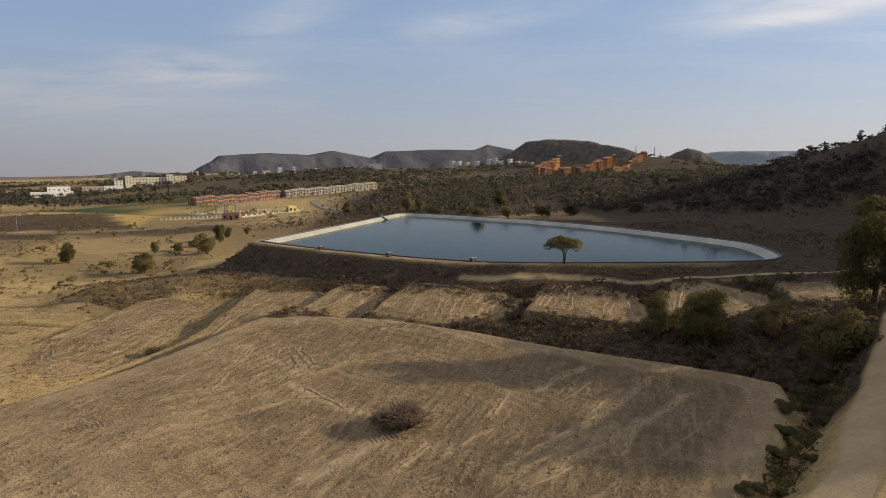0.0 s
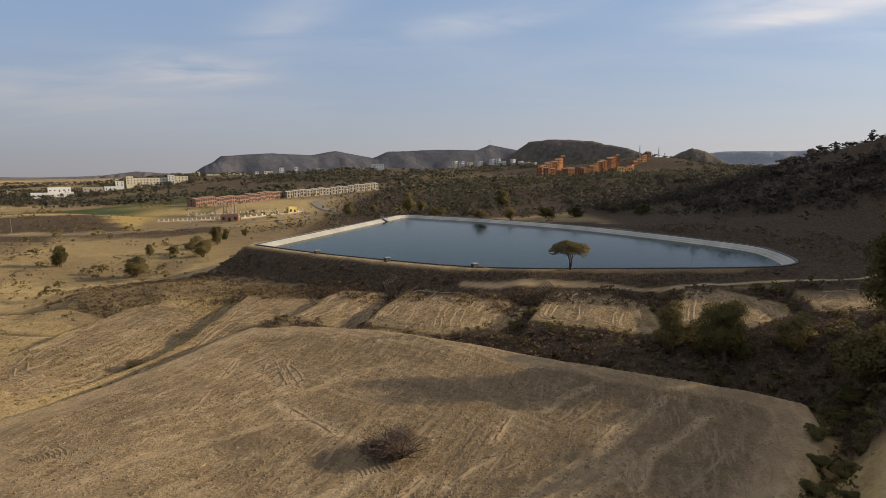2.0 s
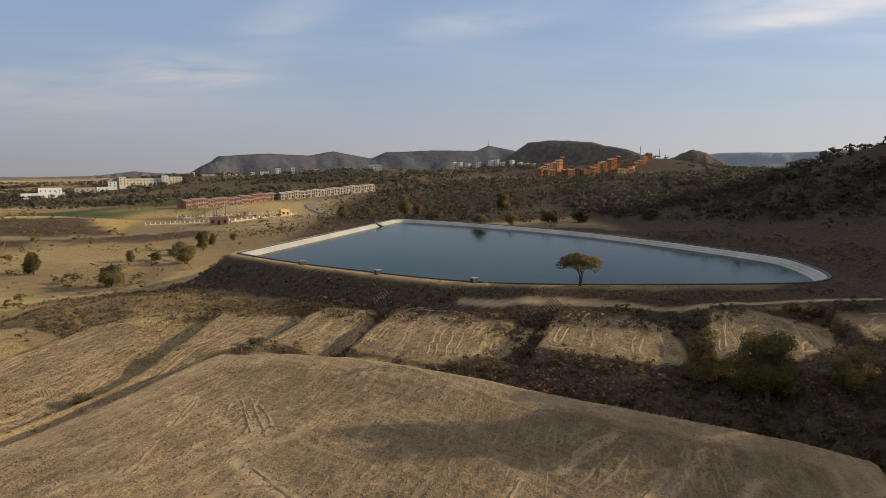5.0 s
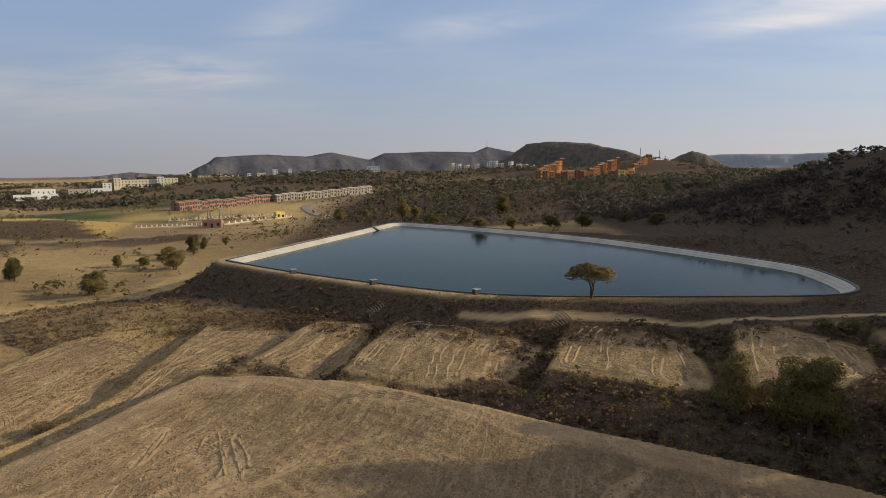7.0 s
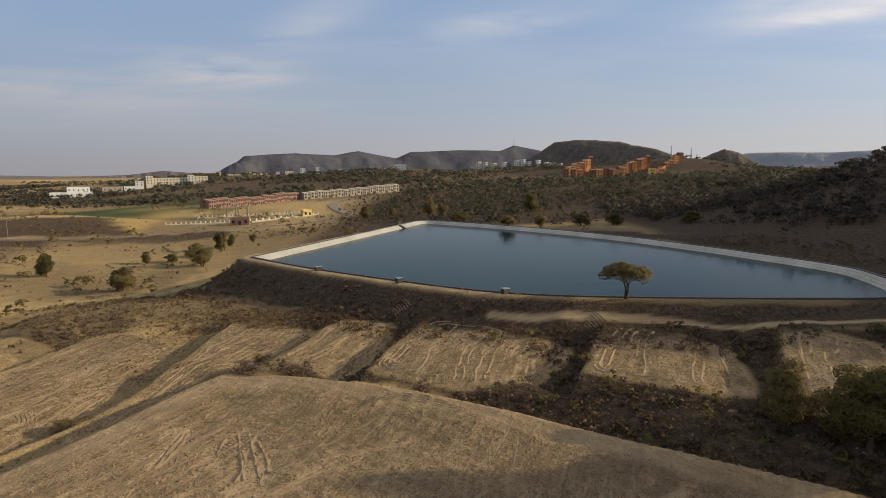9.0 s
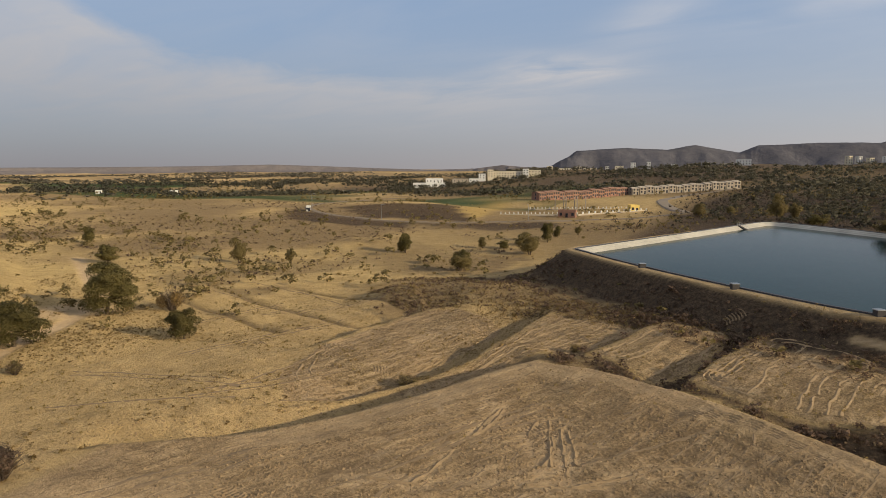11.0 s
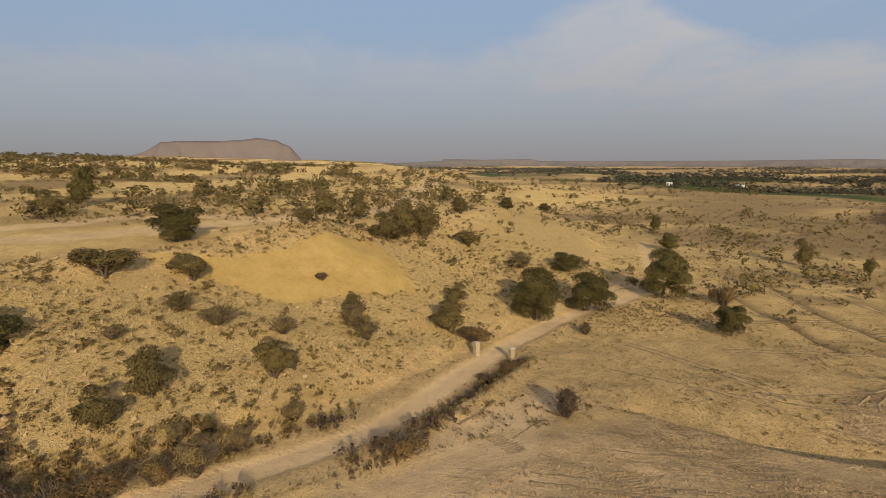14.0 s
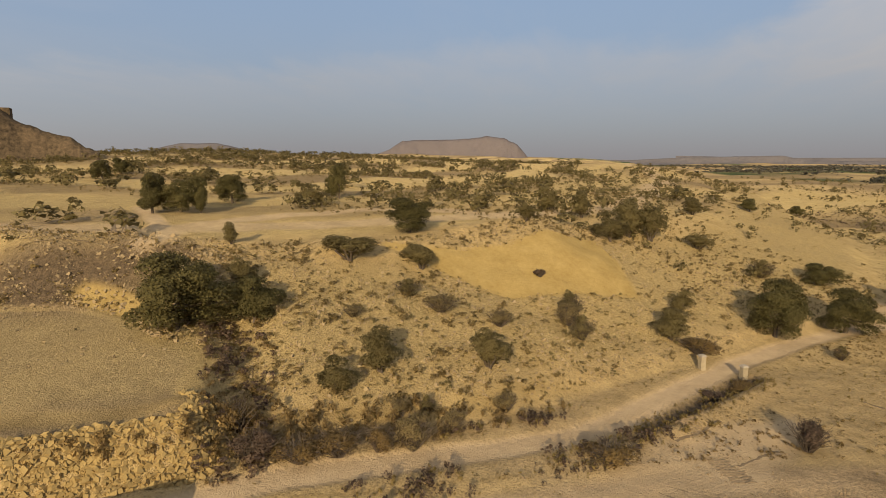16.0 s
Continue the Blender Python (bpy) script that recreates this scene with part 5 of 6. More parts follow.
def terrace_ridges(name, label, seed, mat):
    """Ridges left by ploughing each terrace round and round, broken here and there."""
    rng = np.random.default_rng(seed)
    quads = []
    for turn, plot in enumerate(PLOTS):
        a, c = np.array(plot[0]), np.array(plot[2 if turn else 3])
        way = (c - a) / np.linalg.norm(c - a)
        side = np.array((way[1], -way[0]))
        q = np.array(plot)
        wide, long = ((q - a) @ side), ((q - a) @ way)
        k = wide.min()
        while k < wide.max():
            k += 0.75 + 0.75 * rng.random()
            s = np.arange(long.min(), long.max(), 0.5)
            p = a + side * k + way * s[:, None]
            p = p + side * (1.4 * fbm(p[:, 0], p[:, 1], 9, 3, 141) + 0.35 * np.sin(s * 0.35 + k * 0.2))[:, None]
            inside = line_distance(p[:, 0], p[:, 1], plot, True) < -0.9
            p = p[inside]
            cut = 0
            while cut < len(p) - 6:
                run = int(rng.integers(5, 24))
                piece = p[cut:cut + run]
                if len(piece) > 4 and rng.random() < (0.6 if turn else 0.35) and np.abs(np.diff(piece, axis=0)).max() < 1.5:
                    furrow(quads, piece, rng, 0.24, 0.06 if turn else 0.04)
                cut += run + int(rng.integers(0, 5))
        # rounds along the edges, and nested turns at two corners
        mid = q.mean(0)
        size = np.linalg.norm(q - mid, axis=1).min()
        for inward in (1.0, 1.9):
            loop = smooth_loop([Vector(mid + (c - mid) * (1 - inward / size)) for c in q], 1)
            p = np.array([tuple(c) for c in loop + loop[:1]])
            far = np.r_[0, np.cumsum(np.linalg.norm(np.diff(p, axis=0), axis=1))]
            s = np.arange(0, far[-1], 0.5)
            p = np.c_[np.interp(s, far, p[:, 0]), np.interp(s, far, p[:, 1])]
            for cut in range(0, len(p) - 14, 16):
                if rng.random() < 0.6:
                    furrow(quads, p[cut:cut + 14], rng, 0.22, 0.09)
        for corner, first in ((plot[0], 0.9), (plot[len(plot) // 2], 1.3)):
            hub = np.array(corner) + (mid - np.array(corner)) * 0.28
            out = math.atan2(*(np.array(corner) - mid)[::-1])
            for r in np.arange(first, first + 4 * 0.62, 0.62):
                w = out + np.linspace(-1.5, 1.4, 16) * (0.85 + 0.2 * rng.random())
                p = hub + np.c_[np.cos(w), np.sin(w)] * r
                p = p[line_distance(p[:, 0], p[:, 1], plot, True) < -0.3]
                if len(p) > 4:
                    furrow(quads, p, rng, 0.2, 0.10)
    return tagged(new(name, quads_mesh(name, np.concatenate(quads), mat)), label, "earth", kind="stuff")


terrace_ridges("terrace_ridges", "curved plough ridges over the small terraces", 37, PALE_EARTH)


def field_ridges(name, label, seed, mat):
    """Plough lines that run along the field's long edge, uneven and broken."""
    rng = np.random.default_rng(seed)
    quads = []
    for _ in range(900):
        x0, y0 = -48 + 80 * rng.random(), 32 + 66 * rng.random()
        if fbm(np.array([x0]), np.array([y0]), 14, 3, 162)[0] < -0.08 + 0.15 * rng.random():
            continue
        way, bend = 1.27 + 0.06 * rng.normal() + 0.35 * (rng.random() < 0.1), 0.03 * rng.normal()
        s = np.arange(0, 1.5 + 5 * rng.random() ** 2, 0.4)
        a = way + bend * s
        p = np.c_[x0 + np.cumsum(np.cos(a)) * 0.4, y0 + np.cumsum(np.sin(a)) * 0.4]
        if line_distance(p[:, 0], p[:, 1], FIELD, True).max() < -1.5:
            furrow(quads, p, rng, 0.13 + 0.1 * rng.random(), 0.025)
    return tagged(new(name, quads_mesh(name, np.concatenate(quads), mat)), label, "earth", kind="stuff")


field_ridges("field_ridges", "faint plough ridges along the big field", 38, DARK_EARTH)


FURROW_LINES = ((5.7, 46.1, 13.8, 55.6, 2), (-8.1, 44.8, -0.0, 49.5, 2), (-4.3, 43.5, 0.2, 48.7, 1), (7.5, 50.3, 13.0, 55.5, 1),
    (4.6, 54.7, 7.1, 56.7, 1), (14.9, 50.2, 17.2, 56.6, 1), (-22.2, 42.8, -7.3, 53.8, 2), (-27.8, 62.1, -26.8, 70.3, 1), (-25.5, 76.0, -19.3, 84.4, 2),
    (11.7, 63.6, 18.4, 73.1, 2), (4.5, 59.6, 7.6, 66.5, 1), (-4.8, 43.4, -7.6, 48.8, 1), (17.9, 63.4, 24.2, 73.4, 1), (-10.7, 55.4, -7.5, 66.4, 1),
    (-28.1, 45.9, -23.5, 50.9, 2), (-33.7, 43.6, -29.7, 49.7, 1), (17.9, 50.2, 28.0, 60.6, 1), (2.3, 42.9, 8.0, 48.4, 1), (8.9, 42.8, 14.1, 47.0, 1),
    (-18.7, 64.6, -9.9, 66.1, 1), (-53.6, 38.0, -61.2, 43.5, 1), (-49.7, 42.1, -55.7, 47.7, 1), (-126.3, 118.7, -70.1, 108.8, 1),
    (-126.8, 131.3, -80.2, 120.7, 1), (-45.6, 49.7, -39.6, 63.8, 2), (-42.7, 40.1, -37.1, 56.9, 2), (-72.8, 58.3, -55.6, 73.6, 1),
    (-84.5, 66.4, -58.3, 75.7, 2), (-53.9, 75.7, -47.6, 84.6, 1), (-83.0, -65.2, -94.3, -55.2, 2), (-74.0, -55.2, -82.2, -42.3, 2),
    (-71.9, -51.9, -74.2, -36.4, 2), (-96.6, -54.2, -73.3, -35.7, 2), (-104.6, -57.9, -74.2, -33.8, 2), (-96.1, -72.0, -104.6, -61.8, 1),
    (-77.5, 78.6, -73.5, 115.3, 2), (-61.3, 70.0, -54.0, 87.6, 2), (-94.1, 84.4, -95.6, 119.3, 2), (-91.9, 105.7, -75.7, 128.8, 2),
    (-60.2, 73.0, -61.3, 100.8, 1), (-17.3, 75.8, -6.8, 89.8, 1), (-28.8, 67.9, -22.4, 88.5, 2), (-31.6, 61.5, -28.2, 75.2, 1))
FURROW_ARCS = ((-37.1, 52.6, 2.5, 60, 8), (-9.4, 53.0, 2.5, 30, 7), (-20.7, 76.7, 4, 100, 7), (-52.8, 90.5, 2, 40, 5), (-53.7, 40.1, 3, 20, 10),
    (-45.8, 49.2, 2.5, 10, 9), (-40.9, 57.6, 2.5, 350, 9), (-74.6, 89.1, 2, 80, 4), (-75.7, 100.6, 2, 90, 4), (-41.3, 38.9, 3, 30, 8),
    (-24.3, 77.3, 3, 60, 8), (-15.1, 124.3, 3, 30, 7), (-31.7, 111.0, 2.5, 80, 6), (14.6, 112.2, 3, 40, 7), (31.5, 104.4, 3, 60, 7))
plough_ridges("plough_ridges", "short ridges of turned earth across the field", 34, FURROW_LINES, FURROW_ARCS, DARK_EARTH)
TYRE_ARCS = ((-12.3, 87.9, 1.2, 70, 4), (-11.0, 88.8, 1.2, 70, 4), (-9.4, 89.3, 1.2, 70, 4), (-7.6, 89.3, 1.2, 70, 4), (-5.7, 88.9, 1.2, 70, 4), (-4.0, 88.2, 1.2, 70, 4),
    (-2.3, 87.0, 1.2, 70, 4), (-0.7, 85.4, 1.2, 70, 4), (-37.5, 53.6, 2.0, 40, 8), (-9.1, 53.7, 2.0, 40, 8), (-54.0, 41.4, 2.2, 200, 9))
plough_ridges("wheel_ruts", "raised edges of wheel ruts crossing the field", 48, LONE_RUTS, TYRE_ARCS, SOIL_LUMP, 0.30, 0.12)


def in_tufts(x, y):
    return (off_ways(x, y) & (foot_in(x, y) < 0) & (line_distance(x, y, FIELD, True) > 1.5) & (x < -30)) * np.clip(0.25 + 1.1 * fbm(x, y, 16, 3, 104), 0, 1)


scatter("brown_tufts", "small dark brown tufts over the fallow ground", RUSTY, 19, 3600, (-170, -30, 20, 135), in_tufts, (0.12, 0.55), 14)


def on_shoulder(x, y):
    return np.exp(-((x - 112) / 16) ** 2 - ((y - 60) / 24) ** 2)


# out of view; they only roughen the shadow edge on the field
scatter("shoulder_trees", "unseen trees on the shoulder, added to fray its shadow", PINE, 20, 60, (80, 150, 10, 110), on_shoulder, (2.0, 6.0), 60, "trees")


def in_middle(x, y):
    d = foot_in(x, y)
    return ((d > -60) & (d < 120) & (x < -115) & off_ways(x, y, 3.5) & (line_distance(x, y, STRAW_FIELD, True) > -2)) * np.clip(0.5 + 1.5 * fbm(x, y, 38, 4, 105), 0, 1)


scatter("middle_scrub", "brown scrub over the rolling ground beyond the track", SCRUB, 21, 2400, (-480, -110, -30, 260), in_middle, (0.3, 1.5), 30)
scatter("middle_bushes", "dark bushes over the rolling ground beyond the track", OLIVE, 22, 750, (-480, -110, -30, 260), in_middle, (0.8, 5.0), 80)


def behind_pond(x, y):
    return (line_distance(x, y, POND, True) > 12) * np.clip(0.5 + 1.5 * fbm(x, y, 45, 4, 106), 0, 1)


# dark leaves stand in for the hill's shade on this scrub
scatter("pond_side_scrub", "brown scrub on the ground beyond the reservoir", HILL_LEAF, 23, 4600, (-90, 240, 250, 560), behind_pond, (0.5, 2.4), 24)
scatter("pond_side_trees", "dull dark trees on the ground beyond the reservoir", FAR_WOOD, 24, 800, (-60, 240, 275, 560), behind_pond, (2.0, 6.5), 36, "trees")


def far_plain(x, y):
    return (foot_in(x, y) < -20) * np.clip(0.25 + 2.2 * fbm(x, y, 220, 4, 111), 0, 1)


def back_ridge(x, y):
    d = foot_in(x, y)
    return ((d > 120) & (line_distance(x, y, UPPER_FIELD, True) > 3)) * np.clip(0.3 + 1.8 * fbm(x, y, 60, 4, 112) + 0.3 * smooth(200, 330, d), 0, 1) * np.maximum(0.1 + 0.9 * strips(x, y, d), 0.9 * smooth(260, 400, d) * smooth(-0.05, 0.1, fbm(x, y, 80, 3, 221)))


scatter("far_plain_woods", "hazy strips of trees far out on the plain", HAZY_WOOD, 25, 5200, (-2300, -420, 250, 1900), far_plain, (2.5, 8.0), 12, "trees", 2.2)
scatter("ridge_trees", "dark trees crowding the back of the plateau", OLIVE, 26, 1100, (-720, -150, -420, 130), back_ridge, (2.2, 7.5), 70, "trees", 1.4)
scatter("ridge_scrub", "brown scrub on the back of the plateau", SCRUB, 27, 3000, (-560, -120, -420, 60), back_ridge, (0.5, 2.2), 16)


def on_yard_bank(x, y):
    d = line_distance(x, y, YARD, True)
    return ((d > 0.5) & (d < 16) & (x < -52) & (y < -12)) * np.clip(0.5 + 1.2 * fbm(x, y, 6, 3, 131), 0, 1)


stones("bank_stones", "broken stones down the bank behind the yard", 35, 2600, (-90, -50, -70, -8), on_yard_bank, (0.10, 0.5), STONE)
scatter("bank_tufts", "dry tufts down the bank behind the yard", SCRUB, 28, 700, (-90, -50, -70, -8), on_yard_bank, (0.2, 0.8), 24)


def in_yard(x, y):
    return (line_distance(x, y, YARD, True) < -1.0) * np.clip(0.15 + 1.0 * fbm(x, y, 7, 3, 132), 0, 1)


stones("yard_stones", "loose stones and clods over the yard", 36, 1500, (-66, -22, -60, -5), in_yard, (0.06, 0.3), STONE)


def by_ditch(x, y):
    return (line_distance(x, y, DITCH) < 1.5) | (line_distance(x, y, DITCH_BANK) < 1.1)


def by_track(x, y):
    d = line_distance(x, y, TRACK)
    return ((d > 2.4) & (d < 7.0) & (foot_in(x, y) < -1.0) & (line_distance(x, y, PAD, True) > -0.5)) * np.clip(0.35 + 1.6 * fbm(x, y, 5, 3, 214), 0, 1)


scatter("verge_weeds", "low dry brown weeds along the track's verge", DRY, 45, 170, (-56, -36, 14, 42), by_track, (0.25, 1.3), 80, spread_w=1.1)
scatter("verge_grass", "feathery tan grass along the track's verge", GRASSY, 46, 160, (-62, -36, 14, 46), by_track, (0.3, 1.2), 60, spread_w=0.8)


def by_side_track(x, y):
    d = line_distance(x, y, SIDE_TRACK)
    e = line_distance(x, y, FIELD, True)
    return ((d > 3.4) & (d < 8.5) & (e > 0.3) & (e < 6.5) & (y < 72)) * np.clip(0.5 + 1.6 * fbm(x, y, 5, 3, 213), 0, 1)


scatter("side_track_brush", "dark brush in the dip below the side track", PINE, 47, 130, (20, 56, 34, 74), by_side_track, (0.5, 2.1), 110)
scatter("ditch_weeds", "dry reeds along the ditch beside the track", GRASSY, 29, 300, (-80, -52, 33, 54), by_ditch, (0.2, 0.8), 34, spread_w=0.8)


def in_plain_brush(x, y):
    return ((line_distance(x, y, POND, True) > 10) & off_ways(x, y)) * smooth(-0.02, 0.2, fbm(x, y, 34, 4, 191))


scatter("plain_brush", "brown brush in patches over the fallow plain", DRY, 40, 3000, (-320, -62, 114, 320), in_plain_brush, (0.25, 1.3), 18)
scatter("slope_green_tufts", "small olive tufts over the stony slope", OLIVE, 41, 600, (-150, -30, -60, 110), on_slope, (0.25, 1.0), 60, spread_w=1.1)
scatter("gully_weeds", "rusty weeds in the gully", RUSTY, 42, 160, (-72, -36, -24, 8), in_gully, (0.3, 1.2), 60)


# ---- far hills ----
def ridge(name, label, crest, mat, seed, foot=-8.0, depth=2.4):
    """A hill along a crest line of (x, y, z): its front falls towards the land, its back away."""
    rng = np.random.default_rng(seed)
    p = np.array(crest, float)
    s = np.linspace(0, len(p) - 1, 150)
    line = np.stack([np.interp(s, np.arange(len(p)), p[:, k]) for k in range(3)], 1)
    high = np.maximum(line[:, 2] - foot, 1)
    out = -line[:, :2] / np.linalg.norm(line[:, :2], axis=1)[:, None]
    rows = []
    big = high.max()
    for f in np.concatenate([np.linspace(-1, 0, 5), np.linspace(0, 1, 17)[1:]]):
        fall = np.clip(1 - abs(f), 0, 1)
        fall = fall ** 1.15 if f < 0 else 0.42 * smooth(0.55, 1, fall) + 0.58 * fall ** 1.3
        xy = line[:, :2] + out * (f * depth * big)
        n = fbm(xy[:, 0], xy[:, 1], big * 0.8, 5, seed) * big * 0.34 * (4 * fall * (1 - fall)) + fbm(s * 7.0, s * 0 + f * 9, 2.5, 3, seed + 5) * big * 0.02
        rows.append(np.c_[xy, foot + high * fall + n])
    v = np.concatenate(rows)
    k = np.arange(len(v)).reshape(len(rows), -1)
    q = np.stack([k[:-1, :-1], k[1:, :-1], k[1:, 1:], k[:-1, 1:]], -1).reshape(-1, 4)
    ob = new(name, mesh_from(name, v, q.tolist(), mat, True))
    return tagged(ob, label, "hill", kind="structure")


def hill_material(name, dark, light, size):
    m, n = material(name)
    where = n.add("ShaderNodeNewGeometry").outputs["Position"]
    tone = n.math("ADD", n.noise(where, 0.06 / size, 6, 0.65), n.math("MULTIPLY", n.noise(where, 0.009 / size, 3), 0.6))
    surface(n, n.mix(n.ramp(tone, 0.55, 1.05), dark, light), 1.0, tone, 0.8, 6.0 * size, spec=0.05)
    return m


# distance haze is put into this grey-blue base colour
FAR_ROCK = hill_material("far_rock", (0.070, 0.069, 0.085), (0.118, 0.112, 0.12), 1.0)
NEAR_ROCK = hill_material("scrubby_rock", (0.07, 0.063, 0.058), (0.165, 0.135, 0.108), 0.7)
# the next three are paled by haze in their base colour
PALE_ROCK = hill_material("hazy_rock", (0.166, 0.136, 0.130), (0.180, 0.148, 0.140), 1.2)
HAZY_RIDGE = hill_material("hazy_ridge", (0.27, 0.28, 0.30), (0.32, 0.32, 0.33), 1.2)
WARM_HAZE_RIDGE = hill_material("warm_haze_ridge", (0.145, 0.127, 0.127), (0.178, 0.156, 0.152), 1.2)
TAN_ROCK = hill_material("tan_rock", (0.045, 0.034, 0.022), (0.20, 0.135, 0.078), 0.16)
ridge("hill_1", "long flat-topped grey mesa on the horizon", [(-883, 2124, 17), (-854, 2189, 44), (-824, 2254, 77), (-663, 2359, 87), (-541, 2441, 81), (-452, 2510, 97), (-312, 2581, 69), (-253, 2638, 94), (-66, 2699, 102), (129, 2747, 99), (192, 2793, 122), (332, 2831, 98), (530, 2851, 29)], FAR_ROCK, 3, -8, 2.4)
ridge("hill_2", "rounded scrubby hill behind the orange houses", [(117, 1746, 22), (186, 1723, 62), (223, 1702, 88), (269, 1679, 94), (326, 1651, 92), (378, 1623, 86), (416, 1597, 74), (456, 1568, 65), (484, 1543, 50), (536, 1508, 30)], NEAR_ROCK, 5, -8, 1.6)
ridge("hill_3", "small cone-shaped hill", [(425, 1228, 26), (454, 1218, 44), (476, 1210, 53), (497, 1201, 47), (539, 1183, 20)], NEAR_ROCK, 7, -8, 1.5)
ridge("hill_4", "low grey hills at the far edge of the plain", [(-2218, 2836, -22), (-1977, 2948, -15), (-1833, 2981, -4), (-1715, 2993, 6), (-1539, 3032, 28), (-1370, 3057, 14), (-1231, 3062, 15)], WARM_HAZE_RIDGE, 9, -8, 2.4)
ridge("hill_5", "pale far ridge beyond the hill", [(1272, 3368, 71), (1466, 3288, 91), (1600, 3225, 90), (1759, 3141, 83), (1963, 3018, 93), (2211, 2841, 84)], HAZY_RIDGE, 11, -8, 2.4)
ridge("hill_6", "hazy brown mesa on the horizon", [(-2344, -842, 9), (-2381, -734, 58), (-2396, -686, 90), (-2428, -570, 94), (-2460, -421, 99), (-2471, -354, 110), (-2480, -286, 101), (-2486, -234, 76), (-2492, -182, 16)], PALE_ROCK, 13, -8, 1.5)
ridge("hill_7", "low hazy rise on the horizon", [(-2030, -1596, 47), (-2106, -1496, 78), (-2184, -1382, 79), (-2234, -1302, 58)], WARM_HAZE_RIDGE, 15, -8, 2.4)
ridge("hill_8", "low hazy table hill", [(-2988, -245, 4), (-2990, 276, 15), (-2968, 469, 26), (-2885, 853, 33), (-2861, 934, 14), (-2743, 1246, 8)], WARM_HAZE_RIDGE, 17, -8, 2.4)
ridge("hill_9", "steep tan rocky hill with a ruin on top", [(-298, -445, 66), (-324, -421, 79), (-346, -398, 70), (-361, -379, 57), (-366, -367, 47), (-374, -353, 40), (-383, -337, 35), (-384, -329, 29), (-387, -318, 25)], TAN_ROCK, 19, 8, 1.3)
ridge("hill_10", "low undulating ridges across the far plain", [(-3369, 490, 35), (-3303, 937, 24), (-3118, 1506, 25), (-2852, 2015, 28), (-2606, 2366, 37), (-2317, 2686, 20), (-1975, 2980, 3), (-1737, 3154, 10), (-1309, 3383, 12)], WARM_HAZE_RIDGE, 21, -8, 2.4)


# ---- buildings ----
PLASTER = plain("white_plaster", (0.64, 0.62, 0.58), 0.9, 0.10, 3.0)
CREAM = plain("cream_plaster", (0.62, 0.54, 0.40), 0.9, 0.15, 3.0)
BRICK = plain("red_block", (0.30, 0.165, 0.115), 0.95, 0.25, 2.0)
RAW = plain("raw_concrete", (0.38, 0.32, 0.25), 0.95, 0.25, 2.0)
ORANGE = plain("orange_plaster", (0.60, 0.29, 0.11), 0.9, 0.15, 3.0)
TILE = plain("roof_tile", (0.29, 0.165, 0.11), 0.95, 0.3, 1.0)
# orange darkened for the lower row's shade and to vary the houses
DIM_ORANGE = plain("dim_orange_plaster", (0.27, 0.13, 0.07), 0.9, 0.25, 3.0)
YELLOW = plain("yellow_plaster", (0.74, 0.54, 0.17), 0.9, 0.15, 2.0)
OPENING = plain("dark_opening", (0.03, 0.03, 0.035), 0.35, 0.2, 1.0)
METAL = plain("grey_metal", (0.35, 0.36, 0.37), 0.45, 0.15, 0.5, 0.8)


def gable_mesh(w, d, z, rise, mat, over=0.3):
    v = [(-w / 2 - over, -d / 2 - over, z), (w / 2 + over, -d / 2 - over, z), (w / 2 + over, d / 2 + over, z), (-w / 2 - over, d / 2 + over, z),
         (-w / 2 - over, 0, z + rise), (w / 2 + over, 0, z + rise)]
    v += [(a, b, c + 0.18) for a, b, c in v]
    f = [(0, 4, 5, 1), (2, 5, 4, 3), (6, 7, 11, 10), (8, 9, 10, 11), (0, 1, 7, 6), (2, 3, 9, 8), (0, 6, 10, 4), (4, 10, 9, 3), (1, 5, 11, 7), (5, 2, 8, 11)]
    return mesh_from("roof", v, f, mat)


def gable_end(v, f, w, d, z, rise):
    for x in (-w / 2, w / 2):
        b = len(v)
        v += [(x, -d / 2, z), (x, d / 2, z), (x, 0, z + rise)]
        f.append((b, b + 1, b + 2))


def house(name, label, where, turn, w, d, floors, wall_mat, roof_mat=None, cols=2, group="", rise=1.6, skirt=3.0, storey=3.0, category="house", sides=True):
    """Walls, roof and a window for every opening; the front looks along -y before it is turned."""
    ob = thing(name, label, category, where, turn, 1.0, group)
    top = floors * storey
    v, f = [], []
    box(v, f, -w / 2, w / 2, -d / 2, d / 2, -skirt, top)
    if roof_mat:
        gable_end(v, f, w, d, top, rise)
    part("wall", mesh_from("wall", v, f, wall_mat), ob)
    if roof_mat:
        part("roof", gable_mesh(w, d, top, rise, roof_mat), ob)
    else:
        v, f = [], []
        for x0, x1, y0, y1 in ((-w / 2 - 0.1, w / 2 + 0.1, -d / 2 - 0.1, -d / 2 + 0.25), (-w / 2 - 0.1, w / 2 + 0.1, d / 2 - 0.25, d / 2 + 0.1),
                               (-w / 2 - 0.1, -w / 2 + 0.25, -d / 2 + 0.25, d / 2 - 0.25), (w / 2 - 0.25, w / 2 + 0.1, -d / 2 + 0.25, d / 2 - 0.25)):
            box(v, f, x0, x1, y0, y1, top - 0.2, top + 0.8)
        part("parapet", mesh_from("parapet", v, f, wall_mat), ob)
    win = box_mesh("window", -0.62, 0.62, -0.06, 0.06, 0, 1.5, OPENING)
    door = box_mesh("door", -0.6, 0.6, -0.07, 0.07, 0, 2.1, OPENING)
    for level in range(floors):
        for c in range(cols):
            x = (c + 0.5) / cols * w - w / 2
            if level == 0 and c == cols // 2:
                part("door", door, ob, at=(x, -d / 2 - 0.02, 0.02))
            else:
                part("window", win, ob, at=(x, -d / 2 - 0.02, level * storey + 0.9))
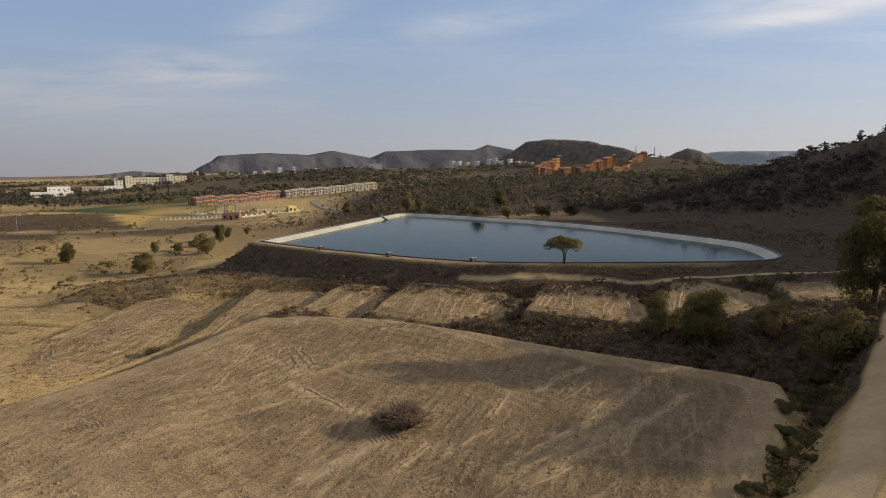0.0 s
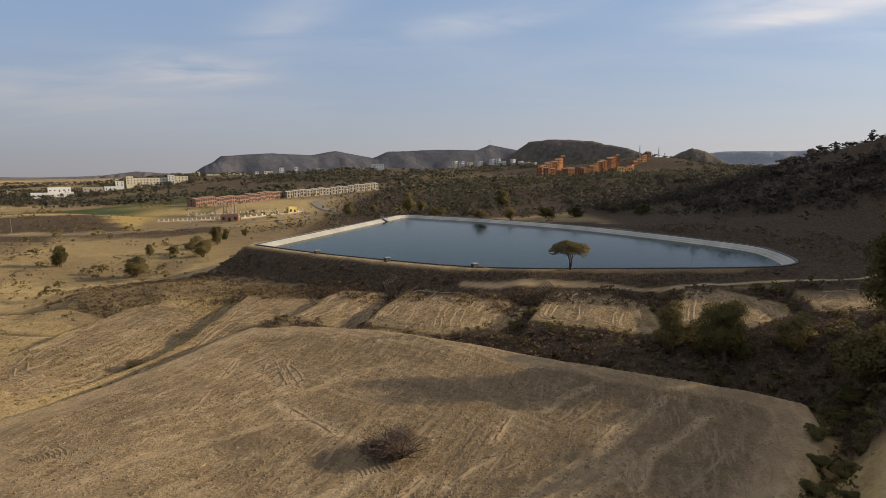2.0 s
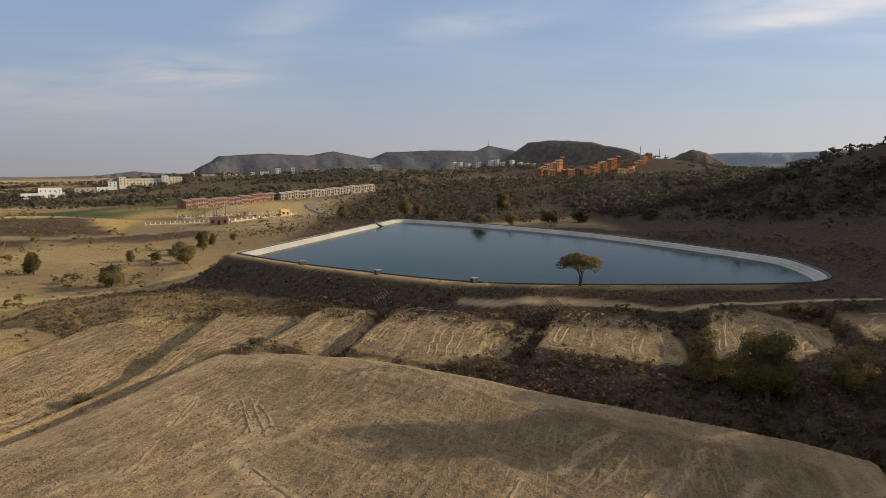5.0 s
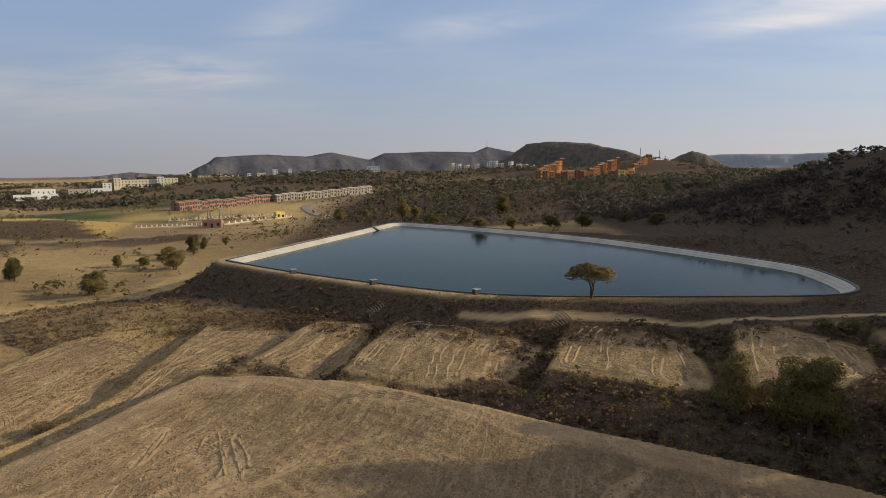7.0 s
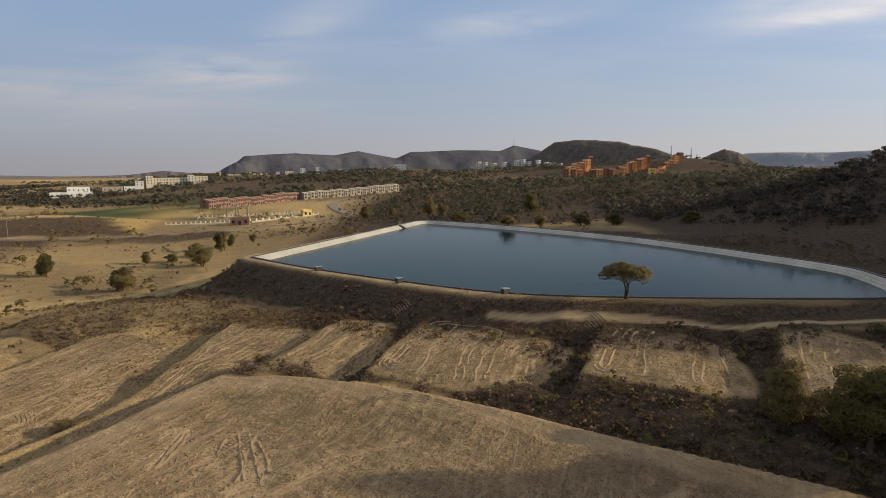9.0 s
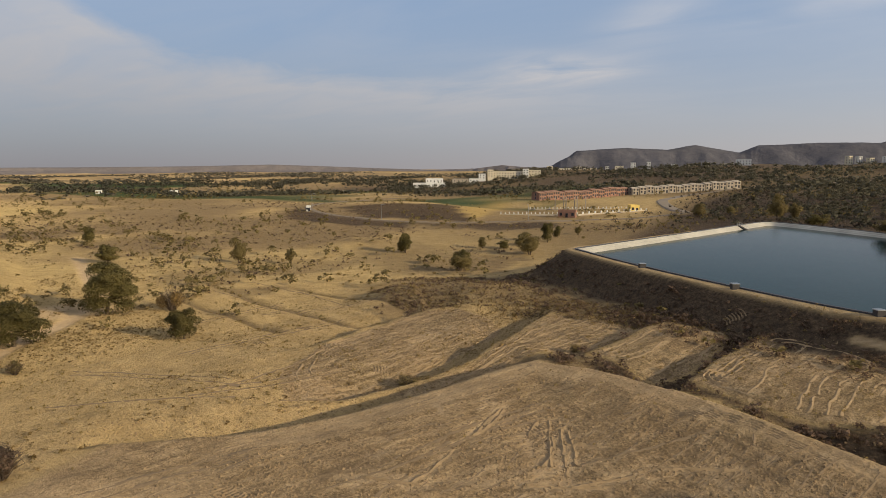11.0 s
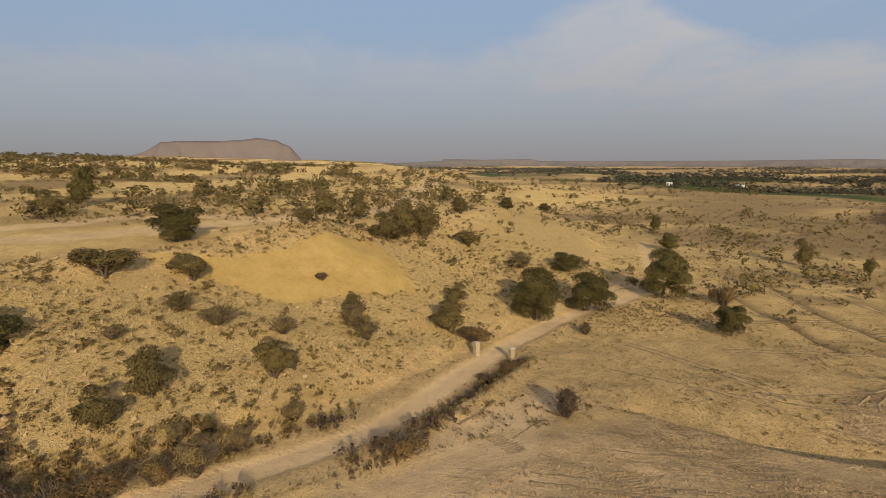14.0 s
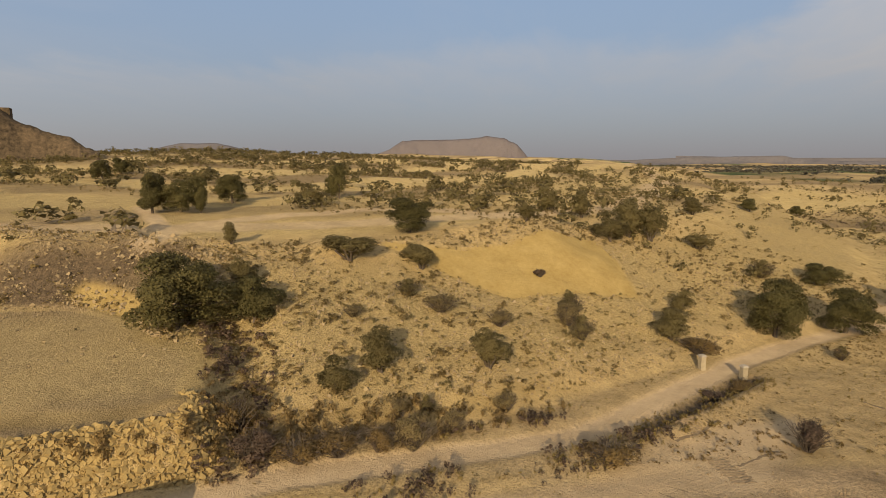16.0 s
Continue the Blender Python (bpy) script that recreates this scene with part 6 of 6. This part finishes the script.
        if sides:
            for x, turned in ((-w / 2 - 0.02, 90), (w / 2 + 0.02, 90)):
                o = part("window", win, ob, at=(x, 0, level * storey + 0.9))
                o.rotation_euler = (0, 0, radians(turned))
    return ob


def along(a, b, count):
    for k in range(count):
        s = (k + 0.5) / count
        x, y = a[0] + (b[0] - a[0]) * s, a[1] + (b[1] - a[1]) * s
        yield k, x, y, math.degrees(math.atan2(b[1] - a[1], b[0] - a[0]))


def copies(first, spots):
    """The thing itself at the first spot, copies of it at the rest."""
    for k, m in enumerate(spots):
        if k == 0:
            first.matrix_basis = m
        else:
            copy_thing(first, m)


def row(make, a, b, count, jitter=0.0):
    spots = []
    for k, x, y, turn in along(a, b, count):
        spots.append(pose(x, y, ground_at(x, y) + jitter * ((k * 7) % 3), 0, 0, turn))
    copies(make, spots)


row(house("row_house", "unfinished red brick row house with dark openings", (0, 0, 0), 0, 5.7, 9, 2, BRICK, TILE, 3, "red row houses", 1.0, 3.0, 2.5), (-176, 424), (-136, 499), 14, 0.35)
row(house("row_house", "unfinished grey concrete row house without glazing", (0, 0, 0), 0, 5.2, 8, 2, RAW, RAW, 2, "grey row houses", 1.1, 3.0, 2.25), (-131, 497), (-64, 555), 15, 0.4)


def foundation(a, b):
    """A long retaining wall with a row of short pillars on it."""
    dx, dy = b[0] - a[0], b[1] - a[1]
    long, turn = math.hypot(dx, dy), math.degrees(math.atan2(dy, dx))
    z = min(ground_at(*a), ground_at(*b))
    ob = thing("foundation_wall", "long pale foundation wall with a row of short white pillars", "wall", (a[0], a[1], z), turn)
    wall = part("wall", box_mesh("wall", 0, long, -0.3, 0.3, -3, 0.6, RAW), ob)
    part("coping", box_mesh("coping", -0.1, long + 0.1, -0.4, 0.4, 0.6, 0.75, CREAM), wall, "cream coping")
    me = box_mesh("pillar", -0.25, 0.25, -0.25, 0.25, 0.75, 1.75, PLASTER)
    for k in range(int(long / 2.3)):
        part("pillar", me, ob, at=(1 + k * 2.3, 0.0 if k % 2 else 1.8, 0))
    return ob


foundation((-151, 321), (-115, 340))
foundation((-114, 340), (-90, 391))
foundation((-156, 370), (-99, 404))
house("hut", "small yellow hut with a flat roof", (-97, 384, ground_at(-97, 384)), 35, 5, 5, 1, YELLOW, None, 2, category="hut")
house("hut", "small red brick hut beside the road", (-116, 330, ground_at(-116, 330)), 10, 9, 4, 1, BRICK, None, 3, category="hut")
house("apartment_block", "white apartment block with long rows of windows", (-438, 682, -8.2), 33, 41.0, 18.0, 2, PLASTER, None, 9, "white blocks", 1.5, 2.0, 3.63)
house("apartment_block", "white upper block set back on a roof terrace", (-438, 694, 0.5), 32, 22.2, 12.0, 1, PLASTER, None, 5, "white blocks", 1.5, 8.2, 3.93)
house("apartment_block", "grey apartment block half hidden by trees", (-430, 746, -4.2), 30, 21.8, 12.0, 2, RAW, None, 4, "white blocks", 1.5, 2.0, 3.71)
house("apartment_block", "small white block among trees", (-414, 755, -4.1), 29, 12.4, 10.0, 2, PLASTER, None, 3, "white blocks", 1.5, 2.0, 3.76)
house("apartment_block", "long cream residential block with flat roof", (-393, 812, 5.7), 26, 53.8, 14.0, 2, CREAM, None, 14, "cream blocks", 1.5, 5.6, 3.46)
house("apartment_block", "tall cream stair tower with windows", (-411, 797, 5.5), 27, 8.1, 12.0, 3, CREAM, None, 2, "cream blocks", 1.5, 7.1, 3.20)
house("apartment_block", "tall white stair tower with windows", (-367, 819, 6.7), 24, 8.1, 12.0, 3, PLASTER, None, 2, "cream blocks", 1.5, 5.3, 3.10)
house("apartment_block", "low cream residential wing with flat roof", (-364, 837, 7.7), 23, 21.4, 12.0, 2, CREAM, None, 5, "cream blocks", 1.5, 5.3, 3.27)
house("house", "low white house below the blocks", (-419, 787, 3.8), 28, 9.7, 8.0, 2, PLASTER, None, 2, "far white houses", 1.5, 6.4, 2.79)
house("house", "far pale house on the rise", (-404, 994, 9.2), 22, 9.7, 8.0, 3, CREAM, None, 2, "far pale houses", 1.5, 2.0, 3.54)
house("house", "far pale house on the rise", (-379, 1004, 10.6), 21, 25.3, 8.0, 2, CREAM, None, 6, "far pale houses", 1.5, 2.0, 2.68)
house("house", "far pale house on the rise", (-361, 1011, 11.2), 20, 11.7, 8.0, 2, CREAM, None, 3, "far pale houses", 1.5, 2.0, 3.60)
house("house", "far pale house on the rise", (-343, 1017, 11.8), 19, 21.4, 8.0, 1, CREAM, None, 5, "far pale houses", 1.5, 2.0, 4.53)
house("house", "far pale house on the rise", (-317, 1026, 13.3), 17, 5.8, 8.0, 2, PLASTER, None, 2, "far pale houses", 1.5, 2.4, 2.74)
house("house", "far pale house on the rise", (-299, 1031, 15.8), 16, 13.6, 8.0, 1, CREAM, None, 3, "far pale houses", 1.5, 5.5, 3.67)
house("house", "far pale house on the rise", (-278, 1037, 18.3), 15, 7.8, 8.0, 2, PLASTER, None, 2, "far pale houses", 1.5, 7.5, 3.23)
house("house", "far pale house on the rise", (-255, 1043, 18.0), 14, 5.8, 8.0, 2, PLASTER, None, 2, "far pale houses", 1.5, 5.9, 3.71)
house("house", "far pale house on the rise", (-218, 1052, 17.6), 12, 7.8, 8.0, 2, PLASTER, None, 2, "far pale houses", 1.5, 2.7, 2.34)
house("house", "far pale house on the rise", (-191, 1057, 18.2), 10, 17.5, 8.0, 1, CREAM, None, 4, "far pale houses", 1.5, 2.0, 3.76)
house("house", "far pale house on the rise", (-170, 1061, 17.0), 9, 4.9, 8.0, 2, PLASTER, None, 2, "far pale houses", 1.5, 2.0, 3.78)
house("house", "far pale house on the rise", (-147, 1065, 18.6), 8, 11.7, 8.0, 1, CREAM, None, 3, "far pale houses", 1.5, 2.0, 3.79)
house("house", "far pale house on the rise", (-120, 1068, 21.2), 6, 21.4, 8.0, 2, PLASTER, None, 5, "far pale houses", 1.5, 5.0, 3.80)
house("house", "tall pale house in a far row", (13, 1025, 21.6), 34, 5.6, 8.0, 3, CREAM, None, 2, "white far row", 1.5, 3.8, 3.33)
house("house", "tall pale house in a far row", (24, 1025, 22.4), 34, 4.6, 8.0, 3, PLASTER, None, 2, "white far row", 1.5, 3.5, 2.73)
house("house", "tall pale house in a far row", (30, 1025, 12.4), 33, 7.4, 8.0, 3, CREAM, None, 2, "white far row", 1.5, 2.0, 3.04)
house("house", "tall pale house in a far row", (37, 1024, 19.6), 33, 5.6, 8.0, 3, CREAM, None, 2, "white far row", 1.5, 2.0, 3.03)
house("house", "tall pale house in a far row", (54, 1024, 22.1), 32, 4.6, 8.0, 3, PLASTER, None, 2, "white far row", 1.5, 2.0, 2.72)
house("house", "tall pale house in a far row", (74, 1022, 22.8), 31, 4.6, 8.0, 4, PLASTER, None, 2, "white far row", 1.5, 2.0, 2.72)
house("house", "tall pale house in a far row", (84, 1022, 22.7), 30, 3.7, 8.0, 4, PLASTER, None, 2, "white far row", 1.5, 2.0, 2.94)
house("house", "tall pale house in a far row", (93, 1021, 22.6), 30, 4.6, 8.0, 3, PLASTER, None, 2, "white far row", 1.5, 2.0, 2.72)
house("house", "tall pale house in a far row", (108, 1019, 22.4), 29, 4.6, 8.0, 3, PLASTER, None, 2, "white far row", 1.5, 2.0, 3.61)
house("house", "tall pale house in a far row", (121, 1018, 21.4), 28, 4.6, 8.0, 3, PLASTER, None, 2, "white far row", 1.5, 2.0, 2.71)
house("house", "tall pale house in a far row", (131, 1016, 20.4), 28, 5.6, 8.0, 3, CREAM, None, 2, "white far row", 1.5, 2.0, 2.70)
house("house", "tall pale house in a far row", (142, 1015, 18.5), 27, 4.6, 8.0, 3, PLASTER, None, 2, "white far row", 1.5, 2.0, 3.00)
house("house", "orange plastered house in a stepped row", (119, 790, 14.1), 17, 4.3, 8.0, 2, ORANGE, None, 2, "orange houses", 1.5, 4.3, 3.86)
house("house", "orange plastered house in a stepped row", (124, 796, 15.4), 6, 5.8, 8.0, 2, DIM_ORANGE, TILE, 2, "orange houses", 1.5, 5.1, 3.17)
house("house", "orange plastered house in a stepped row", (129, 804, 15.7), 7, 5.6, 8.0, 3, ORANGE, TILE, 2, "orange houses", 1.5, 5.5, 3.01)
house("house", "orange plastered house in a stepped row", (135, 813, 18.5), 11, 4.4, 8.0, 3, ORANGE, None, 2, "orange houses", 1.5, 7.8, 2.69)
house("house", "orange plastered house in a stepped row", (141, 819, 19.4), 14, 5.8, 8.0, 2, DIM_ORANGE, TILE, 2, "orange houses", 1.5, 8.3, 3.54)
house("house", "orange plastered house in a stepped row", (146, 828, 21.6), 12, 4.9, 8.0, 3, ORANGE, TILE, 2, "orange houses", 1.5, 9.6, 2.68)
house("house", "orange plastered house in a stepped row", (153, 846, 24.1), 20, 5.6, 8.0, 2, ORANGE, None, 2, "orange houses", 1.5, 11.0, 3.52)
house("house", "orange plastered house in a stepped row", (158, 850, 24.9), -1, 5.2, 8.0, 3, DIM_ORANGE, TILE, 2, "orange houses", 1.5, 11.5, 3.08)
house("house", "orange plastered house in a stepped row", (172, 763, 11.2), 3, 5.3, 8.0, 2, ORANGE, None, 2, "orange houses", 1.5, 4.2, 3.09)
house("house", "orange plastered house in a stepped row", (179, 778, 12.8), 17, 4.2, 8.0, 2, DIM_ORANGE, TILE, 2, "orange houses", 1.5, 4.7, 3.86)
house("house", "orange plastered house in a stepped row", (184, 781, 13.4), 9, 5.1, 8.0, 2, ORANGE, TILE, 2, "orange houses", 1.5, 4.9, 3.37)
house("house", "orange plastered house in a stepped row", (188, 784, 15.4), 13, 4.2, 8.0, 3, ORANGE, None, 2, "orange houses", 1.5, 6.7, 2.83)
house("house", "orange plastered house in a stepped row", (193, 787, 17.4), 1, 5.7, 8.0, 3, DIM_ORANGE, TILE, 2, "orange houses", 1.5, 8.4, 2.66)
house("house", "orange plastered house in a stepped row", (200, 801, 18.7), 3, 5.7, 8.0, 3, ORANGE, TILE, 2, "orange houses", 1.5, 8.4, 2.81)
house("house", "orange plastered house in a stepped row", (205, 808, 19.7), 7, 4.8, 8.0, 2, ORANGE, None, 2, "orange houses", 1.5, 8.5, 3.63)
house("house", "orange plastered house in a stepped row", (209, 808, 20.9), 9, 4.6, 8.0, 3, DIM_ORANGE, TILE, 2, "orange houses", 1.5, 8.9, 3.05)
house("house", "orange plastered house in a stepped row", (216, 820, 23.1), 6, 4.2, 8.0, 2, ORANGE, TILE, 2, "orange houses", 1.5, 9.4, 3.82)
house("house", "orange plastered house in a stepped row", (223, 833, 25.2), -3, 5.1, 8.0, 2, ORANGE, None, 2, "orange houses", 1.5, 8.9, 3.64)
house("house", "orange plastered house in a stepped row", (229, 838, 26.4), 5, 4.2, 8.0, 3, DIM_ORANGE, TILE, 2, "orange houses", 1.5, 8.3, 2.65)
house("house", "brown-orange house in the shaded lower row", (112, 760, 9.6), -0, 6.5, 8.0, 3, DIM_ORANGE, None, 2, "orange houses", 1.5, 2.6, 3.10)
house("house", "brown-orange house in the shaded lower row", (121, 760, 9.8), -12, 6.3, 8.0, 3, DIM_ORANGE, TILE, 2, "orange houses", 1.5, 3.2, 3.00)
house("house", "brown-orange house in the shaded lower row", (130, 770, 8.9), -2, 5.3, 8.0, 3, ORANGE, TILE, 2, "orange houses", 1.5, 2.0, 2.93)
house("house", "brown-orange house in the shaded lower row", (138, 772, 8.9), -4, 5.9, 8.0, 2, DIM_ORANGE, None, 2, "orange houses", 1.5, 2.0, 3.35)
house("house", "brown-orange house in the shaded lower row", (147, 774, 9.8), 7, 7.2, 8.0, 3, DIM_ORANGE, TILE, 2, "orange houses", 1.5, 2.3, 2.64)
house("house", "brown-orange house in the shaded lower row", (153, 770, 10.3), 5, 7.6, 8.0, 2, ORANGE, TILE, 2, "orange houses", 1.5, 3.4, 3.82)
house("house", "brown-orange house in the shaded lower row", (164, 783, 10.4), -13, 6.3, 8.0, 3, DIM_ORANGE, None, 2, "orange houses", 1.5, 2.9, 2.80)
house("house", "brown-orange house in the shaded lower row", (171, 780, 9.7), 1, 7.8, 8.0, 3, DIM_ORANGE, TILE, 2, "orange houses", 1.5, 2.3, 2.73)
house("house", "yellow-orange three-storey house at the row's end", (203, 729, 8.4), -1, 5.9, 8.0, 3, YELLOW, None, 2, "orange houses", 1.5, 2.0, 3.50)
house("house", "yellow-orange three-storey house at the row's end", (211, 739, 7.3), 15, 6.3, 8.0, 3, ORANGE, TILE, 2, "orange houses", 1.5, 2.0, 3.33)
house("house", "yellow-orange three-storey house at the row's end", (217, 740, 9.2), 2, 5.8, 8.0, 3, ORANGE, TILE, 2, "orange houses", 1.5, 2.0, 2.99)
house("house", "small orange house higher up the hill", (236, 801, 13.8), 35, 4.3, 8.0, 2, ORANGE, None, 2, "orange houses", 1.5, 2.0, 3.64)
house("house", "small orange house higher up the hill", (247, 822, 19.1), 16, 5.2, 8.0, 2, DIM_ORANGE, TILE, 2, "orange houses", 1.5, 2.0, 3.26)
house("house", "small orange house higher up the hill", (256, 831, 22.5), 2, 5.7, 8.0, 2, ORANGE, TILE, 2, "orange houses", 1.5, 2.0, 2.90)
house("house", "small orange house higher up the hill", (265, 841, 26.0), 13, 5.0, 8.0, 3, ORANGE, None, 2, "orange houses", 1.5, 2.3, 2.61)
house("house", "small orange house higher up the hill", (275, 853, 31.7), 11, 5.6, 8.0, 2, DIM_ORANGE, TILE, 2, "orange houses", 1.5, 5.8, 3.26)
house("house", "small white farmhouse out on the plain", (-551, 397, -5.6), 54, 7.4, 7.0, 1, PLASTER, None, 2, "farmhouses", 1.5, 2.4, 3.02)
house("house", "small white farmhouse out on the plain", (-554, 325, -2.4), 60, 5.2, 7.0, 1, PLASTER, None, 2, "farmhouses", 1.5, 2.5, 2.30)
house("house", "small white farmhouse out on the plain", (-248, 277, -4.0), 42, 1.9, 7.0, 1, PLASTER, None, 2, "farmhouses", 1.5, 2.3, 2.16)


# ---- road ----
def road(name, label, pts, width, mat, lift=0.12):
    """A strip that lies on the land, with its shoulders let into it."""
    p = [Vector(q) for q in pts]
    line = []
    for a, c in zip(p[:-1], p[1:]):
        steps = max(2, int((c - a).length / 4))
        line += [a.lerp(c, k / steps) for k in range(steps)]
    line.append(p[-1])
    for _ in range(6):
        line = [line[0]] + [(a + 2 * q + c) / 4 for a, q, c in zip(line[:-2], line[1:-1], line[2:])] + [line[-1]]
    v, f = [], []
    for k, q in enumerate(line):
        t = (line[min(k + 1, len(line) - 1)] - line[max(k - 1, 0)]).normalized()
        n = Vector((-t.y, t.x))
        z = max(ground_at(*(q + n * s)) for s in (-width / 2, 0, width / 2)) + lift
        for s, dz in ((-width / 2 - 1.2, -0.9), (-width / 2, 0), (0, 0.06), (width / 2, 0), (width / 2 + 1.2, -0.9)):
            w = q + n * s
            v.append((w.x, w.y, z + dz))
    for k in range(len(line) - 1):
        for c in range(4):
            a = k * 5 + c
            f.append((a, a + 1, a + 6, a + 5))
    return tagged(new(name, mesh_from(name, v, f, mat)), label, "road", kind="structure")


ASPHALT = plain("worn_asphalt", (0.19, 0.145, 0.10), 0.9, 0.2, 4.0)
road("road_1", "worn grey country road across the plain", ROAD_LINE, 3.6, ASPHALT)
road("road_2", "pale concrete road that climbs to the far houses", [(-66, 381), (-80, 400), (-92, 425), (-88, 470)], 6.0, plain("dusty_concrete", (0.25, 0.20, 0.15), 0.95, 0.2, 4.0))
road("road_3", "pale road along the foot of the far hills", [(-88, 470), (-75, 530), (-47, 577), (7, 646), (78, 749)], 5.0, ASPHALT)


# ---- gate posts, marker and masts ----
POST_STONE = plain("post_stone", (0.33, 0.26, 0.165), 0.95, 0.3, 0.4)


def gate_post(x, y, tall, label):
    ob = thing("gate_post", label, "post", (x, y, ground_at(x, y)), 25, 1.0, "posts beside the track")
    v, f = [], []
    box(v, f, -0.32, 0.32, -0.32, 0.32, -0.3, tall)
    shaft = part("shaft", mesh_from("shaft", v, f, POST_STONE), ob)
    v, f = [], []
    box(v, f, -0.40, 0.40, -0.40, 0.40, tall, tall + 0.12)
    box(v, f, -0.28, 0.28, -0.28, 0.28, tall + 0.12, tall + 0.22)
    part("cap", mesh_from("cap", v, f, RAW), shaft)
    return ob


def mast(x, y, z, tall, label):
    """A lattice mast of four legs with cross pieces."""
    ob = thing("mast", label, "mast", (x, y, z))
    v, f = [], []
    for sx, sy in ((-1, -1), (1, -1), (1, 1), (-1, 1)):
        tube(v, f, [(sx * tall * 0.05, sy * tall * 0.05, -4), (sx * tall * 0.012, sy * tall * 0.012, tall)], [tall * 0.012, tall * 0.008], 4)
    part("legs", mesh_from("legs", v, f, METAL), ob)
    v, f = [], []
    for k in range(7):
        w, h = tall * (0.05 - 0.038 * k / 7), tall * k / 7
        box(v, f, -w, w, -w, -w + tall * 0.008, h, h + tall * 0.012)
        box(v, f, -w, w, w - tall * 0.008, w, h, h + tall * 0.012)
    part("braces", mesh_from("braces", v, f, METAL), ob)
    return ob


gate_post(-78.4, 44.8, 1.70, "weathered pale stone gate post beside the track")
gate_post(-76.8, 49.2, 1.69, "weathered pale stone gate post beside the track")
mast(192, 2793, 119, 32, "thin lattice mast on the mesa top")
mast(273, 883, 32.8, 16.3, "thin lattice pylon on the wooded rise")
mast(297, 875, 32.2, 14.0, "thin lattice pylon on the wooded rise")


def ruin(x, y):
    z = 49
    ob = thing("ruin", "roofless stone tower ruin on the hilltop", "ruin", (x, y, z), 40)
    part("wall", box_mesh("wall", -6, 6, -5, 5, -9, 7, TAN_ROCK), ob)
    part("broken_wall", box_mesh("broken_wall", -12, -6.02, -4, 4, -9, 2.5, TAN_ROCK), ob)
    for dx in (-2.5, 2.5):
        part("window", box_mesh("window", dx - 0.7, dx + 0.7, -5.06, -4.9, 1.5, 4, OPENING), ob)
    return ob


ruin(-369, -381)


# ---- roadside and pond fittings ----
def street_lamp(x, y, turn):
    ob = thing("street_lamp", "thin grey street lamp beside the country road", "street lamp", (x, y, ground_at(x, y)), turn, 1.0, "street lamps")
    v, f = [], []
    tube(v, f, [(0, 0, -0.3), (0, 0, 4.5), (0, 0, 7.4)], [0.11, 0.09, 0.07], 6)
    part("pole", mesh_from("pole", v, f, METAL), ob)
    v, f = [], []
    tube(v, f, [(0, 0, 7.4), (0.5, 0, 7.75), (1.3, 0, 7.85)], [0.06, 0.05, 0.05], 6)
    arm = part("arm", mesh_from("arm", v, f, METAL), ob)
    v, f = [], []
    box(v, f, 1.1, 1.9, -0.16, 0.16, 7.74, 7.92)
    part("lamp_head", mesh_from("lamp_head", v, f, METAL), arm)
    return ob


for x, y, turn in ((-256, 288, 70), (-190, 269, 50), (-128, 308, 130)):
    street_lamp(x, y, turn)


def column(x, y):
    ob = thing("concrete_column", "tall bare concrete column on the building site", "column", (x, y, ground_at(x, y)), 20, 1.0, "bare columns")
    v, f = [], []
    box(v, f, -0.3, 0.3, -0.3, 0.3, -0.4, 8.0)
    shaft = part("shaft", mesh_from("shaft", v, f, RAW), ob)
    v, f = [], []
    for a, c in ((-0.2, -0.2), (0.2, -0.2), (0.2, 0.2), (-0.2, 0.2)):
        tube(v, f, [(a, c, 7.9), (a * 1.1, c * 1.1, 9.2)], [0.04, 0.03], 4)
    part("rebar", mesh_from("rebar", v, f, METAL), shaft, "bent steel bars")
    return ob


for k in range(6):
    column(-140 + k * 3.4, 372 + (k % 2) * 5)


def valve_box(x, y):
    ob = thing("valve_box", "small dark valve box on the reservoir rim", "box", (x, y, ground_at(x, y)), 35, 1.0, "valve boxes")
    body = part("body", box_mesh("body", -0.55, 0.55, -0.45, 0.45, -0.1, 0.8, DARK_LINER), ob)
    part("lid", box_mesh("lid", -0.62, 0.62, -0.52, 0.52, 0.8, 0.9, METAL), body, "grey metal lid")
    return ob


for x, y in ((-12.5, 133), (5.5, 123.2), (-30, 145.5)):
    valve_box(x, y)


def pond_stair(x, y, turn):
    """Steps let into the lining, with a rail on either side."""
    ob = thing("lining_stair", "narrow dark stair down the pale reservoir lining", "stair", (x, y, POND_RIM), turn)
    for k in range(10):
        part("step", box_mesh("step", -0.7, 0.7, 0.25 + k * 0.42, 0.7 + k * 0.42, -0.28 - k * 0.21, 0.16 - k * 0.21, DARK_LINER), ob)
    for sx in (-0.8, 0.8):
        v, f = [], []
        tube(v, f, [(sx, 0.1, 0.1), (sx, 0.1, 1.1), (sx, 4.3, -0.9), (sx, 4.3, -2.0)], [0.05] * 4, 5)
        part("rail", mesh_from("rail", v, f, METAL), ob)
    return ob


pond_stair(-25.5, 243.5, -107)
